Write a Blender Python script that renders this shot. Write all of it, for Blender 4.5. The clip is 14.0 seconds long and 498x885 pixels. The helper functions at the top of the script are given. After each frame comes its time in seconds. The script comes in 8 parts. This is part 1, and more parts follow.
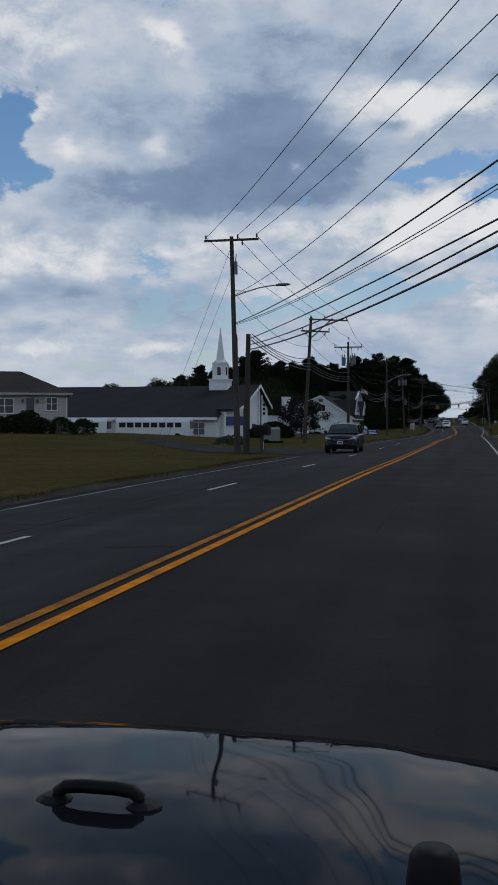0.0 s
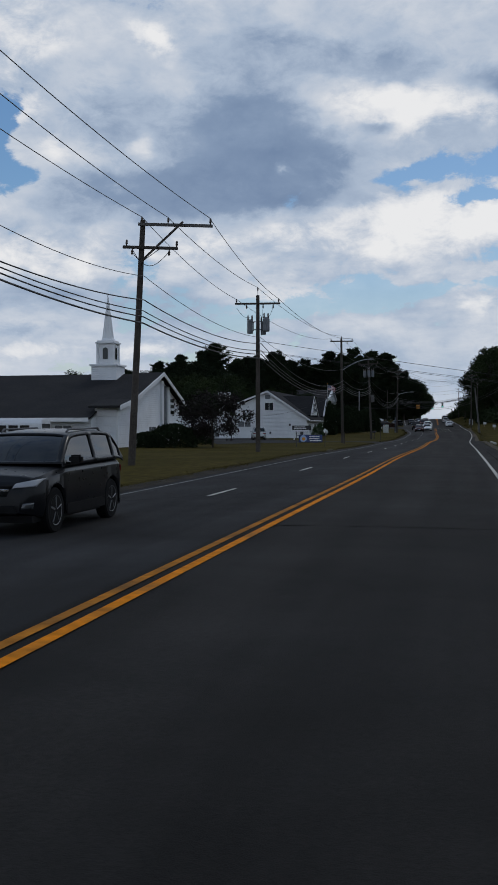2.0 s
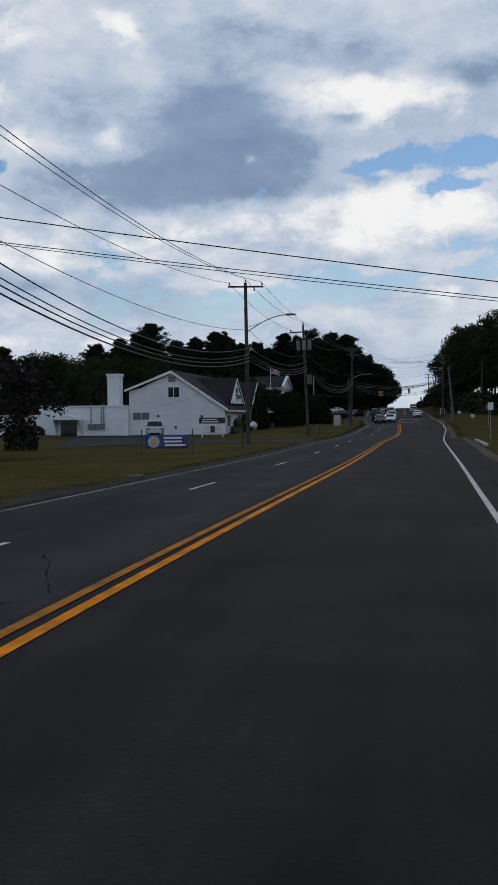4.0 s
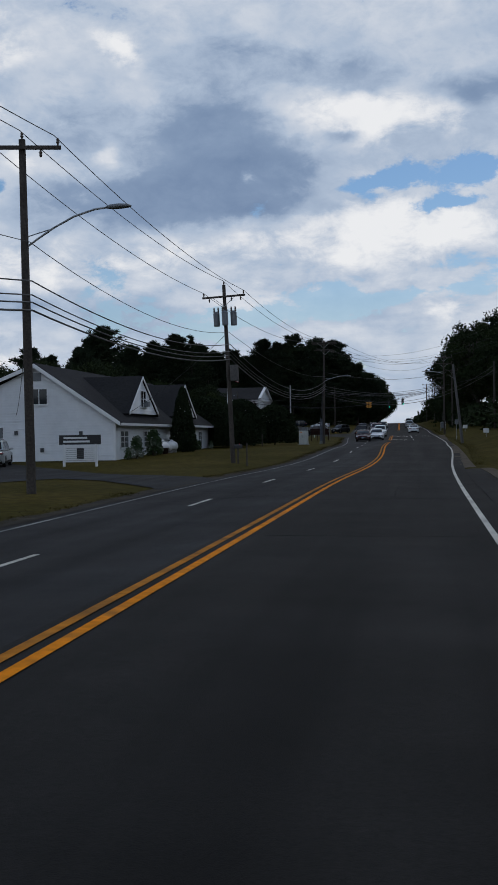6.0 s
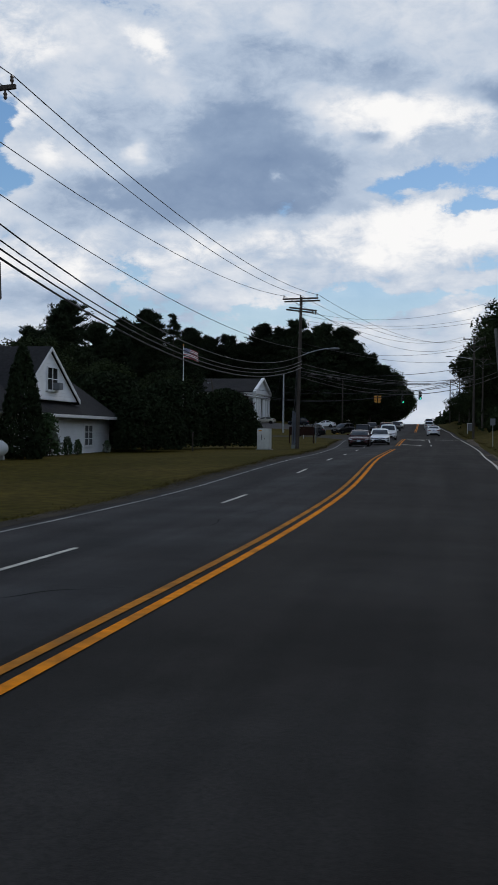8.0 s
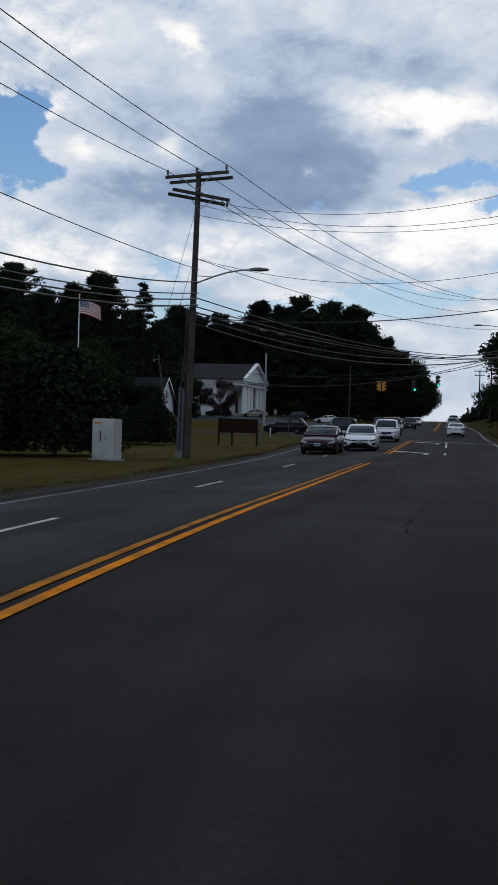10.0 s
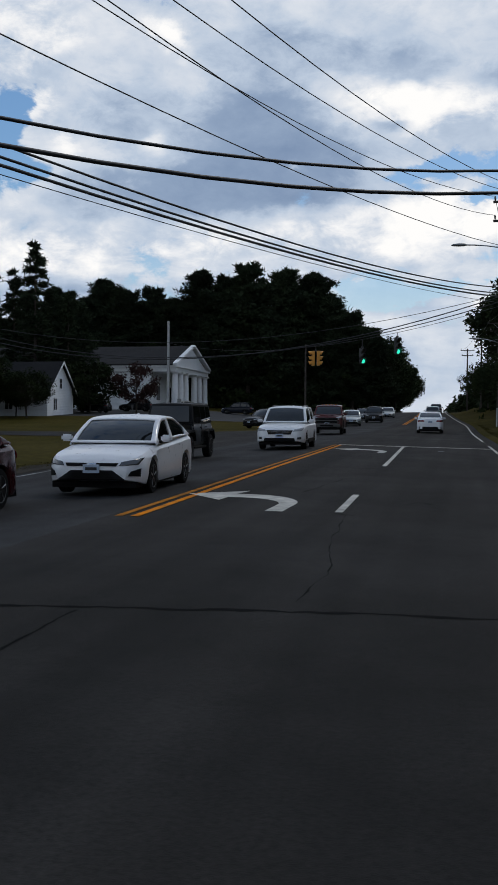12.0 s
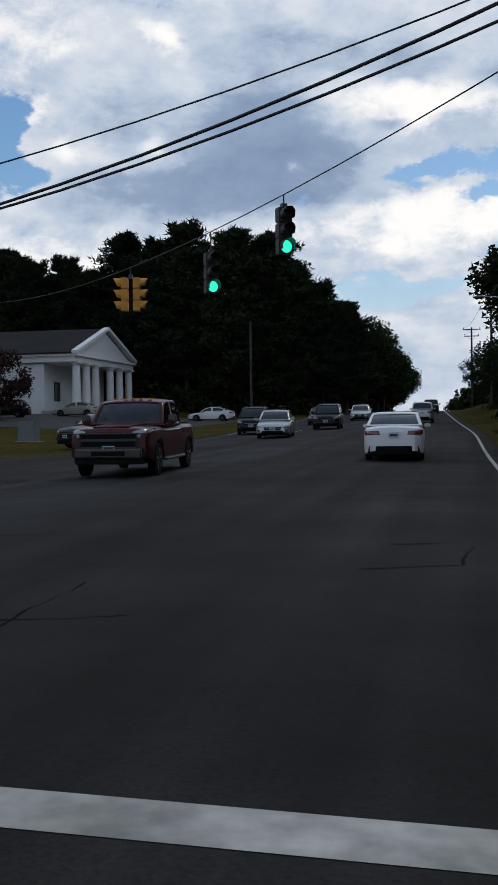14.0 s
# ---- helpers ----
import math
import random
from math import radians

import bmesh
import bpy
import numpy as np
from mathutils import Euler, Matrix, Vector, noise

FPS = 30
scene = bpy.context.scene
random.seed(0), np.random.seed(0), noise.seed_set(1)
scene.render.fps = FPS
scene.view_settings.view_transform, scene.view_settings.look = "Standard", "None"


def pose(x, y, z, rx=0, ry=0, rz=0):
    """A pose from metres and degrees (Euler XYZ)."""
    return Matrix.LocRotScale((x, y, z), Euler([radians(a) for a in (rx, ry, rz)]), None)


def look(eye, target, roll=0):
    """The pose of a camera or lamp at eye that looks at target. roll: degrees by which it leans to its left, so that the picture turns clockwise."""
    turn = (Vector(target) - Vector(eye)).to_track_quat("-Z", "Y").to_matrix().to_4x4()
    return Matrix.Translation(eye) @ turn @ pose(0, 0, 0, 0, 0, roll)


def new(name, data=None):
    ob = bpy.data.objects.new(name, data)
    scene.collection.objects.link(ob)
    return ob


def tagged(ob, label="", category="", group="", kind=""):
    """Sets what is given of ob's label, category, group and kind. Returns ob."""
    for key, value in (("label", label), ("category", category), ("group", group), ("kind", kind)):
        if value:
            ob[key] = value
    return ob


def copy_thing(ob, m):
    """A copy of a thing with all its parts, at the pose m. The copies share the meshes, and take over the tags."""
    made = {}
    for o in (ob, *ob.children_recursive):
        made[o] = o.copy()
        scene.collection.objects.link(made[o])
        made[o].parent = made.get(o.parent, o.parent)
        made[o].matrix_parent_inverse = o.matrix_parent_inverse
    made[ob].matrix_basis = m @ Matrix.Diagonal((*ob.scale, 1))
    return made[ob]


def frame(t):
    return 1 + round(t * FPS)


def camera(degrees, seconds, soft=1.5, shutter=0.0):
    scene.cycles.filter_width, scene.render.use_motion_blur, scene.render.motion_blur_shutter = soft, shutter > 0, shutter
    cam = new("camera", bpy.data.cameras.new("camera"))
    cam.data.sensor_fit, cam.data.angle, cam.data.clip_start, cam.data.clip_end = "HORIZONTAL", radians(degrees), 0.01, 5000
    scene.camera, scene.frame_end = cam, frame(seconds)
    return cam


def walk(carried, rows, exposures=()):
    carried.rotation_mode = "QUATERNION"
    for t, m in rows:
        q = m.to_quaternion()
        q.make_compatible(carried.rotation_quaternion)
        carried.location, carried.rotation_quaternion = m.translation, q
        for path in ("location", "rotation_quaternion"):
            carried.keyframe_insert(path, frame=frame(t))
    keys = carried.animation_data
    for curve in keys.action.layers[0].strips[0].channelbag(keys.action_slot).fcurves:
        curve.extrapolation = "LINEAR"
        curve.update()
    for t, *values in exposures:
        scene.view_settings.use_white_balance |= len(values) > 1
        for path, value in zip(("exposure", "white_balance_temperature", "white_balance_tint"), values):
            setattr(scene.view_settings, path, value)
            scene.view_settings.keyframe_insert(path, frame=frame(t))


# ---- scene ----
# ---- camera ----
PATH = [
    (0.0, pose(0.000, 0.000, 1.580, 89.101, -0.022, 12.165)),
    (0.5, pose(0.000, 10.465, 1.633, 89.151, -0.320, 12.166)),
    (1.0, pose(-0.029, 20.816, 1.689, 89.272, 0.128, 12.084)),
    (1.5, pose(-0.022, 31.243, 1.730, 89.406, 0.325, 11.785)),
    (2.0, pose(0.004, 41.641, 1.761, 89.206, 0.097, 11.429)),
    (2.5, pose(0.026, 51.922, 1.794, 88.989, 0.129, 11.032)),
    (3.0, pose(0.039, 62.180, 1.837, 88.895, 0.533, 10.775)),
    (3.5, pose(0.052, 72.508, 1.874, 88.753, -0.071, 10.250)),
    (4.0, pose(0.062, 82.851, 1.912, 88.709, 0.573, 9.852)),
    (6.5, pose(0.028, 133.532, 1.848, 89.749, 0.893, 9.772)),
    (7.0, pose(-0.072, 143.466, 1.854, 89.558, 0.410, 9.934)),
    (7.5, pose(-0.185, 153.358, 1.871, 89.611, -0.123, 10.415)),
    (10.0, pose(-0.119, 202.011, 2.088, 89.289, -1.583, 12.469)),
    (10.2, pose(-0.078, 205.906, 2.105, 89.351, -1.693, 12.391)),
    (10.5, pose(-0.001, 211.792, 2.128, 89.281, -1.448, 12.183)),
    (10.6, pose(0.024, 213.759, 2.137, 89.276, -1.476, 12.082)),
    (11.0, pose(0.116, 221.660, 2.176, 89.230, -0.835, 12.024)),
    (11.5, pose(0.165, 231.636, 2.258, 89.125, -0.586, 11.887)),
    (12.0, pose(0.139, 241.811, 2.379, 89.056, -0.412, 11.969)),
    (12.5, pose(0.076, 252.215, 2.525, 88.976, -0.688, 11.830)),
    (13.0, pose(-0.010, 262.862, 2.687, 88.948, -0.353, 11.995)),
    (13.3, pose(-0.067, 269.319, 2.789, 89.020, -0.408, 11.994)),
    (13.5, pose(-0.102, 273.642, 2.857, 89.192, -0.485, 11.823)),
    (14.0, pose(-0.231, 284.457, 3.018, 89.120, 0.685, 12.174)),
]
cam = camera(26.816, 14.0, soft=1.6)
walk(cam, PATH, exposures=((0, -0.2, 6500, 10), (2.0, -0.07, 6600, 10), (4.0, 0.05, 6650, 10), (6.5, -0.05, 6500, 10), (7.5, 0.08, 6650, 10), (10.0, 0.2, 6800, 10), (14.0, 0.2, 6800, 10)))

# ---- light ----
def world_sky():
    w = bpy.data.worlds.new("sky")
    scene.world = w
    w.use_nodes = True
    nt = w.node_tree
    nt.nodes.clear()
    N, L = nt.nodes.new, nt.links.new

    def math_(op, a, b=None, c=None, clamp=False):
        n = N("ShaderNodeMath")
        n.operation, n.use_clamp = op, clamp
        for i, s in enumerate((a, b, c)):
            if s is None:
                continue
            if isinstance(s, (int, float)):
                n.inputs[i].default_value = s
            else:
                L(s, n.inputs[i])
        return n.outputs[0]

    def ramp(f, lo, hi):
        n = N("ShaderNodeMapRange")
        n.interpolation_type = "SMOOTHSTEP"
        L(f, n.inputs[0])
        n.inputs[1].default_value, n.inputs[2].default_value = lo, hi
        return n.outputs[0]

    tc = N("ShaderNodeTexCoord")
    d = tc.outputs["Generated"]
    sky = N("ShaderNodeTexSky")
    sky.sky_type = "NISHITA"
    sky.sun_disc = False
    sky.sun_elevation, sky.sun_rotation = SUN_EL, SUN_AZ
    sky.air_density, sky.dust_density, sky.ozone_density = 1.0, 0.5, 2.2
    back_blue = N("ShaderNodeBackground")
    back_blue.inputs[1].default_value = 0.085
    rich = N("ShaderNodeHueSaturation")
    rich.inputs["Saturation"].default_value = 1.25
    L(sky.outputs[0], rich.inputs["Color"])
    L(rich.outputs[0], back_blue.inputs[0])

    sep = N("ShaderNodeSeparateXYZ")
    L(d, sep.inputs[0])
    # cloud deck: flattened towards the horizon
    mp = N("ShaderNodeMapping")
    L(d, mp.inputs[0])
    mp.inputs["Scale"].default_value = (1.0, 1.0, 1.7)

    def fbm(scale, detail, rough, off, dist=0.0):
        n = N("ShaderNodeTexNoise")
        m = N("ShaderNodeVectorMath")
        m.operation = "ADD"
        L(mp.outputs[0], m.inputs[0])
        m.inputs[1].default_value = off
        L(m.outputs[0], n.inputs["Vector"])
        n.inputs["Scale"].default_value, n.inputs["Detail"].default_value = scale, detail
        n.inputs["Roughness"].default_value, n.inputs["Distortion"].default_value = rough, dist
        return n.outputs["Fac"]

    warp_a, warp_b = fbm(9.0, 6, 0.6, (3.1, 0.4, 9.2)), fbm(9.0, 6, 0.6, (8.0, 5.0, 1.0))
    # direction in degrees: azimuth from straight ahead (positive to the right) and elevation
    az = math_("MULTIPLY", math_("ARCTAN2", sep.outputs[0], sep.outputs[1]), 57.2958)
    el = math_("MULTIPLY", math_("ARCSINE", sep.outputs[2]), 57.2958)
    az = math_("ADD", az, math_("MULTIPLY", math_("SUBTRACT", warp_a, 0.5), 5.0))
    el = math_("ADD", el, math_("MULTIPLY", math_("SUBTRACT", warp_b, 0.5), 3.0))

    def blob(a, e, ra, re, gain):
        u = math_("DIVIDE", math_("SUBTRACT", az, a), ra)
        v = math_("DIVIDE", math_("SUBTRACT", el, e), re)
        r2 = math_("ADD", math_("MULTIPLY", u, u), math_("MULTIPLY", v, v))
        return math_("MULTIPLY", math_("EXPONENT", math_("MULTIPLY", r2, -0.8)), gain)

    def total(start, blobs):
        s = start
        for b in blobs:
            s = math_("ADD", s, blob(*b))
        return s

    cover_n = fbm(6.0, 12, 0.6, (1.7, 2.2, 0.3), 0.15)
    fine = math_("SUBTRACT", fbm(26.0, 12, 0.66, (2.3, 7.1, 0.9), 0.3), 0.5)
    puff = N("ShaderNodeTexVoronoi")
    puff.feature, puff.distance = "SMOOTH_F1", "EUCLIDEAN"
    wv = N("ShaderNodeVectorMath")
    wv.operation = "MULTIPLY_ADD"
    wn = N("ShaderNodeTexNoise")
    L(mp.outputs[0], wn.inputs["Vector"])
    wn.inputs["Scale"].default_value, wn.inputs["Detail"].default_value = 16.0, 6
    L(wn.outputs["Color"], wv.inputs[0])
    wv.inputs[1].default_value = (0.07, 0.07, 0.07)
    L(mp.outputs[0], wv.inputs[2])
    L(wv.outputs[0], puff.inputs["Vector"])
    puff.inputs["Scale"].default_value, puff.inputs["Smoothness"].default_value = 26.0, 0.3
    billow = math_("SUBTRACT", 0.42, puff.outputs["Distance"])
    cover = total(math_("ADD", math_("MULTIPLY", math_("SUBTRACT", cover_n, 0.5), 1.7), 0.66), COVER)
    cover = math_("ADD", cover, math_("MULTIPLY", billow, 0.55))
    cover = math_("ADD", cover, math_("MULTIPLY", fine, 2.0))
    # rows of small flat-based heaps low over the horizon
    lowm = N("ShaderNodeMapping")
    L(d, lowm.inputs[0])
    lowm.inputs["Scale"].default_value = (1.0, 1.0, 3.4)
    lown = N("ShaderNodeTexNoise")
    L(lowm.outputs[0], lown.inputs["Vector"])
    lown.inputs["Scale"].default_value, lown.inputs["Detail"].default_value, lown.inputs["Roughness"].default_value = 11.0, 9, 0.55
    low = math_("MULTIPLY", math_("SUBTRACT", lown.outputs["Fac"], 0.5), math_("SUBTRACT", 1.0, ramp(sep.outputs[2], 0.13, 0.20)))
    cover = math_("ADD", cover, math_("MULTIPLY", low, 1.8))
    mask = ramp(cover, 0.10, 0.52)
    # pale haze towards the horizon
    haze = math_("SUBTRACT", 1.0, ramp(sep.outputs[2], 0.0, 0.15))
    mask = math_("MAXIMUM", mask, math_("MULTIPLY", haze, 0.7))
    veil = math_("SUBTRACT", 1.0, ramp(sep.outputs[2], 0.10, 0.22))
    mask = math_("MAXIMUM", mask, math_("MULTIPLY", veil, 0.30))
    # grey undersides and sunlit heaps, both with ragged edges
    ragged = math_("ADD", math_("MULTIPLY", fine, 1.7), math_("MULTIPLY", billow, 0.45))
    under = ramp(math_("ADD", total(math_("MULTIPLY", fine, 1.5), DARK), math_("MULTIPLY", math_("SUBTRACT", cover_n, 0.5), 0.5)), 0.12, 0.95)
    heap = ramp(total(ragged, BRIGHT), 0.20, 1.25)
    tone_n = fbm(8.0, 10, 0.56, (5.5, 1.1, 4.0), 0.2)
    tone = math_("ADD", math_("MULTIPLY", math_("SUBTRACT", tone_n, 0.5), 0.70), 0.635)
    tone = math_("ADD", tone, math_("MULTIPLY", ragged, 0.24))
    tone = math_("ADD", tone, math_("MULTIPLY", low, 0.8))
    tone = math_("SUBTRACT", tone, math_("MULTIPLY", under, 0.44))
    tone = math_("ADD", tone, math_("MULTIPLY", heap, 0.37))
    keep = math_("MULTIPLY", haze, 0.5)
    tone = math_("ADD", math_("MULTIPLY", tone, math_("SUBTRACT", 1.0, keep)), math_("MULTIPLY", keep, 0.62))
    # the unseen sky overhead is darkened to dim the light on the ground
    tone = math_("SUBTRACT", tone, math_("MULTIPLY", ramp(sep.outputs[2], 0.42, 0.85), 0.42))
    # thick cores are grey-blue, thin sunlit rims are white
    cr = N("ShaderNodeValToRGB")
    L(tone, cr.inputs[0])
    stops = cr.color_ramp
    stops.elements[0].position, stops.elements[0].color = 0.0, (0.15, 0.222, 0.36, 1)
    stops.elements[1].position, stops.elements[1].color = 1.0, (0.80, 0.813, 0.835, 1)
    for p, c in ((0.28, (0.225, 0.308, 0.45, 1)), (0.55, (0.395, 0.48, 0.61, 1)), (0.8, (0.655, 0.69, 0.75, 1))):
        e = stops.elements.new(p)
        e.color = c
    back_cloud = N("ShaderNodeBackground")
    back_cloud.inputs[1].default_value = CLOUD
    L(cr.outputs[0], back_cloud.inputs[0])
    mix = N("ShaderNodeMixShader")
    L(mask, mix.inputs[0])
    L(back_blue.outputs[0], mix.inputs[1])
    L(back_cloud.outputs[0], mix.inputs[2])
    out = N("ShaderNodeOutputWorld")
    L(mix.outputs[0], out.inputs[0])


SUN_EL, SUN_AZ = radians(52), radians(20)
CLOUD = 1.06
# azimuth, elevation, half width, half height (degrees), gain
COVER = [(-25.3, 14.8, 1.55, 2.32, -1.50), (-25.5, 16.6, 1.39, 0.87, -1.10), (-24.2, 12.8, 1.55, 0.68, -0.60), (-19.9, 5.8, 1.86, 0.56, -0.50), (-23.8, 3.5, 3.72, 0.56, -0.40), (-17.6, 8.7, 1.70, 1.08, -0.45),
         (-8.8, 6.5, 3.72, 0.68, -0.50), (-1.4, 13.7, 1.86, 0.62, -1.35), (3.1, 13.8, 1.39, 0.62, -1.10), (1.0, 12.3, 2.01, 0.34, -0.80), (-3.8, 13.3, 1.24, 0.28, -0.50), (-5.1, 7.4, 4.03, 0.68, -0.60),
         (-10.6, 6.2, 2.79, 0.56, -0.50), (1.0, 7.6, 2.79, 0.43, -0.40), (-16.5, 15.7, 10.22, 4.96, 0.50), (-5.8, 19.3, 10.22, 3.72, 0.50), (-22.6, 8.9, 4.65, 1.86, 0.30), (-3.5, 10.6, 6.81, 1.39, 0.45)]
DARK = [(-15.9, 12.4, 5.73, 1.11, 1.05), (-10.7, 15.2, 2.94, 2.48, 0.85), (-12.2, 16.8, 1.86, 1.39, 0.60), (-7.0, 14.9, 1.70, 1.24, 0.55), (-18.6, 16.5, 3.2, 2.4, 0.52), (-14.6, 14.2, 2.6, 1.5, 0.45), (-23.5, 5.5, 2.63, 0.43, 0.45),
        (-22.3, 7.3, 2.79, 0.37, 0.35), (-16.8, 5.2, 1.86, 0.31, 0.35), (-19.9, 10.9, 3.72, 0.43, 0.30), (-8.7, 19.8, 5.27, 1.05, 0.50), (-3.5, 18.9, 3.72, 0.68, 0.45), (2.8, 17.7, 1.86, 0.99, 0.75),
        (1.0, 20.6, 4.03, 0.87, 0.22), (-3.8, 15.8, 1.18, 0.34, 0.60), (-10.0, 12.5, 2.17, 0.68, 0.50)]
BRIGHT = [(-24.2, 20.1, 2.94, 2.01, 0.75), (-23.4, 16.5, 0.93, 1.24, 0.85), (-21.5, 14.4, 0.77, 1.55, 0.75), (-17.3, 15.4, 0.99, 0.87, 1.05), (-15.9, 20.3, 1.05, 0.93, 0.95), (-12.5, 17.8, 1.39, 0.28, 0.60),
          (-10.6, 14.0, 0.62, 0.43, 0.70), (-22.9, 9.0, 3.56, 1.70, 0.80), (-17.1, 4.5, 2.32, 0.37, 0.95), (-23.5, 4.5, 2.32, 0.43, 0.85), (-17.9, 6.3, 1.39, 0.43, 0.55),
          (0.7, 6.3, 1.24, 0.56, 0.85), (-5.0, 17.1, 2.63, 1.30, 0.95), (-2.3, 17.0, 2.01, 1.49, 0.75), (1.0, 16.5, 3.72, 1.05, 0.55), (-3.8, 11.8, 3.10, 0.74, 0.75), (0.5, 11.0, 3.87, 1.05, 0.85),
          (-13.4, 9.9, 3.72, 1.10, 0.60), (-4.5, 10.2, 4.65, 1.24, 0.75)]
world_sky()
sun = new("sun", bpy.data.lights.new("sun", "SUN"))
sun.data.energy, sun.data.angle, sun.data.color = 0.5, radians(12), (1.0, 0.96, 0.9)
sun.matrix_world = look((0, 0, 50), (-math.sin(SUN_AZ) * math.cos(SUN_EL), -math.cos(SUN_AZ) * math.cos(SUN_EL), 50 - math.sin(SUN_EL)))


# ---- materials ----
def material(name, color, rough=0.7, metal=0.0, vary=0.25, fine=8.0, coarse=0.6, bump=0.15, second=None, amount=0.5, coat=0.0, per_object=0.0, emit=0.0, bump_scale=None, spec=0.5):
    """Principled material with grain and blotches at two scales; second: a colour that shows in the blotches."""
    m = bpy.data.materials.new(name)
    m.use_nodes = True
    nt = m.node_tree
    N, L = nt.nodes.new, nt.links.new
    b = nt.nodes["Principled BSDF"]
    tc = N("ShaderNodeTexCoord")
    geo = N("ShaderNodeNewGeometry")

    def noise_(scale, detail):
        n = N("ShaderNodeTexNoise")
        L(geo.outputs["Position"], n.inputs["Vector"])
        n.inputs["Scale"].default_value, n.inputs["Detail"].default_value = scale, detail
        return n.outputs["Fac"]

    f1, f2 = noise_(fine, 6), noise_(coarse, 5)
    mx = N("ShaderNodeMix")
    mx.data_type = "RGBA"
    mx.inputs[6].default_value = (*color, 1)
    c2 = second if second else tuple(c * (1 - vary) for c in color)
    mx.inputs[7].default_value = (*c2, 1)
    r = N("ShaderNodeMapRange")
    L(f2, r.inputs[0])
    r.inputs[1].default_value, r.inputs[2].default_value = 0.62 - amount * 0.4, 0.72
    L(r.outputs[0], mx.inputs[0])
    hv = N("ShaderNodeHueSaturation")
    L(mx.outputs[2], hv.inputs["Color"])
    v = N("ShaderNodeMapRange")
    L(f1, v.inputs[0])
    v.inputs[1].default_value, v.inputs[2].default_value = 0.25, 0.75
    v.inputs[3].default_value, v.inputs[4].default_value = 1 - vary, 1 + vary
    val = v.outputs[0]
    if per_object:
        oi = N("ShaderNodeObjectInfo")
        ro = N("ShaderNodeMapRange")
        L(oi.outputs["Random"], ro.inputs[0])
        ro.inputs[3].default_value, ro.inputs[4].default_value = 1 - per_object, 1 + per_object
        mu = N("ShaderNodeMath")
        mu.operation = "MULTIPLY"
        L(val, mu.inputs[0])
        L(ro.outputs[0], mu.inputs[1])
        val = mu.outputs[0]
    L(val, hv.inputs["Value"])
    L(hv.outputs[0], b.inputs["Base Color"])
    b.inputs["Roughness"].default_value, b.inputs["Metallic"].default_value = rough, metal
    b.inputs["Specular IOR Level"].default_value = spec
    rr = N("ShaderNodeMapRange")
    L(f1, rr.inputs[0])
    rr.inputs[3].default_value, rr.inputs[4].default_value = max(0.01, rough - min(0.08, rough * 0.4)), min(1.0, rough + min(0.08, rough * 0.4))
    L(rr.outputs[0], b.inputs["Roughness"])
    if coat:
        b.inputs["Coat Weight"].default_value, b.inputs["Coat Roughness"].default_value = coat, 0.04
    if bump:
        bp = N("ShaderNodeBump")
        bp.inputs["Strength"].default_value, bp.inputs["Distance"].default_value = bump, 0.02
        L(noise_(bump_scale or fine * 3, 4), bp.inputs["Height"])
        L(bp.outputs[0], b.inputs["Normal"])
    if emit:
        b.inputs["Emission Color"].default_value = (*color, 1)
        b.inputs["Emission Strength"].default_value = emit
    return m


M = {}
def mats(**kw):
    for k, (c, o) in kw.items():
        M[k] = material(k, c, **o)


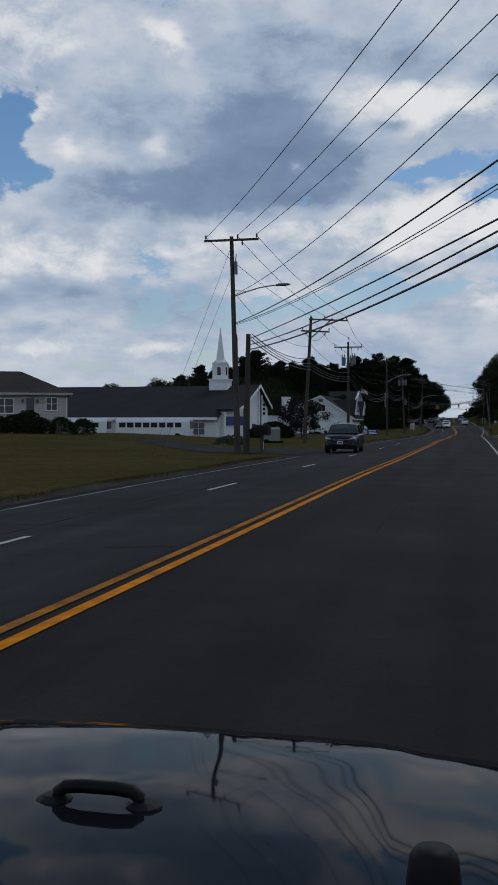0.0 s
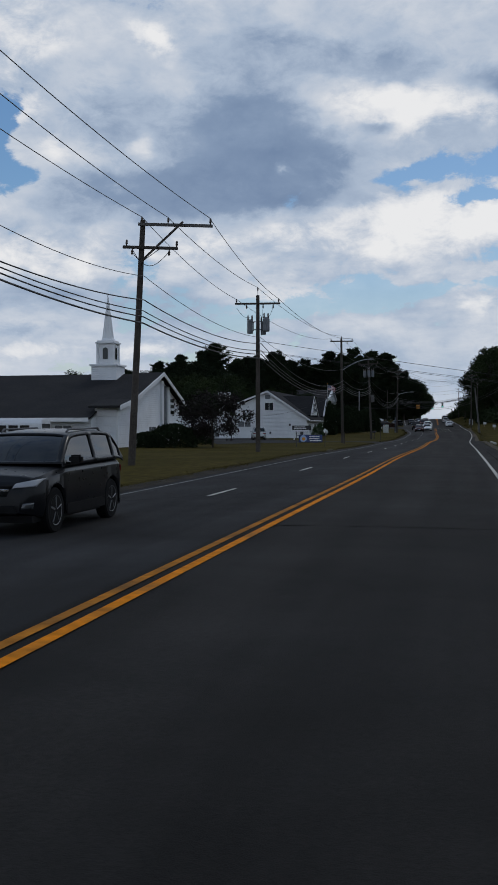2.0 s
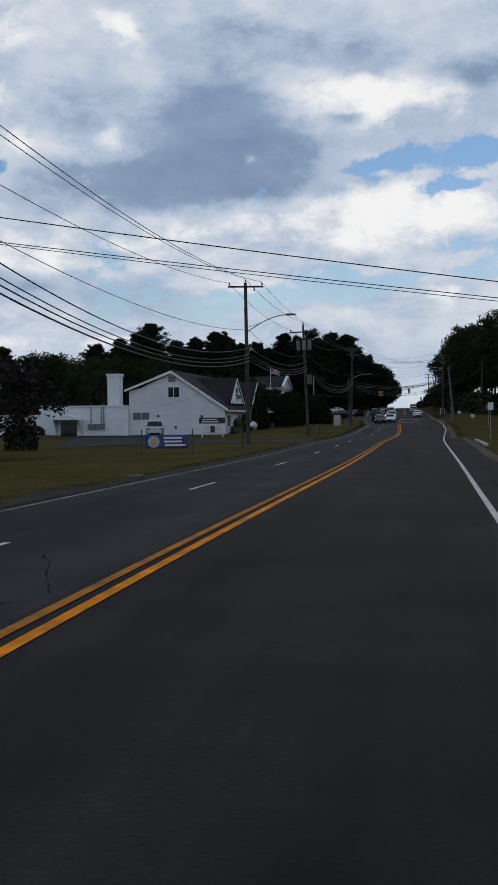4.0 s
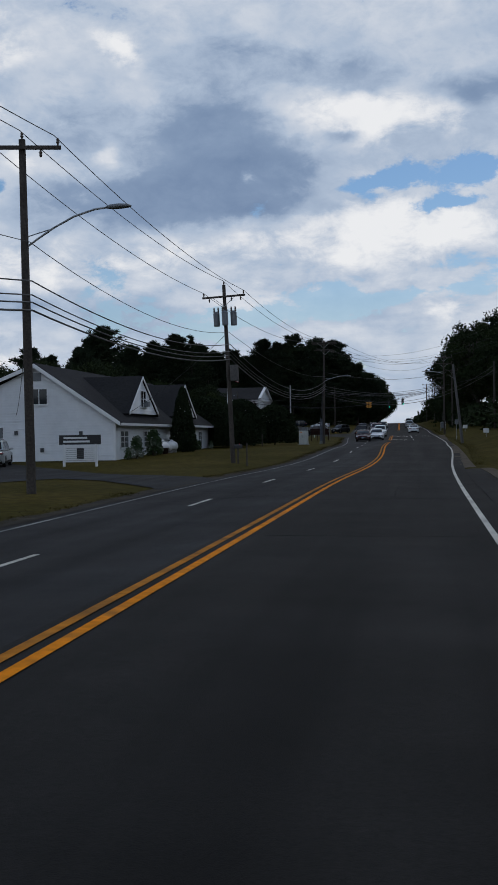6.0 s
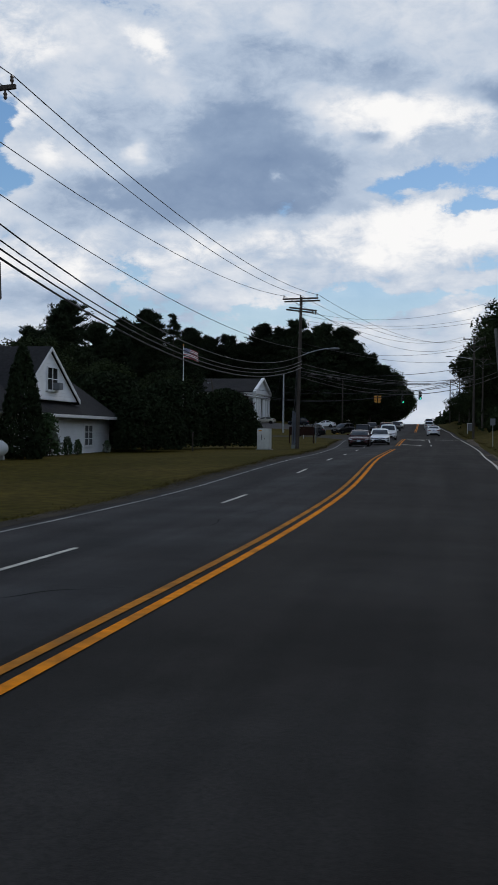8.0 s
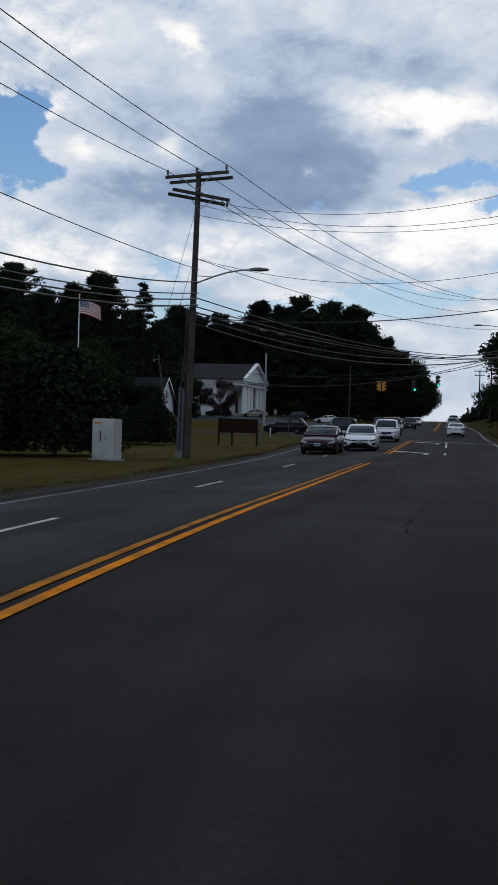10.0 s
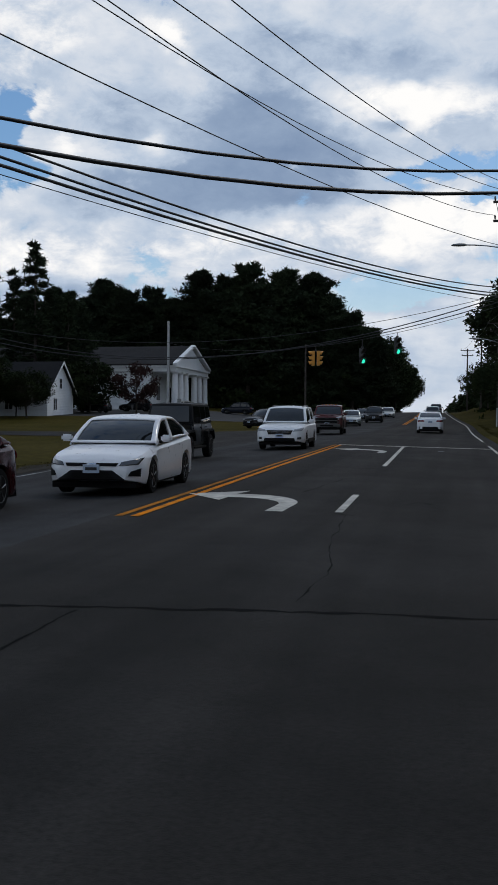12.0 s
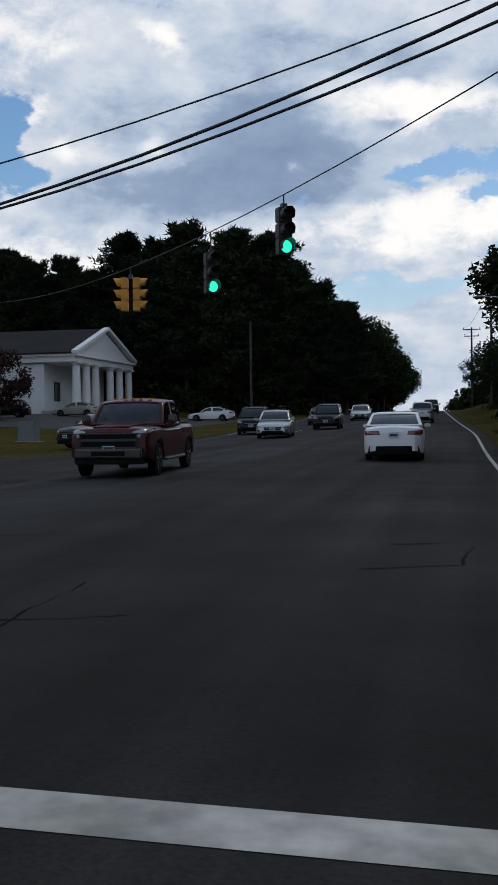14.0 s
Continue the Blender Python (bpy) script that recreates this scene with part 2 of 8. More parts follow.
mats(
    pale_asphalt=((0.0200, 0.0196, 0.0198), dict(spec=0.07, rough=0.85, vary=0.35, fine=30, coarse=0.25, bump=0.3, second=(0.0265, 0.0272, 0.0285), bump_scale=120)),
    asphalt=((0.0150, 0.0138, 0.0127), dict(spec=0.07, rough=0.85, vary=0.35, fine=30, coarse=0.25, bump=0.3, second=(0.0215, 0.0204, 0.0195), bump_scale=120)),
    old_asphalt=((0.046, 0.046, 0.048), dict(spec=0.15, rough=0.85, vary=0.3, fine=20, coarse=0.3, bump=0.3, second=(0.034, 0.034, 0.036))),
    tar=((0.0045, 0.0045, 0.0047), dict(spec=0.04, rough=0.9, vary=0.2, bump=0.1)),
    yellow_paint=((0.64, 0.205, 0.006), dict(spec=0.06, rough=0.85, vary=0.35, fine=5, coarse=1.5, second=(0.36, 0.14, 0.02), amount=0.35)),
    worn_yellow=((0.44, 0.165, 0.014), dict(spec=0.06, rough=0.85, vary=0.4, fine=6, coarse=1.5, second=(0.17, 0.085, 0.025), amount=0.6)),
    worn_white=((0.26, 0.26, 0.255), dict(spec=0.1, rough=0.8, vary=0.4, fine=5, coarse=0.8, second=(0.07, 0.07, 0.07), amount=0.8)),
    gutter_dirt=((0.022, 0.019, 0.014), dict(spec=0.1, rough=0.95, vary=0.4, fine=6, coarse=0.7, bump=0.4, second=(0.045, 0.036, 0.024))),
    grass_blades=((0.044, 0.038, 0.008), dict(spec=0.1, rough=0.9, vary=0.5, fine=2, coarse=0.3, bump=0, second=(0.058, 0.043, 0.012), amount=0.6)),
    white_paint=((0.47, 0.45, 0.40), dict(rough=0.7, vary=0.35, fine=5, coarse=1.2, second=(0.25, 0.24, 0.215), amount=0.5)),
    lawn=((0.041, 0.035, 0.006), dict(spec=0.02, rough=0.95, vary=0.5, fine=3.0, coarse=0.16, bump=0.6, second=(0.066, 0.050, 0.0125), amount=0.7, bump_scale=25)),
    dirt=((0.085, 0.068, 0.050), dict(spec=0.1, rough=0.95, vary=0.4, fine=4, coarse=0.5, bump=0.5)),
    pole_wood=((0.058, 0.049, 0.042), dict(spec=0.2, rough=0.9, vary=0.4, fine=14, coarse=0.8, bump=0.5, second=(0.085, 0.074, 0.066))),
    grey_wood=((0.105, 0.100, 0.096), dict(spec=0.15, rough=0.9, vary=0.4, fine=14, coarse=0.8, bump=0.5, second=(0.15, 0.145, 0.14))),
    steel=((0.36, 0.37, 0.38), dict(rough=0.45, metal=0.6, vary=0.2, fine=6)),
    dark_steel=((0.06, 0.06, 0.065), dict(rough=0.5, metal=0.4, vary=0.2)),
    can_grey=((0.15, 0.162, 0.175), dict(rough=0.5, vary=0.15, fine=4)),
    riser_grey=((0.085, 0.10, 0.125), dict(rough=0.6, vary=0.25, fine=4)),
    porcelain=((0.10, 0.075, 0.06), dict(rough=0.3, vary=0.15)),
    cable=((0.018, 0.018, 0.02), dict(rough=0.6, vary=0.1, bump=0)),
    siding=((0.62, 0.635, 0.655), dict(rough=0.65, vary=0.06, fine=2, coarse=0.4, bump=0.05, second=(0.66, 0.67, 0.68))),
    white_trim=((0.72, 0.73, 0.74), dict(rough=0.5, vary=0.05, fine=3, bump=0.03)),
    shingle=((0.020, 0.020, 0.022), dict(spec=0.1, rough=0.95, vary=0.35, fine=6, coarse=0.35, bump=0.5, second=(0.027, 0.027, 0.028))),
    brown_shingle=((0.045, 0.038, 0.033), dict(spec=0.15, rough=0.95, vary=0.35, fine=6, coarse=0.35, bump=0.5)),
    glass_dark=((0.02, 0.023, 0.026), dict(rough=0.06, vary=0.1, bump=0)),
    curtain=((0.13, 0.138, 0.15), dict(rough=0.25, vary=0.2, fine=3, bump=0)),
    brick=((0.26, 0.13, 0.10), dict(rough=0.9, vary=0.25, fine=9, bump=0.3)),
    concrete=((0.36, 0.35, 0.33), dict(rough=0.9, vary=0.2, fine=6, bump=0.3)),
    gully_concrete=((0.13, 0.118, 0.095), dict(spec=0.2, rough=0.9, vary=0.35, fine=6, coarse=1.0, bump=0.3, second=(0.075, 0.068, 0.052))),
    bark=((0.05, 0.04, 0.032), dict(rough=0.95, vary=0.4, fine=6, bump=0.6)),
    pine_needles=((0.016, 0.023, 0.013), dict(spec=0.06, rough=0.95, vary=0.35, fine=1.2, coarse=0.2, bump=0, second=(0.023, 0.032, 0.015), per_object=0.25)),
    oak_leaves=((0.019, 0.028, 0.012), dict(spec=0.06, rough=0.9, vary=0.4, fine=1.2, coarse=0.2, bump=0, second=(0.028, 0.038, 0.013), per_object=0.25)),
    vault_paint=((0.17, 0.19, 0.172), dict(rough=0.6, vary=0.2, fine=4, second=(0.12, 0.13, 0.11), amount=0.3)),
    plum_leaves=((0.026, 0.019, 0.020), dict(spec=0.1, rough=0.85, vary=0.4, fine=2, bump=0, second=(0.022, 0.024, 0.016), amount=0.5)),
    maple_leaves=((0.045, 0.022, 0.019), dict(spec=0.1, rough=0.85, vary=0.4, fine=2, bump=0)),
    shrub_leaves=((0.020, 0.030, 0.014), dict(spec=0.06, rough=0.9, vary=0.4, fine=4, bump=0)),
    flower_leaves=((0.04, 0.07, 0.028), dict(spec=0.15, rough=0.8, vary=0.4, fine=4, bump=0, second=(0.35, 0.38, 0.33), amount=0.3)),
    blue_panel=((0.025, 0.05, 0.16), dict(rough=0.5, vary=0.15, fine=3, bump=0)),
    pale_blue=((0.30, 0.42, 0.60), dict(rough=0.6, vary=0.2, bump=0)),
    brown_panel=((0.024, 0.011, 0.008), dict(spec=0.1, rough=0.8, vary=0.3, fine=5)),
    mailbox_paint=((0.014, 0.008, 0.008), dict(spec=0.15, rough=0.6, vary=0.3, fine=5)),
    black_panel=((0.02, 0.02, 0.022), dict(rough=0.5, vary=0.2)),
    cabinet_paint=((0.52, 0.53, 0.50), dict(rough=0.6, vary=0.12, fine=3)),
    flag_red=((0.35, 0.05, 0.06), dict(rough=0.8, vary=0.1, bump=0)),
    flag_white=((0.70, 0.70, 0.70), dict(rough=0.8, vary=0.05, bump=0)),
    flag_blue=((0.03, 0.045, 0.14), dict(rough=0.8, vary=0.1, bump=0)),
    signal_yellow=((0.62, 0.27, 0.03), dict(rough=0.5, vary=0.15, fine=6, bump=0)),
    signal_black=((0.02, 0.02, 0.02), dict(rough=0.5, vary=0.1, bump=0)),
    lamp_green=((0.02, 0.85, 0.55), dict(rough=0.3, vary=0.02, bump=0, emit=1.0)),
    lens_dark=((0.03, 0.025, 0.02), dict(rough=0.2, vary=0.1, bump=0)),
    car_white=((0.74, 0.75, 0.77), dict(rough=0.3, vary=0.03, bump=0, spec=0.3, coat=0.35)),
    car_black=((0.006, 0.0065, 0.008), dict(rough=0.3, vary=0.1, bump=0, spec=0.14, coat=0.16)),
    car_navy=((0.007, 0.010, 0.018), dict(rough=0.25, vary=0.1, bump=0, spec=0.16, coat=0.18)),
    car_red=((0.060, 0.006, 0.007), dict(rough=0.3, vary=0.08, bump=0, spec=0.16, coat=0.16)),
    car_maroon=((0.040, 0.005, 0.008), dict(rough=0.25, vary=0.08, bump=0, spec=0.16, coat=0.18)),
    dark_lamp=((0.05, 0.055, 0.06), dict(rough=0.12, vary=0.1, bump=0, coat=0.6)),
    car_silver=((0.42, 0.44, 0.44), dict(rough=0.3, metal=0.5, vary=0.05, bump=0, spec=0.3, coat=0.35)),
    car_tan=((0.40, 0.38, 0.32), dict(rough=0.3, metal=0.4, vary=0.05, bump=0, spec=0.3, coat=0.35)),
    car_glass=((0.006, 0.007, 0.008), dict(rough=0.03, vary=0.05, bump=0, spec=0.5, coat=0.12)),
    car_plastic=((0.006, 0.006, 0.0065), dict(spec=0.1, rough=0.55, vary=0.15, bump=0.05)),
    tyre=((0.009, 0.009, 0.0095), dict(spec=0.1, rough=0.85, vary=0.2, bump=0.1)),
    rim=((0.20, 0.205, 0.21), dict(rough=0.35, metal=0.7, vary=0.1, bump=0)),
    headlamp=((0.30, 0.31, 0.33), dict(rough=0.15, vary=0.05, bump=0, coat=0.5)),
    tail_red=((0.16, 0.008, 0.012), dict(rough=0.15, vary=0.05, bump=0, coat=1.0)),
    amber=((0.75, 0.28, 0.04), dict(rough=0.2, vary=0.02, bump=0)),
    plate=((0.42, 0.50, 0.62), dict(rough=0.5, vary=0.1, bump=0)),
    chrome=((0.55, 0.56, 0.58), dict(rough=0.15, metal=1.0, vary=0.03, bump=0)),
    dark_chrome=((0.09, 0.092, 0.095), dict(rough=0.3, metal=0.8, vary=0.1, bump=0)),
    rubber=((0.008, 0.008, 0.008), dict(spec=0.12, rough=0.5, vary=0.2, bump=0.05)),
    teal=((0.05, 0.20, 0.22), dict(rough=0.5, vary=0.1)),
)


def siding_material(name, color, pitch):
    """Painted clapboard: its courses are a fine relief."""
    m = material(name, color, rough=0.65, vary=0.05, fine=2.0, coarse=0.4, bump=0.0, second=tuple(c * 0.88 for c in color))
    nt = m.node_tree
    N, L = nt.nodes.new, nt.links.new
    geo = N("ShaderNodeNewGeometry")
    sp = N("ShaderNodeSeparateXYZ")
    L(geo.outputs["Position"], sp.inputs[0])
    dv = N("ShaderNodeMath")
    dv.operation = "DIVIDE"
    L(sp.outputs[2], dv.inputs[0])
    dv.inputs[1].default_value = pitch
    fr = N("ShaderNodeMath")
    fr.operation = "FRACT"
    L(dv.outputs[0], fr.inputs[0])
    bp = N("ShaderNodeBump")
    bp.inputs["Strength"].default_value, bp.inputs["Distance"].default_value = 1.0, 0.06
    bp.invert = True
    L(fr.outputs[0], bp.inputs["Height"])
    L(bp.outputs[0], nt.nodes["Principled BSDF"].inputs["Normal"])
    return m


def asphalt_tracks(m):
    """Long streaks along the lanes: oil bands and paler wheel tracks. The base colour also brightens along y, towards
    the junction.
    """
    nt = m.node_tree
    N, L = nt.nodes.new, nt.links.new
    b = nt.nodes["Principled BSDF"]
    src = b.inputs["Base Color"].links[0].from_socket
    geo = N("ShaderNodeNewGeometry")
    mp = N("ShaderNodeMapping")
    L(geo.outputs["Position"], mp.inputs[0])
    mp.inputs["Scale"].default_value = (1.1, 0.035, 1.0)
    n = N("ShaderNodeTexNoise")
    L(mp.outputs[0], n.inputs["Vector"])
    n.inputs["Scale"].default_value, n.inputs["Detail"].default_value = 1.0, 4
    r = N("ShaderNodeMapRange")
    L(n.outputs["Fac"], r.inputs[0])
    r.inputs[1].default_value, r.inputs[2].default_value, r.inputs[3].default_value, r.inputs[4].default_value = 0.3, 0.7, 0.62, 1.42
    n2 = N("ShaderNodeTexNoise")
    L(geo.outputs["Position"], n2.inputs["Vector"])
    n2.inputs["Scale"].default_value, n2.inputs["Detail"].default_value, n2.inputs["Roughness"].default_value = 0.45, 6, 0.65
    r2 = N("ShaderNodeMapRange")
    L(n2.outputs["Fac"], r2.inputs[0])
    r2.inputs[1].default_value, r2.inputs[2].default_value, r2.inputs[3].default_value, r2.inputs[4].default_value = 0.32, 0.68, 0.72, 1.28
    mul = N("ShaderNodeMath")
    mul.operation = "MULTIPLY"
    L(r.outputs[0], mul.inputs[0])
    L(r2.outputs[0], mul.inputs[1])
    # extra brightness towards the junction, put into the base colour: up to 1.35 times
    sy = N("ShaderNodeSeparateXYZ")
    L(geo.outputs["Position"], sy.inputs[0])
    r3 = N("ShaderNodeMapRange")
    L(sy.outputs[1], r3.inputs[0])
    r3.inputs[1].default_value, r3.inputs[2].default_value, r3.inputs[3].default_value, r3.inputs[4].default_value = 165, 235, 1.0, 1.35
    # streaks and blotches multiplied by that rise along y
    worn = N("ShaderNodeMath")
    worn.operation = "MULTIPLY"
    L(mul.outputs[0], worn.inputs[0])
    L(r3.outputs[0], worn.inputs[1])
    h = N("ShaderNodeHueSaturation")
    L(src, h.inputs["Color"])
    L(worn.outputs[0], h.inputs["Value"])
    L(h.outputs[0], b.inputs["Base Color"])


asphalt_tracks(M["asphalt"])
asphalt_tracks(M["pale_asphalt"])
M["clapboard"] = siding_material("clapboard", (0.69, 0.705, 0.72), 0.2)
M["brown_clapboard"] = siding_material("brown_clapboard", (0.075, 0.062, 0.052), 0.16)
M["cream_clapboard"] = siding_material("cream_clapboard", (0.42, 0.40, 0.36), 0.14)


# ---- mesh helpers ----
class Mesh:
    """Collects faces for one mesh."""
    def __init__(self):
        self.v, self.f = [], []

    def add(self, verts, faces):
        k = len(self.v)
        self.v += [tuple(p) for p in verts]
        self.f += [tuple(i + k for i in f) for f in faces]
        return self

    def box(self, x0, x1, y0, y1, z0, z1):
        return self.add([(x0, y0, z0), (x1, y0, z0), (x1, y1, z0), (x0, y1, z0), (x0, y0, z1), (x1, y0, z1), (x1, y1, z1), (x0, y1, z1)],
                        [(0, 3, 2, 1), (4, 5, 6, 7), (0, 1, 5, 4), (1, 2, 6, 5), (2, 3, 7, 6), (3, 0, 4, 7)])

    def tube(self, pts, radii, n=8, cap=True):
        pts = [Vector(p) for p in pts]
        if isinstance(radii, (int, float)):
            radii = [radii] * len(pts)
        verts, faces = [], []
        for i, (p, r) in enumerate(zip(pts, radii)):
            a = pts[min(i + 1, len(pts) - 1)] - pts[max(i - 1, 0)]
            a.normalize()
            u = a.cross(Vector((0, 0, 1)) if abs(a.z) < 0.9 else Vector((0, 1, 0))).normalized()
            w = a.cross(u)
            for k in range(n):
                t = 2 * math.pi * k / n
                verts.append(p + (u * math.cos(t) + w * math.sin(t)) * r)
        for i in range(len(pts) - 1):
            for k in range(n):
                a, b = i * n + k, i * n + (k + 1) % n
                faces.append((a, b, b + n, a + n))
        if cap:
            faces.append(tuple(range(n - 1, -1, -1)))
            faces.append(tuple(range((len(pts) - 1) * n, len(pts) * n)))
        return self.add(verts, faces)

    def prism(self, poly, vec):
        """A flat polygon (3D points) pushed along vec."""
        n, vec = len(poly), Vector(vec)
        a = [Vector(p) for p in poly]
        return self.add(a + [p + vec for p in a], [tuple(range(n - 1, -1, -1)), tuple(range(n, 2 * n))] + [(i, (i + 1) % n, n + (i + 1) % n, n + i) for i in range(n)])

    def lathe(self, profile, center=(0, 0, 0), n=16, axis="z"):
        verts, faces = [], []
        for r, h in profile:
            for k in range(n):
                t = 2 * math.pi * k / n
                c, s = r * math.cos(t), r * math.sin(t)
                p = {"z": (c, s, h), "x": (h, c, s), "y": (s, h, c)}[axis]
                verts.append((p[0] + center[0], p[1] + center[1], p[2] + center[2]))
        m = len(profile)
        for i in range(m - 1):
            for k in range(n):
                a, b = i * n + k, i * n + (k + 1) % n
                faces.append((a, b, b + n, a + n))
        faces.append(tuple(range(n - 1, -1, -1)))
        faces.append(tuple(range((m - 1) * n, m * n)))
        return self.add(verts, faces)

    def grid(self, rows):
        """A sheet from rows of points."""
        m = len(rows[0])
        return self.add([p for r in rows for p in r], [(i * m + k, i * m + k + 1, (i + 1) * m + k + 1, (i + 1) * m + k) for i in range(len(rows) - 1) for k in range(m - 1)])

    def data(self, name, smooth=False, bevel=0.0, fix=True):
        me = bpy.data.meshes.new(name)
        me.from_pydata(self.v, [], self.f)
        if bevel or fix:
            bm = bmesh.new()
            bm.from_mesh(me)
            if fix:
                bmesh.ops.recalc_face_normals(bm, faces=bm.faces)
            if bevel:
                bmesh.ops.bevel(bm, geom=bm.edges[:], offset=bevel, segments=2, affect="EDGES", clamp_overlap=True)
            bm.to_mesh(me)
            bm.free()
        if smooth:
            me.shade_smooth()
        return me


def part(name, mesh, mat, parent=None, label="", smooth=False, bevel=0.0, at=None, fix=True):
    me = mesh.data(name, smooth, bevel, fix) if isinstance(mesh, Mesh) else mesh
    if not me.materials:
        me.materials.append(M[mat])
    ob = new(name, me)
    if parent is not None:
        ob.parent = parent
    if at is not None:
        ob.matrix_basis = at
    if label:
        tagged(ob, label)
    return ob


def thing(name, m, label, category, group="", kind=""):
    ob = new(name)
    ob.empty_display_size = 0.3
    ob.matrix_basis = m
    return tagged(ob, label, category, group, kind)


def smooth_angle(ob, deg=35):
    ob.data.set_sharp_from_angle(angle=radians(deg))
    return ob

# ---- the ground ----
ROAD_Y = [-400, -60, 0, 15, 30, 45, 60, 75, 90, 105, 120, 135, 150, 162, 174, 186, 198, 210, 222, 234, 246, 258, 270, 282, 300, 320, 345, 380, 430, 440, 480, 560, 700, 3000]
ROAD_Z = [-1.20, -0.29, -0.00, 0.06, 0.17, 0.15, 0.21, 0.23, 0.31, 0.29, 0.23, 0.19, 0.15, 0.17, 0.12, 0.12, 0.37, 0.80, 0.74, 0.84, 0.88, 1.04, 1.25, 1.43, 1.74, 2.00, 2.56, 3.39, 4.91, 5.10, 5.35, 4.20, 1.00, 0.50]
CENTRE_Y = [-400, 0, 15, 30, 45, 60, 75, 90, 105, 120, 135, 150, 162, 174, 186, 198, 210, 222, 234, 246, 258, 270, 282, 300, 320, 345, 380, 430, 600, 3000]
CENTRE_X = [-5.60, -3.43, -3.34, -3.30, -3.18, -3.12, -3.02, -3.06, -3.00, -2.95, -3.08, -3.29, -3.41, -3.25, -3.18, -3.24, -3.69, -4.06, -4.36, -4.51, -4.86, -5.23, -5.49, -5.90, -6.38, -7.00, -7.90, -9.16, -13.00, -70.00]
RIGHT_Y = [-400, 0, 15, 30, 45, 60, 75, 90, 105, 120, 135, 150, 162, 174, 186, 198, 210, 222, 234, 246, 258, 270, 282, 300, 320, 345, 380, 430, 600, 3000]
RIGHT_X = [-0.80, 1.01, 1.09, 1.15, 1.22, 1.24, 1.22, 1.18, 1.15, 1.18, 1.16, 1.10, 1.08, 1.17, 1.34, 1.69, 1.85, 1.76, 1.89, 2.04, 1.88, 1.57, 1.27, 0.77, 0.22, -0.16, -1.82, -4.23, -6.00, -60.00]
LEFT_Y = [-400, 0, 15, 30, 45, 60, 75, 90, 105, 120, 135, 150, 162, 174, 186, 198, 210, 222, 234, 246, 258, 270, 282, 300, 320, 345, 380, 430, 600, 3000]
LEFT_X = [-12.00, -8.88, -8.76, -8.63, -8.50, -8.32, -8.13, -7.99, -8.07, -7.97, -8.02, -8.35, -8.58, -8.61, -8.27, -7.91, -7.94, -8.24, -8.79, -9.44, -10.23, -11.16, -12.00, -13.08, -14.17, -15.47, -17.31, -20.17, -19.00, -80.00]
LEFT_DRIVES = []


def soft(y, ys, xs, w=7.0):
    k = np.linspace(-w, w, 9)
    return float(np.mean(np.interp(y + k, ys, xs)))


def road_z(y):
    return soft(y, ROAD_Y, ROAD_Z, 10.0)


def centre_x(y):
    return soft(y, CENTRE_Y, CENTRE_X)


def right_x(y):
    return soft(y, RIGHT_Y, RIGHT_X)


def left_x(y):
    return soft(y, LEFT_Y, LEFT_X)


def step(a, b, x):
    t = min(1.0, max(0.0, (x - a) / (b - a)))
    return t * t * (3 - 2 * t)


def pave_z(x, y):
    return road_z(y) - 0.02 * abs(x - centre_x(y)) * (1 - 0.0)


def ground_z(x, y):
    """The lie of the land beside the road."""
    xl, xr = left_x(y) - 0.45, right_x(y) + 0.55
    if xl <= x <= xr:
        return pave_z(x, y) - 0.25
    if x < xl:
        d = xl - x
        z = pave_z(xl, y) + 0.06 * step(0, 0.5, d) - 0.10 * step(1, 12, d)
        z += 1.1 * step(325, 392, y) * step(6, 26, d) * (1 - step(600, 900, y))
        z += 0.75 * step(10, 30, d) * step(20, 60, y) * (1 - step(104, 124, y))
        z += 2.5 * step(420, 470, y) * step(3, 12, d) * (1 - step(600, 900, y))
        z += 0.10 * (noise.noise((x * 0.08, y * 0.08, 0)))
        return z
    d = x - xr
    z = pave_z(xr, y) + 0.04 * step(0, 0.5, d)
    z += 0.9 * step(1.0, 6.0, d) * step(190, 235, y) * (1 - step(600, 900, y)) + 0.35 * step(2, 8, d) + 2.2 * step(5, 16, d) * step(260, 320, y) * (1 - step(600, 900, y))
    z += 0.10 * (noise.noise((x * 0.08, y * 0.08, 5)))
    return z


def spaced(*runs):
    out = []
    for a, b, s in runs:
        n = max(1, round((b - a) / s))
        out += [a + (b - a) * i / n for i in range(n)]
    return out + [runs[-1][1]]


ys = spaced((-400, -60, 40), (-60, 520, 5), (520, 700, 20), (700, 3000, 200))
rows = []
for y in ys:
    xl, xr = left_x(y) - 0.45, right_x(y) + 0.55
    xs = [-1600, -900, -500, -300, -200, -150, -120, -100] + [-90 + (xl - 14 + 90) * i / 16 for i in range(17)]
    xs += [xl - d for d in (12, 9, 6, 4, 2.6, 1.5, 0.8, 0.4, 0.12, 0.0)] + [xl + 0.05] + [xr - 0.05] + [xr + d for d in (0, 0.12, 0.5, 1, 1.8, 3, 4.5, 6, 8, 10, 13, 17, 22, 30, 40, 60, 100, 200, 500, 900, 1600)]
    xs = sorted(xs)
    rows.append([(x, y, ground_z(x, y)) for x in xs])
ground = part("ground", Mesh().grid(rows), "lawn", smooth=True, fix=False)
tagged(ground, "dry mown roadside lawn in late-summer green and straw", "ground", kind="structure")

ry = spaced((-120, 520, 4), (520, 700, 20))
def strip(x_from, x_to, n, y_list, lift=0.0, z=pave_z):
    out = []
    for y in y_list:
        a, b = x_from(y), x_to(y)
        out.append([(a + (b - a) * i / n, y, z(a + (b - a) * i / n, y) + lift) for i in range(n + 1)])
    return Mesh().grid(out)


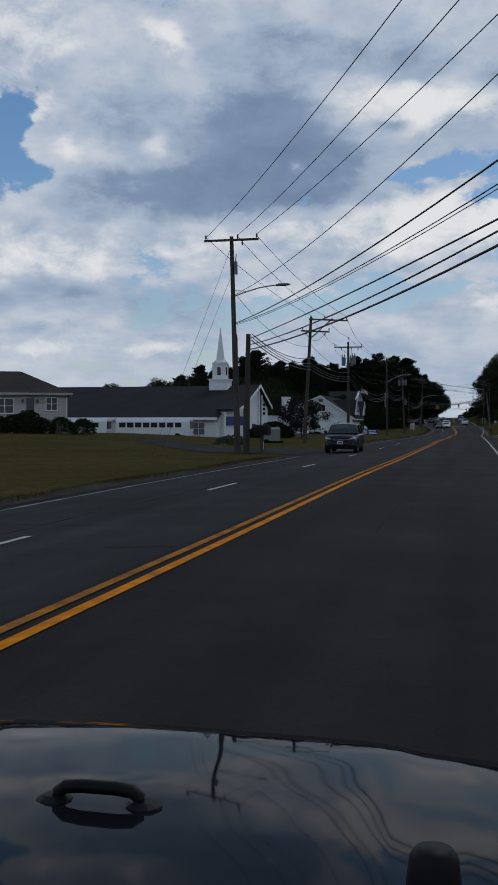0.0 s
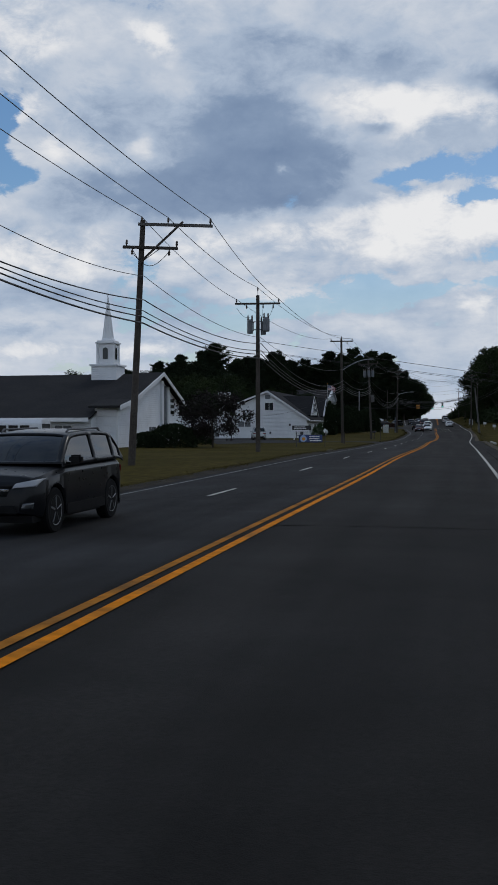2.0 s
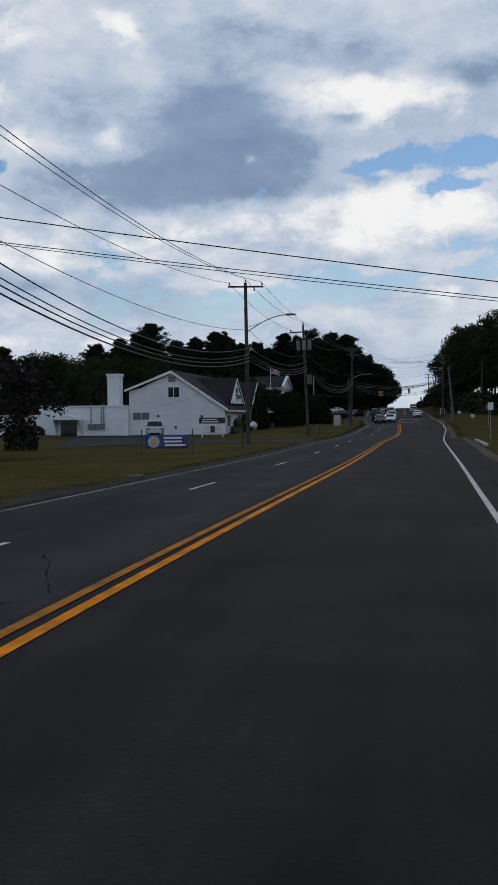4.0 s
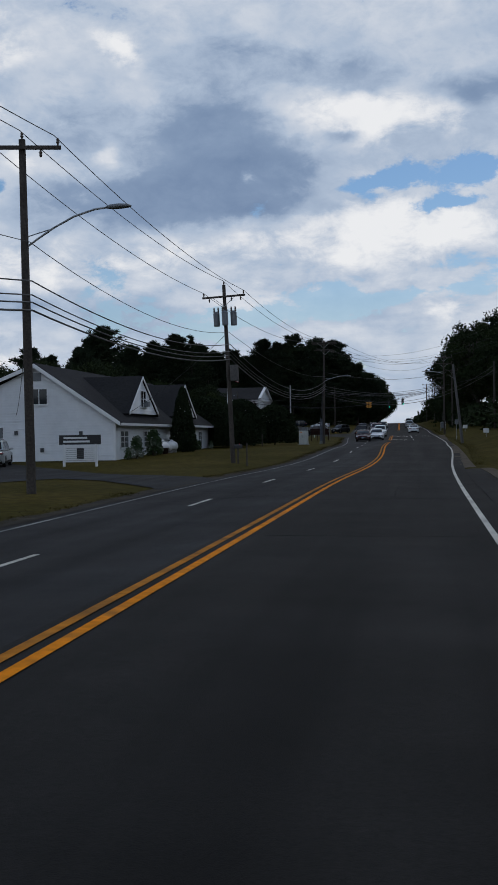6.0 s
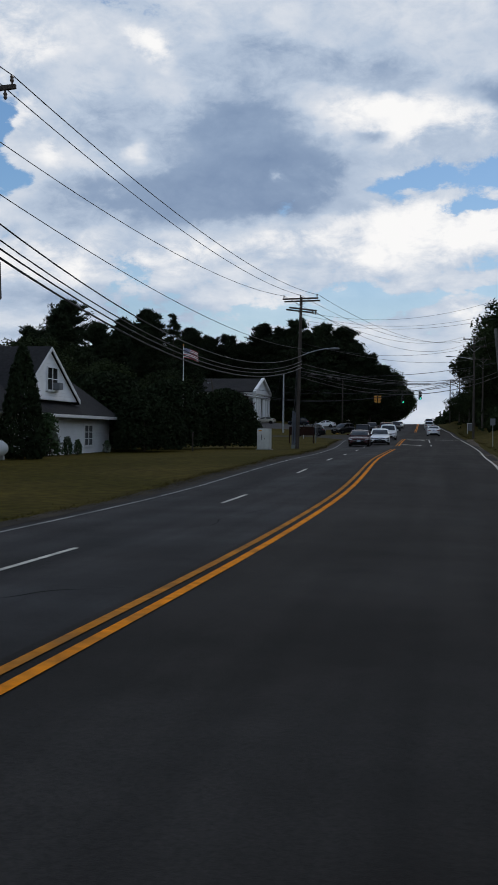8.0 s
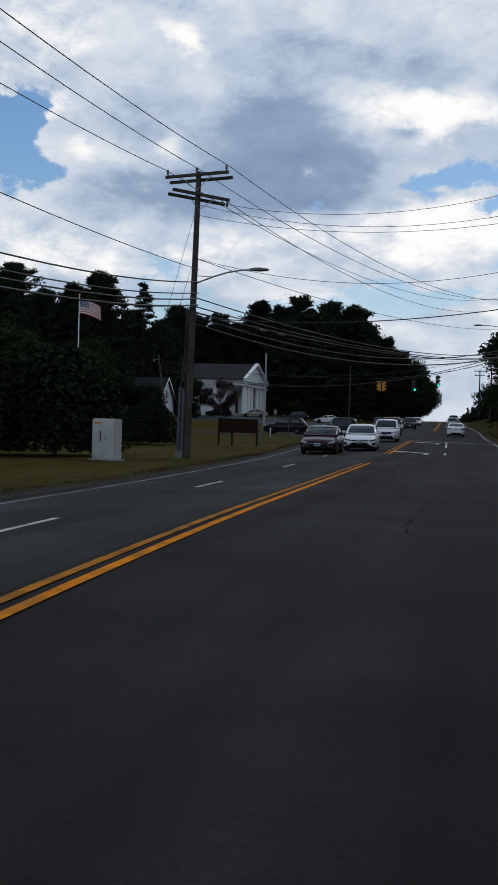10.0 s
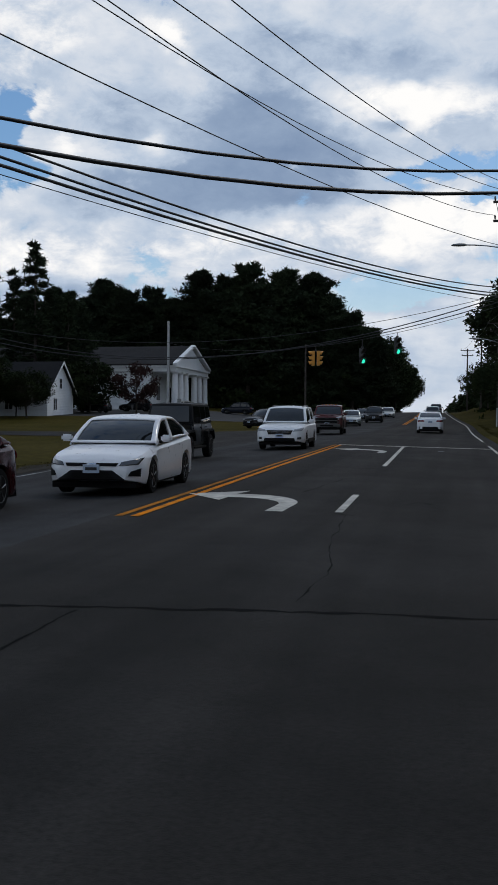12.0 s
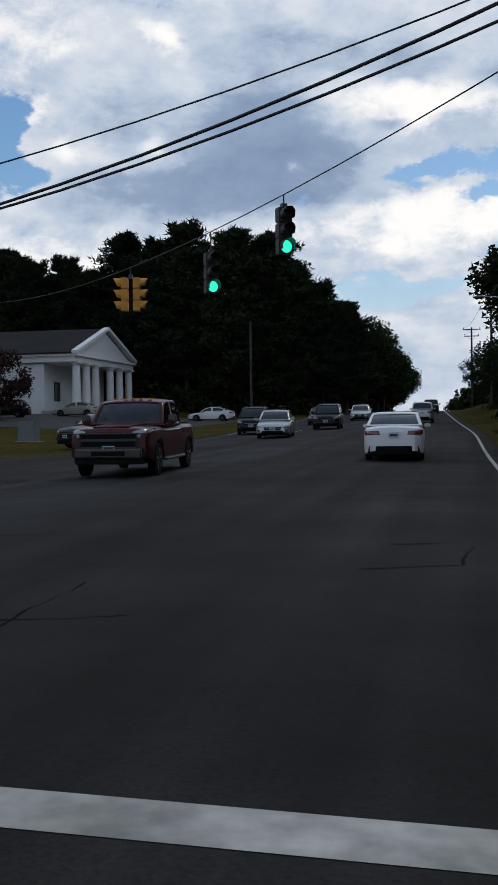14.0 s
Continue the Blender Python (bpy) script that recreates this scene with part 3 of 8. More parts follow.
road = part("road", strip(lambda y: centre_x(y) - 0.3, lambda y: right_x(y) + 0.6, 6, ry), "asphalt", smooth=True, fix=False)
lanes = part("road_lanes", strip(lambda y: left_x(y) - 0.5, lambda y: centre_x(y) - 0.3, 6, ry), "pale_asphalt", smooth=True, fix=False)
tagged(lanes, "paler worn asphalt of the oncoming lanes", "road", kind="structure")
gutter = part("gutter", strip(lambda y: left_x(y) - 0.85 - 0.16 * noise.noise((y * 0.6, 0, 3)), lambda y: left_x(y) - 0.34 + 0.06 * noise.noise((y * 0.9, 0, 7)), 3, spaced((-60, 50, 0.7), (50, 66, 8), (66, 157, 0.7), (157, 158, 1), (158, 167, 9), (167, 282, 0.7)), 0.012, lambda x, y: max(pave_z(x, y), ground_z(x, y))), "gutter_dirt", smooth=True, fix=False)
tagged(gutter, "dark earthy edge between the asphalt and the lawn", "road edge", kind="structure")
tagged(road, "dark worn asphalt road with cracks and tar seams", "road", kind="structure")


def line(name, fx, w, y0, y1, mat, lift=0.004, stepy=3.0, label=""):
    yl = spaced((y0, y1, stepy))
    return part(name, strip(lambda y: fx(y) - w / 2, lambda y: fx(y) + w / 2, 1, yl, lift), mat, road, label, fix=False)


for off, coat in ((-0.125, "worn_yellow"), (0.125, "yellow_paint")):
    line("yellow_line", lambda y, o=off: centre_x(y) + o, 0.125, -60, 243.6, coat, label="worn double yellow centre line")
    line("yellow_line", lambda y, o=off: centre_x(y) + o, 0.125, 256.5, 288.2, coat)
    line("yellow_line", lambda y, o=off: centre_x(y) + 0.8 + o, 0.115, 345, 520, "yellow_paint")
line("edge_line", right_x, 0.12, -60, 292, "white_paint", label="white edge line")
line("edge_line", right_x, 0.12, 299, 520, "white_paint")
line("edge_line", left_x, 0.11, -60, 51, "worn_white")
line("edge_line", left_x, 0.11, 64, 283, "worn_white")
line("edge_line", left_x, 0.11, 350, 520, "white_paint")


def lane_x(y):
    return (centre_x(y) + left_x(y)) / 2 - 0.15


for y0 in (-1.5, 11.0, 24.0, 37.3, 50.5, 65.6, 79.4, 93.5, 107.4, 121.5, 135.5, 149.3, 162.3, 176.0, 189.0, 202.0, 213.5, 225.0, 238.4, 251.5, 266.0):
    line("dash", lane_x, 0.11, y0, y0 + 2.9, "white_paint", stepy=1.4)
for k in range(11):
    line("dash", lane_x, 0.11, 352 + 12 * k, 355 + 12 * k, "white_paint")
turn_x = lambda y: -1.92 - 0.028 * (y - 259)
line("lane_line", turn_x, 0.13, 258.4, 261.9, "white_paint", stepy=1.5)
line("lane_line", turn_x, 0.13, 272.2, 288.2, "white_paint")
line("stop_line", lambda y: (centre_x(288) + right_x(288)) / 2, right_x(288) - centre_x(288), 288.2, 288.6, "white_paint", stepy=0.4)
line("lane_line", lambda y: centre_x(y) + 3.0, 0.14, 345, 372, "white_paint")


def turn_arrow(x, y):
    """A left-turn arrow: shaft from behind, bent to the left, with a barbed head."""
    m = Mesh()
    outer, inner = [(0.98, -1.0)], [(0.70, -1.0)]
    for i in range(11):
        a = math.pi / 2 * i / 10
        outer.append((-0.10 + 1.08 * math.cos(a), -0.10 + 1.06 * math.sin(a)))
        inner.append((-0.10 + 0.80 * math.cos(a), -0.25 + 0.72 * math.sin(a)))
    outer.append((-0.40, 0.96))
    inner.append((-0.40, 0.47))
    n = len(outer)
    head = [(-0.30, 1.45), (-1.25, 0.72), (-0.42, 0.02)]
    pts = outer + inner + head
    tri = [(i, i + 1, n + i + 1, n + i) for i in range(n - 1)] + [(2 * n, 2 * n + 1, n - 1), (n - 1, 2 * n + 1, 2 * n - 1), (2 * n - 1, 2 * n + 1, 2 * n + 2)]
    m.add([(x + a, y + b * 1.5, pave_z(x + a, y + b * 1.5) + 0.006) for a, b in pts], tri)
    part("turn_arrow", m, "white_paint", road, "white painted left-turn arrow")


turn_arrow(-3.75, 259.6)
turn_arrow(-4.0, 282.6)


def crack(pts, w, seed):
    """A tar-filled crack: a ragged thin band."""
    rnd = random.Random(seed)
    out = []
    dense = []
    for (x0, y0), (x1, y1) in zip(pts, pts[1:]):
        n = max(2, int(math.hypot(x1 - x0, y1 - y0) / 0.12))
        dense += [(x0 + (x1 - x0) * i / n, y0 + (y1 - y0) * i / n) for i in range(n)]
    dense.append(pts[-1])
    for i, (x, y) in enumerate(dense):
        a, b = dense[max(i - 1, 0)], dense[min(i + 1, len(dense) - 1)]
        dx, dy = b[0] - a[0], b[1] - a[1]
        l = math.hypot(dx, dy) or 1
        nx, ny = -dy / l, dx / l
        j = rnd.uniform(-0.25, 0.25) * w + 0.07 * noise.noise((x * 1.1, y * 1.1, seed)) + 0.025 * noise.noise((x * 5, y * 5, seed))
        h = w * 0.5 * min(1.1, max(0.08, 0.72 + 1.2 * noise.noise((x * 2.3, y * 2.3, seed + 7.5)))) * rnd.uniform(0.6, 1.2)
        out.append([(x + nx * (j - h), y + ny * (j - h), pave_z(x, y) + 0.003), (x + nx * (j + h), y + ny * (j + h), pave_z(x, y) + 0.003)])
    part("crack", Mesh().grid(out), "tar", road, "dark tar-filled crack", fix=False)


CRACKS = [([(-3.0, 58.2), (-1.6, 58.5), (-0.7, 58.68), (1.0, 58.85)], 0.12), ([(-1.96, 69.71), (-1.56, 69.58), (-0.91, 69.70), (-0.02, 69.77)], 0.08), ([(-4.2, 63.7), (-4.0, 64.9)], 0.04), ([(-2.9, 77.6), (-0.3, 77.4)], 0.06),
          ([(-2.7, 140.97), (-1.3, 141.2), (-0.45, 141.36), (0.8, 141.5)], 0.10), ([(-1.77, 166.56), (-0.65, 166.86), (0.83, 167.2)], 0.08), ([(-0.93, 158.7), (-0.98, 155.8), (-0.91, 152.7)], 0.05), ([(-7.5, 162), (-5.4, 166), (-3.4, 167)], 0.06),
          ([(-4.38, 155.4), (-4.2, 156.2), (-4.33, 156.7), (-4.64, 157.1), (-4.6, 158.8), (-4.0, 159.05)], 0.06), ([(-7.8, 150.5), (-5.6, 152.2), (-4.4, 153.4)], 0.07), ([(-1.09, 216.7), (-1.17, 218.3), (-1.02, 224.8)], 0.07), ([(-3.0, 222.5), (-1.94, 223.12), (-1.05, 223.65)], 0.08), ([(-1.24, 218.16), (-0.55, 218.42)], 0.06),
          ([(-2.64, 227.5), (-2.58, 228.7), (-2.46, 230.5), (-2.69, 235.5)], 0.05), ([(-3.6, 249.55), (-2.88, 249.73), (-1.77, 249.97), (-0.88, 250.16), (0.9, 250.4)], 0.11), ([(-2.85, 246.5), (-2.88, 249.6)], 0.04), ([(-1.32, 250.2), (-1.24, 252.1), (-1.56, 255.0), (-1.75, 258.0)], 0.03),
          ([(-3.4, 278), (-3.54, 283.0), (-3.63, 284.3), (-3.75, 286.2), (-3.56, 288.3), (-3.78, 293.6)], 0.05), ([(-4.6, 12.6), (-3.7, 12.7)], 0.08), ([(-5.2, 90), (-3.4, 92), (-4.6, 95)], 0.05), ([(-1.37, 15.4), (-1.42, 18.8), (-1.40, 20.3), (-1.38, 24.5)], 0.03),
          ([(-3.1, 303.7), (0.2, 304.2)], 0.09), ([(-1.25, 297.0), (0.05, 297.3)], 0.09), ([(-1.4, 295.0), (-0.35, 295.5), (-0.25, 297.0)], 0.06), ([(-4.5, 291.5), (-2.9, 292.2)], 0.08), ([(-3.0, 166.2), (-2.1, 166.34), (-1.36, 166.65)], 0.09), ([(-4.8, 164.6), (-3.7, 164.95), (-3.95, 166.6), (-3.75, 170.8)], 0.05), ([(-8, 296), (-5, 297)], 0.05),
          ([(-8.4, 15.8), (-5.8, 15.4)], 0.05), ([(-7.9, 63.5), (-5.9, 66), (-4.4, 66.5)], 0.05), ([(-2.6, 118), (0.9, 118.2)], 0.05), ([(-6.9, 102), (-6.2, 108), (-6.5, 118)], 0.03), ([(-2.9, 195), (0.9, 195.4)], 0.07), ([(-0.3, 238.1), (0.9, 238.4)], 0.06), ([(-1.37, 237.0), (-1.43, 238.0), (-1.47, 238.9)], 0.06)]
CRACKS += [([(-8.0, 170.5), (-5.9, 171.2), (-5.2, 172.2), (-5.4, 173.0), (-4.6, 174.4), (-3.9, 174.8)], 0.05), ([(-6.3, 171.0), (-5.0, 171.1)], 0.04), ([(-3.2, 150.72), (-2.5, 151.05), (-1.2, 151.78), (0.19, 152.03), (0.9, 152.15)], 0.08), ([(-3.09, 261.6), (-2.93, 263.7), (-2.7, 266.5)], 0.06), ([(-0.95, 260.2), (-0.84, 260.68), (-0.67, 260.8), (-0.48, 260.4)], 0.07), ([(-1.9, 258.15), (-1.6, 257.95)], 0.07), ([(-2.9, 270.8), (-1.64, 271.76), (0.3, 272.0)], 0.05), ([(-6.75, 9), (-6.72, 14.2), (-6.69, 16.5), (-6.55, 20.5), (-6.28, 27.8), (-6.28, 30.5), (-6.1, 34.5)], 0.07), ([(-4.42, 25.6), (-4.39, 28.6)], 0.07), ([(-5.2, 182.5), (-4.7, 183), (-4.9, 184.5), (-4.4, 187)], 0.04)]
for i, (p, w) in enumerate(CRACKS):
    across = abs(p[-1][0] - p[0][0]) > abs(p[-1][1] - p[0][1])
    crack(p, w * (1.05 if across else 0.7), i)


def patch(name, corners, mat, label, category, lift=0.03, n=10, kind="structure"):
    """A paved quad laid on the land: corners in order, bent to the ground's rise."""
    (a, b, c, d) = [Vector((*p, 0)) for p in corners]
    out = []
    for i in range(n + 1):
        s = i / n
        l, r = a.lerp(d, s), b.lerp(c, s)
        row = []
        for k in range(n + 1):
            p = l.lerp(r, k / n)
            inside = left_x(p.y) - 0.45 < p.x < right_x(p.y) + 0.55
            row.append((p.x, p.y, (pave_z(p.x, p.y) - 0.02 if inside else ground_z(p.x, p.y)) + lift))
        out.append(row)
    ob = part(name, Mesh().grid(out), mat, fix=False, smooth=True)
    return tagged(ob, label, category, kind=kind)

# ---- drives, side street, car parks ----
patch("church_drive", [(-8.6, 52), (-8.6, 64), (-15.5, 66), (-14.5, 56)], "asphalt", "dark asphalt driveway mouth", "driveway")
patch("church_lot", [(-14.5, 56), (-15.5, 66), (-25, 88), (-28, 84)], "asphalt", "dark asphalt drive to the church", "driveway")
patch("home_drive", [(-8.5, 157.2), (-8.6, 167.0), (-14.2, 172.2), (-13.7, 165.6)], "pale_asphalt", "grey asphalt driveway mouth", "driveway")
patch("home_drive", [(-13.7, 165.6), (-14.2, 172.2), (-22.0, 183.5), (-25.0, 180.0)], "pale_asphalt", "grey asphalt drive to the yard", "driveway")
patch("home_yard", [(-25.4, 150.0), (-17.09, 169.92), (-25.0, 180.0), (-36.0, 186.03)], "pale_asphalt", "grey asphalt yard beside the church lawn", "car park")
patch("home_lot", [(-25.0, 180.0), (-22.0, 183.5), (-31.0, 195.9), (-54, 195.9)], "pale_asphalt", "grey asphalt yard before the white building", "car park")
patch("side_street", [(-10.5, 282), (-11.4, 332), (-20, 316), (-20, 303)], "asphalt", "dark asphalt side street mouth", "street", n=24)
patch("side_street", [(-20, 303), (-20, 316), (-80, 318), (-80, 305)], "asphalt", "dark asphalt side street", "street", n=16)
patch("bank_lot", [(-24, 360), (-24, 396), (-62, 393), (-62, 362)], "old_asphalt", "grey asphalt car park before the columned building", "car park", n=16)
patch("right_shoulder", [(1.75, 40), (2.35, 40), (2.6, 177), (1.6, 177)], "asphalt", "dark asphalt shoulder beside the edge line", "shoulder", lift=0.03, n=60)
patch("verge_right", [(2.36, 40), (2.8, 40), (3.25, 178), (2.62, 178)], "dirt", "bare sandy edge of the verge", "verge", lift=0.035, n=60)
patch("verge_bank", [(1.75, 180), (2.5, 180), (2.5, 292), (1.65, 292)], "dirt", "bare sandy verge beside the road", "verge", lift=0.02, n=40)


# ---- building parts ----
def window(parent, m, w, h, cols=2, rows=2, glass="glass_dark", frame_w=0.07, ac=False):
    """A window in the local x-z plane, facing -y, centred on m."""
    fr = Mesh()
    fr.box(-w / 2 - frame_w, -w / 2, -0.05, 0.06, -h / 2 - frame_w, h / 2 + frame_w).box(w / 2, w / 2 + frame_w, -0.05, 0.06, -h / 2 - frame_w, h / 2 + frame_w)
    fr.box(-w / 2, w / 2, -0.05, 0.06, h / 2, h / 2 + frame_w).box(-w / 2 - 0.05, w / 2 + 0.05, -0.09, 0.06, -h / 2 - frame_w - 0.04, -h / 2)
    for i in range(1, cols):
        x = -w / 2 + w * i / cols
        fr.box(x - 0.03, x + 0.03, -0.04, 0.05, -h / 2, h / 2)
    for i in range(1, rows):
        z = -h / 2 + h * i / rows
        fr.box(-w / 2, w / 2, -0.035, 0.05, z - 0.022, z + 0.022)
    f = part("window", fr, "white_trim", parent, at=m)
    part("pane", Mesh().box(-w / 2, w / 2, -0.012, 0.02, -h / 2, h / 2), glass, f)
    if ac:
        part("air_conditioner", Mesh().box(w * 0.02, w * 0.42, -0.42, 0.0, -h / 2 + 0.02, -h / 2 + 0.42), "can_grey", f, "grey window air conditioner", bevel=0.02)
    return f


EAST, SOUTH = 90, 0


def facing(x, y, z, turn=0):
    return pose(x, y, z, 0, 0, turn)


def gable_roof(parent, prof, x0, x1, thick, mat, name="roof", label=""):
    """A roof whose ridge runs along x: prof is its (y, z) line from eave to eave."""
    m = Mesh()
    up = [(y, z + thick) for y, z in prof]
    poly = [(x0, y, z) for y, z in prof] + [(x0, y, z) for y, z in reversed(up)]
    m.prism(poly, (x1 - x0, 0, 0))
    return part(name, m, mat, parent, label)


def church():
    ob = thing("church", pose(-29.6, 0, 0), "white clapboard church with a long dark shingle roof and slender steeple", "church")
    g = -0.35
    # nave and front block; the ridge runs away from the road
    w = Mesh()
    w.prism([(-2, 128.4, g), (-2, 150.6, g), (-2, 150.6, 4.15), (-2, 142.5, 6.95), (-2, 128.4, 2.5)], (-40, 0, 0))
    part("nave_wall", w, "clapboard", ob)
    f = Mesh()
    f.prism([(0, 129.6, g), (0, 150.2, g), (0, 150.2, 4.3), (0, 142.5, 7.0), (0, 132.8, 4.1), (0, 129.6, 3.6)], (-2.1, 0, 0))
    part("front_wall", f, "clapboard", ob)
    gable_roof(ob, [(127.5, 2.5), (142.5, 7.05), (151.2, 4.2)], -42.5, -1.9, 0.16, "shingle", label="dark grey shingle roof")
    gable_roof(ob, [(128.7, 3.55), (132.6, 4.2), (142.5, 7.15), (150.9, 4.25)], -2.4, 0.55, 0.2, "shingle", name="front_roof")
    # white rake boards
    for a, b in (((128.7, 3.52), (132.6, 4.17)), ((132.6, 4.17), (142.5, 7.12)), ((142.5, 7.12), (150.9, 4.22))):
        m = Mesh()
        m.prism([(0.52, a[0], a[1] - 0.14), (0.52, b[0], b[1] - 0.14), (0.52, b[0], b[1] + 0.24), (0.52, a[0], a[1] + 0.24)], (0.09, 0, 0))
        part("rake_board", m, "white_trim", ob)
    part("eave_board", Mesh().box(-42.4, -1.95, 127.42, 127.5, 2.34, 2.68), "white_trim", ob)
    # tall window strip with piers
    part("pier", Mesh().box(-0.02, 0.22, 143.0, 143.6, g, 6.55), "white_trim", ob)
    part("pier", Mesh().box(-0.02, 0.22, 145.2, 145.7, g, 6.0), "white_trim", ob)
    part("tall_window", Mesh().box(-0.02, 0.06, 143.6, 145.2, 1.6, 6.1), "curtain", ob, "tall dark strip window")
    part("panel", Mesh().box(-0.02, 0.08, 143.6, 145.2, 0.3, 1.55), "white_trim", ob)
    for k in range(3):
        for j in range(2):
            part("small_window", Mesh().box(-0.02, 0.05, 146.8 + j * 0.72, 147.4 + j * 0.72, 4.45 - k * 0.62, 4.82 - k * 0.62), "glass_dark", ob)
    part("corner_board", Mesh().box(-0.1, 0.03, 129.55, 129.75, g, 3.6), "white_trim", ob)
    part("downpipe", Mesh().tube([(0.08, 133.6, g), (0.08, 133.6, 4.3)], 0.07, 8), "can_grey", ob)
    part("front_door", Mesh().box(-0.02, 0.06, 139.2, 141.4, g, 1.9), "curtain", ob)
    for x, ww in ((-4.6, 1.5), (-13.0, 1.2), (-19.0, 1.2), (-26.0, 1.2), (-33.0, 1.2)):
        window(ob, facing(x, 128.36, 1.25, SOUTH), ww, 1.5, 2, 2, glass="curtain")
    part("wall_lamp", Mesh().box(-9.5, -9.1, 128.2, 128.4, 1.9, 2.1), "dark_steel", ob)
    # steeple
    sx, sy = -5.0, 141.6
    m = Mesh().box(sx - 1.3, sx + 1.3, sy - 1.3, sy + 1.3, 5.8, 7.95).box(sx - 1.45, sx + 1.45, sy - 1.45, sy + 1.45, 7.95, 8.12)
    st = part("steeple_base", m, "clapboard", ob, "white square steeple base")
    m = Mesh().box(sx - 0.82, sx + 0.82, sy - 0.82, sy + 0.82, 8.12, 10.2).box(sx - 1.0, sx + 1.0, sy - 1.0, sy + 1.0, 10.2, 10.34).box(sx - 0.88, sx + 0.88, sy - 0.88, sy + 0.88, 10.34, 10.5)
    lan = part("lantern", m, "white_trim", ob)
    for a in (-0.82, 0.82):
        for b in (-0.82, 0.82):
            part("corner_post", Mesh().box(sx + a - 0.1, sx + a + 0.1, sy + b - 0.1, sy + b + 0.1, 8.123, 10.197), "white_trim", lan)
    for dx, dy, t in ((0, -0.84, 0), (0.84, 0, 90), (-0.84, 0, -90), (0, 0.84, 180)):
        arch = [(-0.26, 0, -0.55), (0.26, 0, -0.55), (0.26, 0, 0.35)] + [(0.26 * math.cos(radians(k)), 0, 0.35 + 0.26 * math.sin(radians(k))) for k in (30, 60, 90, 120, 150)] + [(-0.26, 0, 0.35)]
        part("louvre", Mesh().prism(arch, (0, -0.03, 0)), "glass_dark", lan, at=pose(sx + dx, sy + dy, 9.2, 0, 0, t))
    part("spire", Mesh().lathe([(0.78, 10.5), (0.62, 10.75), (0.05, 15.0), (0.015, 15.3)], (sx, sy, 0), 8), "white_trim", ob)


church()


def bus(m):
    """A long white church bus."""
    ob = thing("bus", m, "white passenger bus parked beside the church", "bus", "buses")
    b = Mesh()
    prof = [(-1.2, 0.45), (1.2, 0.45), (1.24, 1.5), (1.2, 2.4), (0.95, 2.85), (0, 2.95), (-0.95, 2.85), (-1.2, 2.4), (-1.24, 1.5)]
    b.prism([(-4.6, y, z) for y, z in prof], (9.2, 0, 0))
    part("body", b, "car_white", ob, bevel=0.04)
    for i in range(8):
        for s in (-1, 1):
            part("window", Mesh().box(-4.2 + i, -3.4 + i, s * 1.245 - 0.012, s * 1.245 + 0.012, 1.55, 2.25), "car_glass", ob)
    part("windscreen", Mesh().box(4.6, 4.615, -1.0, 1.0, 1.35, 2.4), "car_glass", ob)
    for x in (-3.0, 3.1):
        for s in (-1, 1):
            w = part("wheel", Mesh().lathe([(0.3, -0.13), (0.46, -0.11), (0.46, 0.11), (0.3, 0.13)], (x, s * 1.08, 0.46), 18, "y"), "tyre", ob)
    for s in (-1, 1):
        part("headlight", Mesh().box(4.6, 4.63, s * 0.85 - 0.15, s * 0.85 + 0.15, 0.8, 1.0), "headlamp", ob)
    return ob


z = ground_z(-44, 116)
low_bus = Matrix.Diagonal((1, 1, 0.86, 1))
bus(pose(-38.5, 123.5, z - 0.3, 0, 0, 4) @ low_bus)
bus(pose(-49.0, 123.1, z - 0.3, 0, 0, 4) @ low_bus)


def ranch_house():
    w, d, g, e = -22.0, 10.0, 0.4, 4.65
    ob = thing("house", pose(-37.3, 92.2, 0, 0, 0, 25), "low pale house with a dark brown hip roof", "house")
    part("wall", Mesh().box(w, 0, 0, d, g, e), "cream_clapboard", ob)
    r = Mesh()
    o = 0.45
    r.add([(w - o, -o, e), (o, -o, e), (o, d + o, e), (w - o, d + o, e), (w + d / 2, d / 2, e + 2.25), (-4.2, d / 2, e + 2.25), (w - o, -o, e - 0.15), (o, -o, e - 0.15), (o, d + o, e - 0.15), (w - o, d + o, e - 0.15)],
          [(0, 1, 5, 4), (1, 2, 5), (2, 3, 4, 5), (3, 0, 4), (6, 7, 1, 0), (7, 8, 2, 1), (8, 9, 3, 2), (9, 6, 0, 3), (6, 9, 8, 7)])
    part("roof", r, "brown_shingle", ob, "dark brown shingle hip roof")
    part("fascia", Mesh().box(w - o - 0.02, o + 0.02, -o - 0.05, -o, e - 0.2, e + 0.02), "concrete", ob, "grey eaves board")
    part("downpipe", Mesh().tube([(-0.05, -0.08, g), (-0.05, -0.08, e - 0.1)], 0.045, 8), "white_trim", ob)
    window(ob, facing(-1.45, -0.02, 3.65, SOUTH), 0.95, 1.15, 2, 2)
    window(ob, facing(-6.1, -0.02, 3.45, SOUTH), 2.3, 1.3, 3, 2)
    window(ob, facing(-10.5, -0.02, 3.5, SOUTH), 1.2, 1.2, 2, 2)
    part("door", Mesh().box(-3.75, -3.05, -0.06, 0.02, 1.9, 4.2), "glass_dark", ob, "dark front door")
    for x in (-4.1, -2.75):
        part("wall_lamp", Mesh().box(x - 0.1, x + 0.1, -0.2, 0, 3.75, 4.05), "dark_steel", ob)
    part("entry_step", Mesh().box(-4.4, -2.5, -1.4, 0, g, 1.9), "brick", ob)


ranch_house()


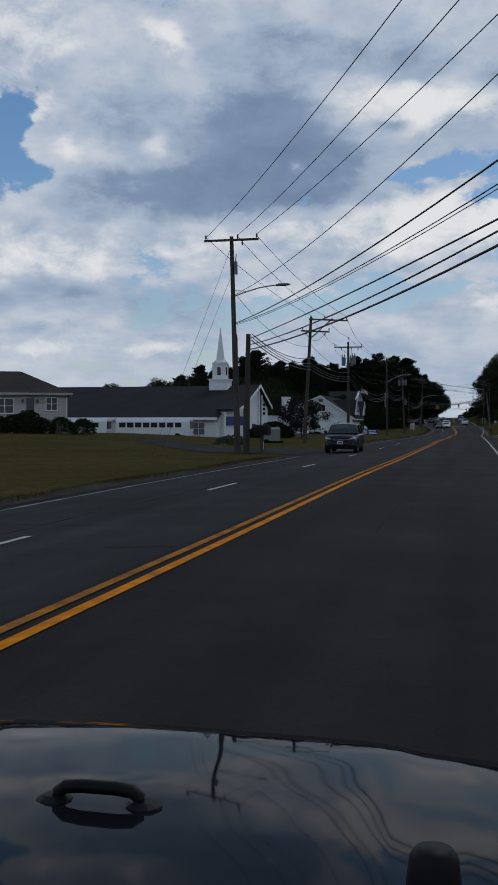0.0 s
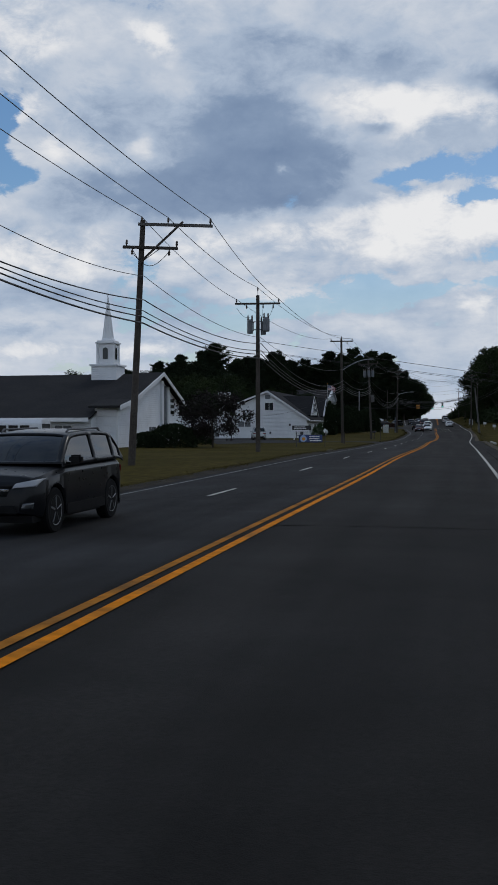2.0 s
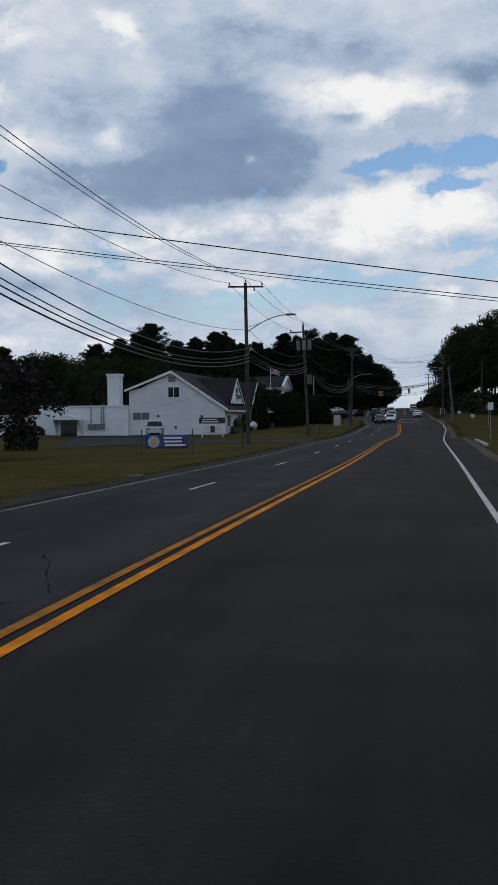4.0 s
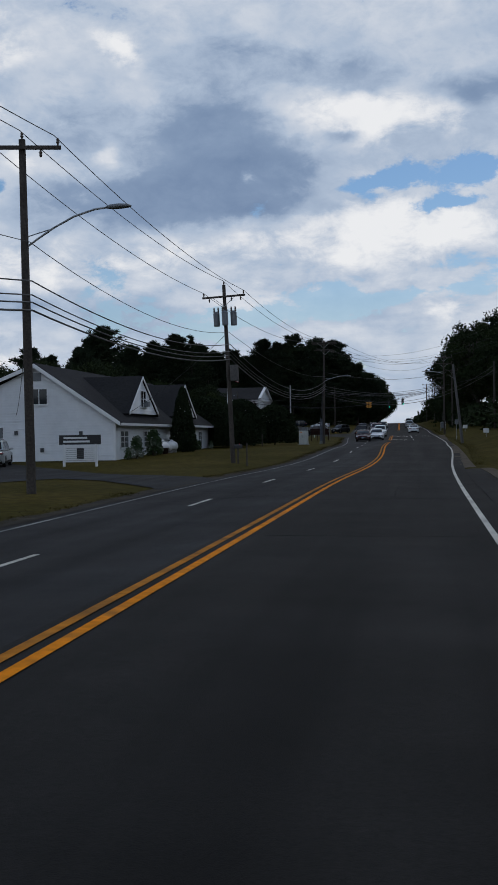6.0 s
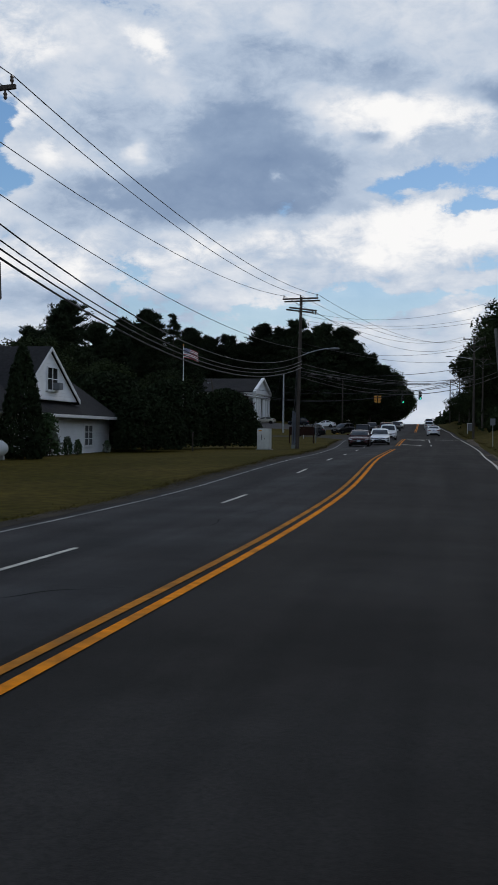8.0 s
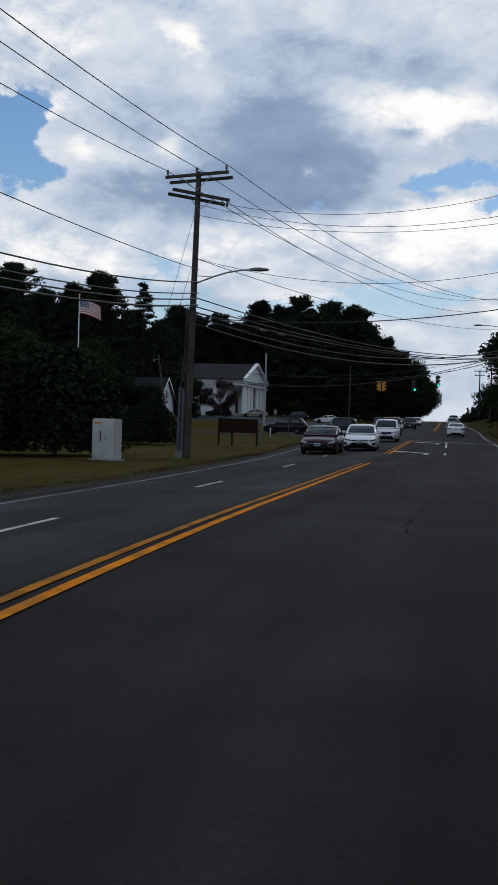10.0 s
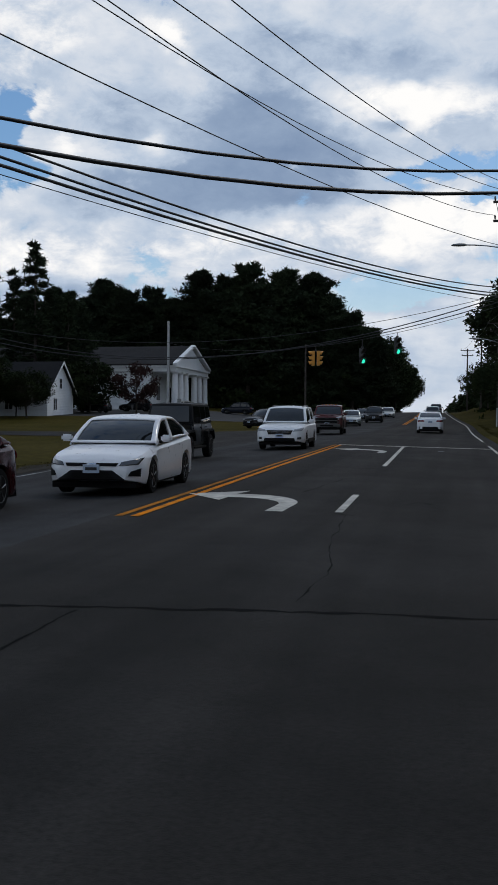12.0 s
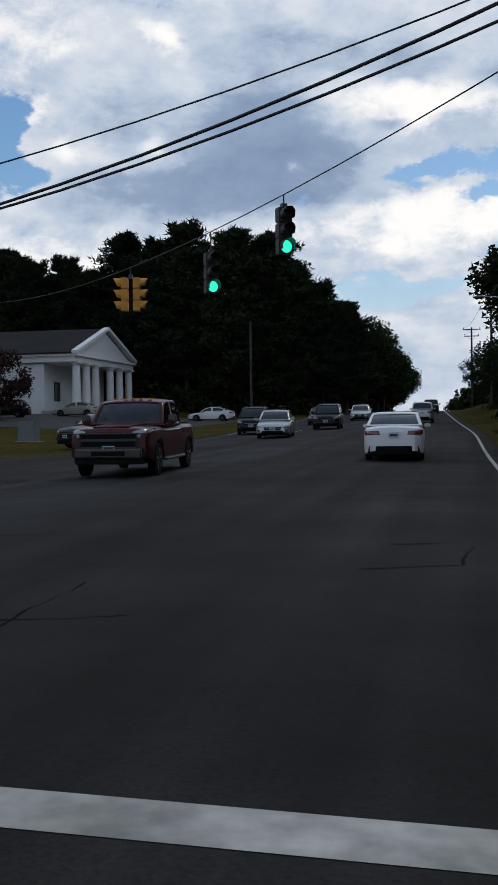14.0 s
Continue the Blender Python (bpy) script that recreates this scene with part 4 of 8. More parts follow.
def funeral_home():
    ob = thing("white_house", pose(-22.5, 197, 0), "long white clapboard building with grey roof and two dormers", "building")
    g, e, L = -0.15, 3.05, 32.6
    # main block: the ridge runs along the road
    w = Mesh().prism([(0, 0, g), (-11, 0, g), (-11, 0, 5.2), (-9.8, 0, 5.45), (-6.0, 0, 7.2), (0, 0, e)], (0, L, 0))
    wall = part("wall", w, "clapboard", ob)
    # lapped boards, each thicker at its lower edge
    pitch, lip = 0.20, 0.024
    for k in range(36):
        z0, z1 = g + 0.1 + k * pitch, g + 0.1 + (k + 1) * pitch - 0.012
        xs = []
        for z in (z0, z1):
            right = 0.0 if z <= e else -6.0 * (z - e) / (7.2 - e)
            left = -10.97 if z <= 5.2 else -9.8 + 3.8 * (z - 5.45) / 1.75 if z > 5.45 else -11 + 1.2 * (z - 5.2) / 0.25
            xs.append((left, max(right - 0.02, left + 0.02)))
        if z1 > 7.1:
            break
        (a0, b0), (a1, b1) = xs
        part("board", Mesh().add([(a0, 0.01, z0), (b0, 0.01, z0), (b0, -lip, z0), (a0, -lip, z0), (a1, 0.01, z1), (b1, 0.01, z1), (b1, -0.006, z1), (a1, -0.006, z1)],
                                 [(0, 1, 2, 3), (4, 7, 6, 5), (3, 2, 6, 7), (0, 4, 5, 1), (1, 5, 6, 2), (0, 3, 7, 4)]), "clapboard", wall)
    run = Mesh().add([(-0.01, 0, 0), (-0.01, L, 0), (lip, L, 0), (lip, 0, 0), (-0.01, 0, pitch - 0.012), (-0.01, L, pitch - 0.012), (0.006, L, pitch - 0.012), (0.006, 0, pitch - 0.012)],
                     [(0, 3, 2, 1), (4, 5, 6, 7), (3, 7, 6, 2), (0, 1, 5, 4), (1, 2, 6, 5), (0, 4, 7, 3)]).data("board")
    for k in range(14):
        part("board", run, "clapboard", wall, at=pose(0, 0, g + 0.1 + k * pitch))
    part("corner_board", Mesh().box(-0.14, 0.04, -0.04, 0.14, g, e - 0.2), "white_trim", wall)
    r = Mesh().prism([(0.55, -0.4, e - 0.25), (-6.0, -0.4, 7.25), (-11.4, -0.4, 5.2), (-11.4, -0.4, 5.38), (-6.0, -0.4, 7.48), (0.55, -0.4, e - 0.05)], (0, L + 0.8, 0))
    part("roof", r, "shingle", ob, "grey asphalt shingle roof")
    part("rake_board", Mesh().prism([(0.5, -0.46, e - 0.32), (-6.0, -0.46, 7.12), (-6.0, -0.46, 7.42), (0.5, -0.46, e - 0.02)], (0, 0.05, 0)), "white_trim", ob)
    part("rake_board", Mesh().prism([(-6.0, -0.46, 7.12), (-11.4, -0.46, 5.1), (-11.4, -0.46, 5.34), (-6.0, -0.46, 7.42)], (0, 0.05, 0)), "white_trim", ob)
    part("gutter", Mesh().box(0.5, 0.66, -0.4, L + 0.4, e - 0.28, e - 0.1), "white_trim", ob)
    # dormers, pushed in from the face
    for y0, y1, yp in ((3.9, 12.2, 7.6), (18.4, 26.7, 22.3)):
        b = 3.75
        wd = Mesh().prism([(-0.08, y0, b), (-0.08, y1, b), (-0.08, yp, 6.5)], (-5.4, 0, 0))
        dm = part("dormer", wd, "clapboard", ob)
        dr = Mesh()
        for a in (y0 - 0.25, y1 + 0.25):
            s = 1 if a > yp else -1
            dr.prism([(0.0, a, b - 0.15), (0.0, yp, 6.62), (0.0, yp, 6.8), (0.0, a + s * 0.12, b - 0.02)], (-5.9, 0, 0))
        part("dormer_roof", dr, "shingle", dm)
        for a in (y0 - 0.2, y1 + 0.2):
            part("dormer_trim", Mesh().prism([(0.02, a, b - 0.12), (0.02, yp, 6.56), (0.02, yp, 6.76), (0.02, a, b + 0.12)], (0.05, 0, 0)), "white_trim", dm)
        window(dm, facing(-0.06, yp + 0.3, 4.95, EAST), 1.5, 1.25, 2, 2, ac=True)
    for y, ww, ac in ((2.2, 2.0, False), (8.6, 1.9, False), (21.9, 1.7, True), (28.5, 1.4, False)):
        window(ob, facing(0.02, y, 1.75, EAST), ww, 1.2, 2, 3, glass="curtain", ac=ac)
    part("entry", Mesh().box(-0.02, 0.05, 10.9, 12.3, g, 2.2), "pale_blue", ob, "pale entry door")
    part("entry_step", Mesh().box(0.0, 1.4, 10.4, 12.8, g - 0.2, 0.25), "concrete", ob)
    # gable end
    window(ob, facing(-5.8, -0.02, 5.0, SOUTH), 1.25, 1.1, 2, 1)
    part("vent", Mesh().box(-6.4, -5.6, -0.06, 0.02, 6.15, 6.75), "can_grey", ob)
    window(ob, facing(-9.6, -0.02, 2.35, SOUTH), 1.9, 0.8, 2, 1, glass="curtain")
    for x, zz in ((-2.6, 2.1), (-7.6, 2.2), (-5.6, 0.9), (-12.6, 2.0)):
        part("wall_lamp", Mesh().box(x - 0.12, x + 0.12, -0.14, 0, zz, zz + 0.3), "dark_steel", ob)
    # flat annex
    part("annex", Mesh().box(-21.5, -10.98, -0.6, 16, g - 0.4, 3.45).box(-27.2, -21.48, -0.6, 13, g - 0.6, 2.5), "clapboard", ob)
    part("parapet_cap", Mesh().box(-21.6, -10.9, -0.72, -0.5, 3.45, 3.6).box(-27.3, -21.6, -0.72, -0.5, 2.5, 2.62), "white_trim", ob)
    part("chimney", Mesh().box(-13.6, -12.2, 0.2, 1.6, 3.4, 7.15).box(-13.7, -12.1, 0.1, 1.7, 6.9, 7.2), "white_trim", ob, "white painted square chimney")
    # doorway with its small gabled canopy
    part("doorway", Mesh().box(-18.9, -17.0, -0.66, -0.55, g - 0.4, 1.9), "glass_dark", ob)
    arch = [(-19.6 + 3.4 * i / 8, -0.6, 2.0 + 0.55 * math.sin(math.pi * i / 8)) for i in range(9)]
    part("canopy", Mesh().prism(arch, (0, -1.5, 0)), "white_trim", ob)
    for x in (-19.4, -16.4):
        part("canopy_bracket", Mesh().prism([(x, -0.6, 0.2), (x, -0.6, 2.0), (x, -1.9, 2.0)], (0.1, 0, 0)), "white_trim", ob)
    for x, zz, a, b in ((-15.2, 0.9, 0.45, 0.6), (-14.2, 0.95, 0.5, 0.55)):
        part("meter_box", Mesh().box(x - a, x + a, -0.85, -0.6, zz, zz + b), "can_grey", ob, bevel=0.02)
    for x in (-15.3, -14.1, -13.8):
        part("conduit", Mesh().tube([(x, -0.68, 1.3), (x, -0.68, 3.9)], 0.05, 6), "can_grey", ob)
    part("roof_mast", Mesh().tube([(-20.9, 0.2, 3.4), (-20.9, 0.2, 4.2)], 0.06, 6).box(-21.6, -20.2, 0.1, 0.3, 3.55, 3.7), "can_grey", ob)


funeral_home()


def bank():
    """A columned hall: the ridge runs back from the road."""
    ob = thing("columned_hall", pose(-44, 394.4, 5.0), "white hall with six columns under a pediment", "building")
    W = 20.2
    part("wall", Mesh().box(-34, -3.6, 0.4, W - 0.4, -0.6, 5.6), "clapboard", ob)
    part("porch_floor", Mesh().box(-3.8, 0.7, 0.0, W, -0.9, 0.08), "concrete", ob)
    ent = Mesh().box(-34.2, 0.35, 0.0, W, 5.5, 6.15).box(-34.5, 0.65, -0.3, W + 0.3, 6.15, 6.4)
    part("entablature", ent, "white_trim", ob)
    part("pediment", Mesh().prism([(0.2, 0.4, 6.4), (0.2, W - 0.4, 6.4), (0.2, W / 2, 9.55)], (-0.3, 0, 0)), "siding", ob)
    for s in (0, 1):
        a = -0.45 if s == 0 else W + 0.45
        part("raking_cornice", Mesh().prism([(0.75, a, 6.4), (0.75, W / 2, 9.85), (0.75, W / 2, 10.2), (0.75, a, 6.75)], (-0.7, 0, 0)), "white_trim", ob)
        part("roof_slope", Mesh().prism([(0.1, a, 6.42), (0.1, W / 2, 9.9), (0.1, W / 2, 10.05), (0.1, a, 6.57)], (-34.6, 0, 0)), "shingle", ob, "dark shingle roof")
    for y in (1.0, 4.1, 7.1, 12.2, 15.6, 19.2):
        c = Mesh().lathe([(0.62, 0.08), (0.62, 0.25), (0.50, 0.3), (0.48, 2.4), (0.42, 5.05), (0.5, 5.15), (0.58, 5.3)], (0, y, 0), 18)
        c.box(-0.62, 0.62, y - 0.62, y + 0.62, 5.3, 5.5)
        part("column", c, "white_trim", ob, smooth=False)
    for y in (4.0, 10.1, 16.0):
        part("door" if y == 10.1 else "porch_window", Mesh().box(-3.62, -3.5, y - 0.8, y + 0.8, 0.1 if y == 10.1 else 1.2, 3.4), "glass_dark", ob)
    for x in (-8.0, -14.5, -21.0, -28.0):
        window(ob, facing(x, 0.38, 2.6, SOUTH), 1.1, 1.9, 2, 3)
    part("soffit", Mesh().box(-3.7, 0.2, 0.3, W - 0.3, 5.4, 5.52), "white_trim", ob)


bank()


def small_gable_house():
    ob = thing("small_house", pose(-50, 360.5, 3.0), "small white gabled house with a dark roof", "house")
    part("wall", Mesh().prism([(0, 0, -0.4), (0, 8.4, -0.4), (0, 8.4, 3.4), (0, 4.2, 7.0), (0, 0, 3.4)], (-18, 0, 0)), "clapboard", ob)
    gable_roof(ob, [(-0.45, 3.05), (4.2, 7.0), (8.85, 3.05)], -18.4, 0.4, 0.18, "shingle")
    for s in (0, 1):
        a = -0.45 if s == 0 else 8.85
        part("rake_board", Mesh().prism([(0.42, a, 2.95), (0.42, 4.2, 6.9), (0.42, 4.2, 7.2), (0.42, a, 3.25)], (0.06, 0, 0)), "white_trim", ob)
    window(ob, facing(0.02, 4.2, 4.4, EAST), 0.7, 1.2, 1, 2)
    window(ob, facing(0.02, 2.4, 1.8, EAST), 1.0, 1.4, 2, 2)
    for x in (-5, -10, -15):
        window(ob, facing(x, -0.02, 1.8, SOUTH), 1.0, 1.3, 2, 2)


small_gable_house()


def brown_house():
    """The low dark-roofed building behind the big hedge."""
    ob = thing("low_house", pose(-38, 292, 0.9), "low brown house with a dark roof behind trees", "house")
    part("wall", Mesh().prism([(0, 0, -0.4), (0, 11, -0.4), (0, 11, 3.2), (0, 5.5, 5.6), (0, 0, 3.2)], (-22, 0, 0)), "brown_clapboard", ob)
    gable_roof(ob, [(-0.6, 2.9), (5.5, 5.7), (11.6, 2.9)], -22.5, 0.5, 0.2, "brown_shingle")
    part("rake_board", Mesh().prism([(0.52, -0.6, 2.85), (0.52, 5.5, 5.6), (0.52, 5.5, 5.95), (0.52, -0.6, 3.15)], (0.06, 0, 0)), "brown_clapboard", ob)
    part("rake_board", Mesh().prism([(0.52, 11.6, 2.85), (0.52, 5.5, 5.6), (0.52, 5.5, 5.95), (0.52, 11.6, 3.15)], (0.06, 0, 0)), "brown_clapboard", ob)
    for y in (3, 8):
        window(ob, facing(0.02, y, 1.6, EAST), 1.2, 1.4, 2, 2)
    for x in (-4, -9, -14):
        window(ob, facing(x, -0.02, 1.6, SOUTH), 1.2, 1.4, 2, 2)


brown_house()

# ---- poles, wires and street lamps ----
def insulator(parent, x, y, z, up=True):
    s = 1 if up else -1
    part("insulator", Mesh().lathe([(0.02, 0), (0.035, 0.06 * s), (0.06, 0.10 * s), (0.04, 0.15 * s), (0.055, 0.19 * s), (0.02, 0.25 * s)], (x, y, z), 8), "porcelain", parent)


def transformer(parent, x, y, z, h=1.0, r=0.27):
    t = part("transformer", Mesh().lathe([(r * 0.9, 0), (r, 0.06), (r, h - 0.1), (r * 1.06, h - 0.08), (r * 0.8, h), (0.06, h + 0.06)], (x, y, z), 14), "can_grey", parent, "grey transformer can")
    b = Mesh()
    for a in (-0.13, 0.13):
        b.lathe([(0.05, 0), (0.07, 0.1), (0.04, 0.16), (0.06, 0.22), (0.03, 0.34)], (x + a, y, z + h - 0.02), 8)
    part("bushing", b, "porcelain", t)
    return t


def street_lamp_arm(parent, z, reach=3.0, rise=0.75, dirx=1, y=0.0):
    pts = [(0, y, z)] + [(dirx * reach * t, y, z + rise * math.sin(t * math.pi / 2)) for t in (0.15, 0.35, 0.6, 0.85, 1.0)]
    arm = part("lamp_arm", Mesh().tube(pts, 0.035, 8).tube([(0, y, z + 0.35), (dirx * reach * 0.33, y, z + rise * 0.5)], 0.018, 6), "steel", parent)
    x, zz = dirx * reach, z + rise
    head = Mesh()
    rings = [(-0.05, 0.05, 0.05), (0.1, 0.11, 0.09), (0.4, 0.17, 0.1), (0.68, 0.12, 0.07), (0.78, 0.03, 0.02)]
    rows = []
    for a, w, h in rings:
        rows.append([(x + dirx * a, y + w * math.cos(2 * math.pi * k / 10), zz + h * math.sin(2 * math.pi * k / 10) * (1.0 if k <= 5 else 0.7)) for k in range(11)])
    part("lamp_head", head.grid(rows), "can_grey", arm, "grey cobra-head lamp", smooth=True)


def pole(x, y, z0, z1, lean=(0.0, 0.0), r=0.16, label="weathered brown wooden utility pole"):
    """A tapered wooden pole; its parts are given in its own frame, with z up from the foot."""
    ob = thing("utility_pole", Matrix.Translation((x, y, z0)) @ Euler((radians(lean[1]), radians(lean[0]), 0)).to_matrix().to_4x4(), label, "utility pole", "utility poles")
    h = z1 - z0
    part("shaft", Mesh().tube([(0, 0, -0.6), (0, 0, h * 0.5), (0, 0, h)], [r, r * 0.86, r * 0.68], 12), "pole_wood", ob, smooth=False)
    ob["h"] = h
    return ob


def crossarm(ob, z, a, b, turn=0.0, pins=(), hang=(), brace=True, side=-0.17):
    """A timber arm from a to b along x at height z, turned by some degrees."""
    m = pose(0, 0, z, 0, 0, turn)
    arm = part("crossarm", Mesh().box(a, b, side - 0.05, side + 0.05, -0.06, 0.06), "pole_wood", ob, at=m, bevel=0.008)
    for p in pins:
        insulator(arm, p, side, 0.06)
    for p in hang:
        insulator(arm, p, side, -0.06, False)
    if brace:
        mm = Mesh()
        for p in (a * 0.5, b * 0.5):
            if abs(p) > 0.3:
                mm.tube([(p, side, -0.05), (0, side * 0.7, -0.62)], 0.016, 5)
        if mm.v:
            part("brace", mm, "steel", arm)
    return arm


def spot(ob, x, y, z):
    return ob.matrix_basis @ Vector((x, y, z))


def wire(a, b, sag, r=0.015, name="overhead_wire", label="thin dark overhead power wire", category="wire", n=22):
    a, b = Vector(a), Vector(b)
    pts = [a.lerp(b, i / n) - Vector((0, 0, 4 * sag * (i / n) * (1 - i / n))) for i in range(n + 1)]
    ob = part(name, Mesh().tube(pts, r, 5), "cable", fix=False, smooth=True)
    return tagged(ob, label, category, "overhead wires")


def cable(a, b, sag, r=0.03):
    return wire(a, b, sag, r, "overhead_cable", "thick black overhead communication cable", "cable")


gz = ground_z
Pm = pole(10.9, -3, gz(10.9, -3), 12.6)
crossarm(Pm, 11.7, -1.45, 1.45, pins=(-1.35, -0.3, 1.35))
P0 = pole(-12.75, 56.1, gz(-12.75, 56.1), 12.0, lean=(-1.6, 0))
h0 = P0["h"]
crossarm(P0, h0 - 0.22, -1.5, 1.5, 8, pins=(-1.4, 0.35, 1.4), hang=(0.6,), brace=False)
part("cutout", Mesh().box(0.14, 0.3, -0.2, 0.0, h0 - 2.1, h0 - 1.4).tube([(0.2, -0.1, h0 - 1.4), (0.28, -0.15, h0 - 1.0)], 0.03, 6), "can_grey", P0, bevel=0.02)
street_lamp_arm(P0, h0 - 3.3, 2.45, 0.5)
part("conduit", Mesh().tube([(0.17, 0, 0), (0.15, 0, 6.5)], 0.035, 6), "dark_steel", P0)
P0b = pole(-12.55, 57.5, gz(-12.55, 57.5), 6.75, lean=(1.0, 0), r=0.19, label="short dark wooden stub pole beside the taller one")
PA = pole(-13.35, 83.1, gz(-13.35, 83.1), 10.35, lean=(3.0, 0))
hA = PA["h"]
crossarm(PA, hA - 0.2, -0.15, 2.95, 4, pins=(0.0, 1.1, 2.85), brace=False)
part("long_brace", Mesh().box(-0.04, 0.04, -0.26, -0.2, 0, 2.4), "pole_wood", PA, at=pose(0.05, 0, hA - 1.75, 0, 46, 0))
crossarm(PA, hA - 1.15, -0.75, 1.55, 4, pins=(-0.6, 1.5), hang=(-0.35, 1.2))
loop = [(-0.35 + 1.55 * t, -0.17, hA - 1.35 - 0.55 * math.sin(math.pi * t)) for t in [i / 10 for i in range(11)]]
part("jumper", Mesh().tube(loop, 0.014, 5), "cable", PA)
PB = pole(-12.7, 107.4, gz(-12.7, 107.4), 10.25)
hB = PB["h"]
part("pole_pin", Mesh().tube([(0, 0, hB), (0, 0, hB + 0.3)], 0.02, 6), "steel", PB)
insulator(PB, 0, 0, hB + 0.25)
crossarm(PB, hB - 0.55, -1.45, 1.45, 6, pins=(-1.35, 1.35), hang=(-0.7, 0.35, 1.0), brace=False)
for tx, ty, tz, th, tr in ((-0.50, -0.05, -2.45, 0.86, 0.19), (0.30, 0.30, -2.5, 0.82, 0.18), (0.56, -0.12, -2.33, 0.86, 0.225)):
    transformer(PB, tx, ty, hB + tz, th, tr)
mount = Mesh()
for mz in (-1.75, -2.25):
    mount.tube([(-0.32, -0.05, hB + mz), (-0.2, -0.1, hB + mz + 0.05), (0.2, -0.1, hB + mz + 0.05), (0.36, -0.1, hB + mz)], 0.03, 6)
mount.tube([(-0.26, -0.08, hB - 1.72), (-0.26, -0.08, hB - 2.27)], 0.025, 6)
part("mounting_bracket", mount, "dark_steel", PB)
for jx, tx in ((-1.35, -0.5), (0.35, 0.3), (1.0, 0.56)):
    jump = [(jx + (tx - jx) * q, -0.1, hB - 0.8 - 0.62 * q - 0.22 * math.sin(math.pi * q)) for q in (0, 0.2, 0.4, 0.6, 0.8, 1.0)]
    part("jumper", Mesh().tube(jump, 0.012, 5), "cable", PB)
PC = pole(-12.6, 155.5, gz(-12.6, 155.5), 11.5, lean=(-0.6, 0))
hC = PC["h"]
insulator(PC, 0, 0, hC)
crossarm(PC, hC - 0.3, -1.25, 1.25, 15, pins=(-1.15, 1.15), hang=(0.6,), brace=False)
street_lamp_arm(PC, hC - 3.5, 2.8, 1.15)
PD = pole(-12.2, 188.6, gz(-12.2, 188.6), 11.45, lean=(-2.2, 0))
hD = PD["h"]
insulator(PD, 0, 0, hD)
crossarm(PD, hD - 0.75, -1.4, 1.4, -4, pins=(-1.3, 1.3), hang=(-0.95, 0.5, 1.1))
for tx in (-0.55, 0.05, 0.55):
    transformer(PD, tx, -0.45 if tx == 0.05 else -0.12, hD - 2.6, 0.88, 0.2)
part("control_box", Mesh().box(0.16, 0.62, -0.3, 0.25, hD - 6.1, hD - 5.1), "can_grey", PD, "grey control box", bevel=0.02)
PE = pole(-11.9, 243.5, gz(-11.9, 243.5), 12.6, lean=(1.0, 0))
hE = PE["h"]
crossarm(PE, hE - 0.15, -1.5, 1.5, -16, pins=(-1.4, 0.0, 1.4))
crossarm(PE, hE - 0.3, -1.5, 1.5, -16, brace=False, side=0.17)
crossarm(PE, hE - 0.95, -1.3, 1.45, 48, hang=(1.1, 1.35))
crossarm(PE, hE - 1.08, -1.3, 1.45, 48, brace=False, side=0.17)
street_lamp_arm(PE, hE - 4.6, 2.35, 0.62)
for rx, rh in ((-0.36, 2.9), (-0.20, 2.8)):
    part("riser_guard", Mesh().prism([(rx - 0.07, -0.02, 0), (rx - 0.07, -0.13, 0), (rx - 0.03, -0.18, 0), (rx + 0.03, -0.18, 0), (rx + 0.07, -0.13, 0), (rx + 0.07, -0.02, 0)], (0, 0, rh)), "riser_grey", PE, "grey cable riser guard", bevel=0.01)
    part("riser_foot", Mesh().box(rx - 0.09, rx + 0.07, -0.22, 0.0, -0.1, 0.28), "vault_paint", PE, "pale riser foot", bevel=0.01)
    part("riser_cable", Mesh().tube([(rx, -0.08, rh), (rx * 0.7, -0.12, rh + 0.8), (rx * 0.5, -0.14, 6.2)], 0.03, 6), "cable", PE)
R = pole(2.6, 299, gz(2.6, 299), 14.6, label="tall weathered wooden utility pole on the grass bank")
hR = R["h"]
crossarm(R, hR - 0.3, -1.4, 1.4, pins=(-1.3, 0.3, 1.3))
crossarm(R, hR - 1.3, -1.4, 1.4, pins=(-1.3, 1.3))
street_lamp_arm(R, hR - 2.9, 2.8, 0.4, -1)
SL = pole(-28, 337.4, gz(-28, 337.4), 12.2, label="pale grey round signal pole", r=0.17)
SL.children[0].data.materials[0] = M["steel"]
PF = pole(-20.6, 437, gz(-20.6, 437), 17.7)
crossarm(PF, PF["h"] - 0.3, -1.4, 1.4, pins=(-1.3, 1.3))
PG = pole(-24, 396, gz(-24, 396), 14.5)
R0 = pole(6.3, 178, gz(6.3, 178), 8.6)
part("notice", Mesh().box(-0.3, 0.3, -0.2, -0.17, 3.2, 4.0), "white_trim", R0, "small white notice board")
R1 = pole(3.4, 232, gz(3.4, 232), 8.9, lean=(-6, 0), label="leaning grey wooden pole on the bank")
for p in (PA, PD, R1):
    p.children[0].data.materials[0] = M["grey_wood"]
far_poles = []
for x, y, hh in ((4.6, 330, 11.5), (3.2, 365, 11), (1.6, 398, 11), (-0.5, 430, 11)):
    p = pole(x, y, gz(x, y), gz(x, y) + hh)
    crossarm(p, hh - 0.3, -1.2, 1.2, pins=(-1.1, 1.1))
    crossarm(p, hh - 1.2, -1.0, 1.0, pins=(-0.9, 0.9))
    far_poles.append(p)
street_lamp_arm(far_poles[1], 8.5, 2.6, 0.5, -1)

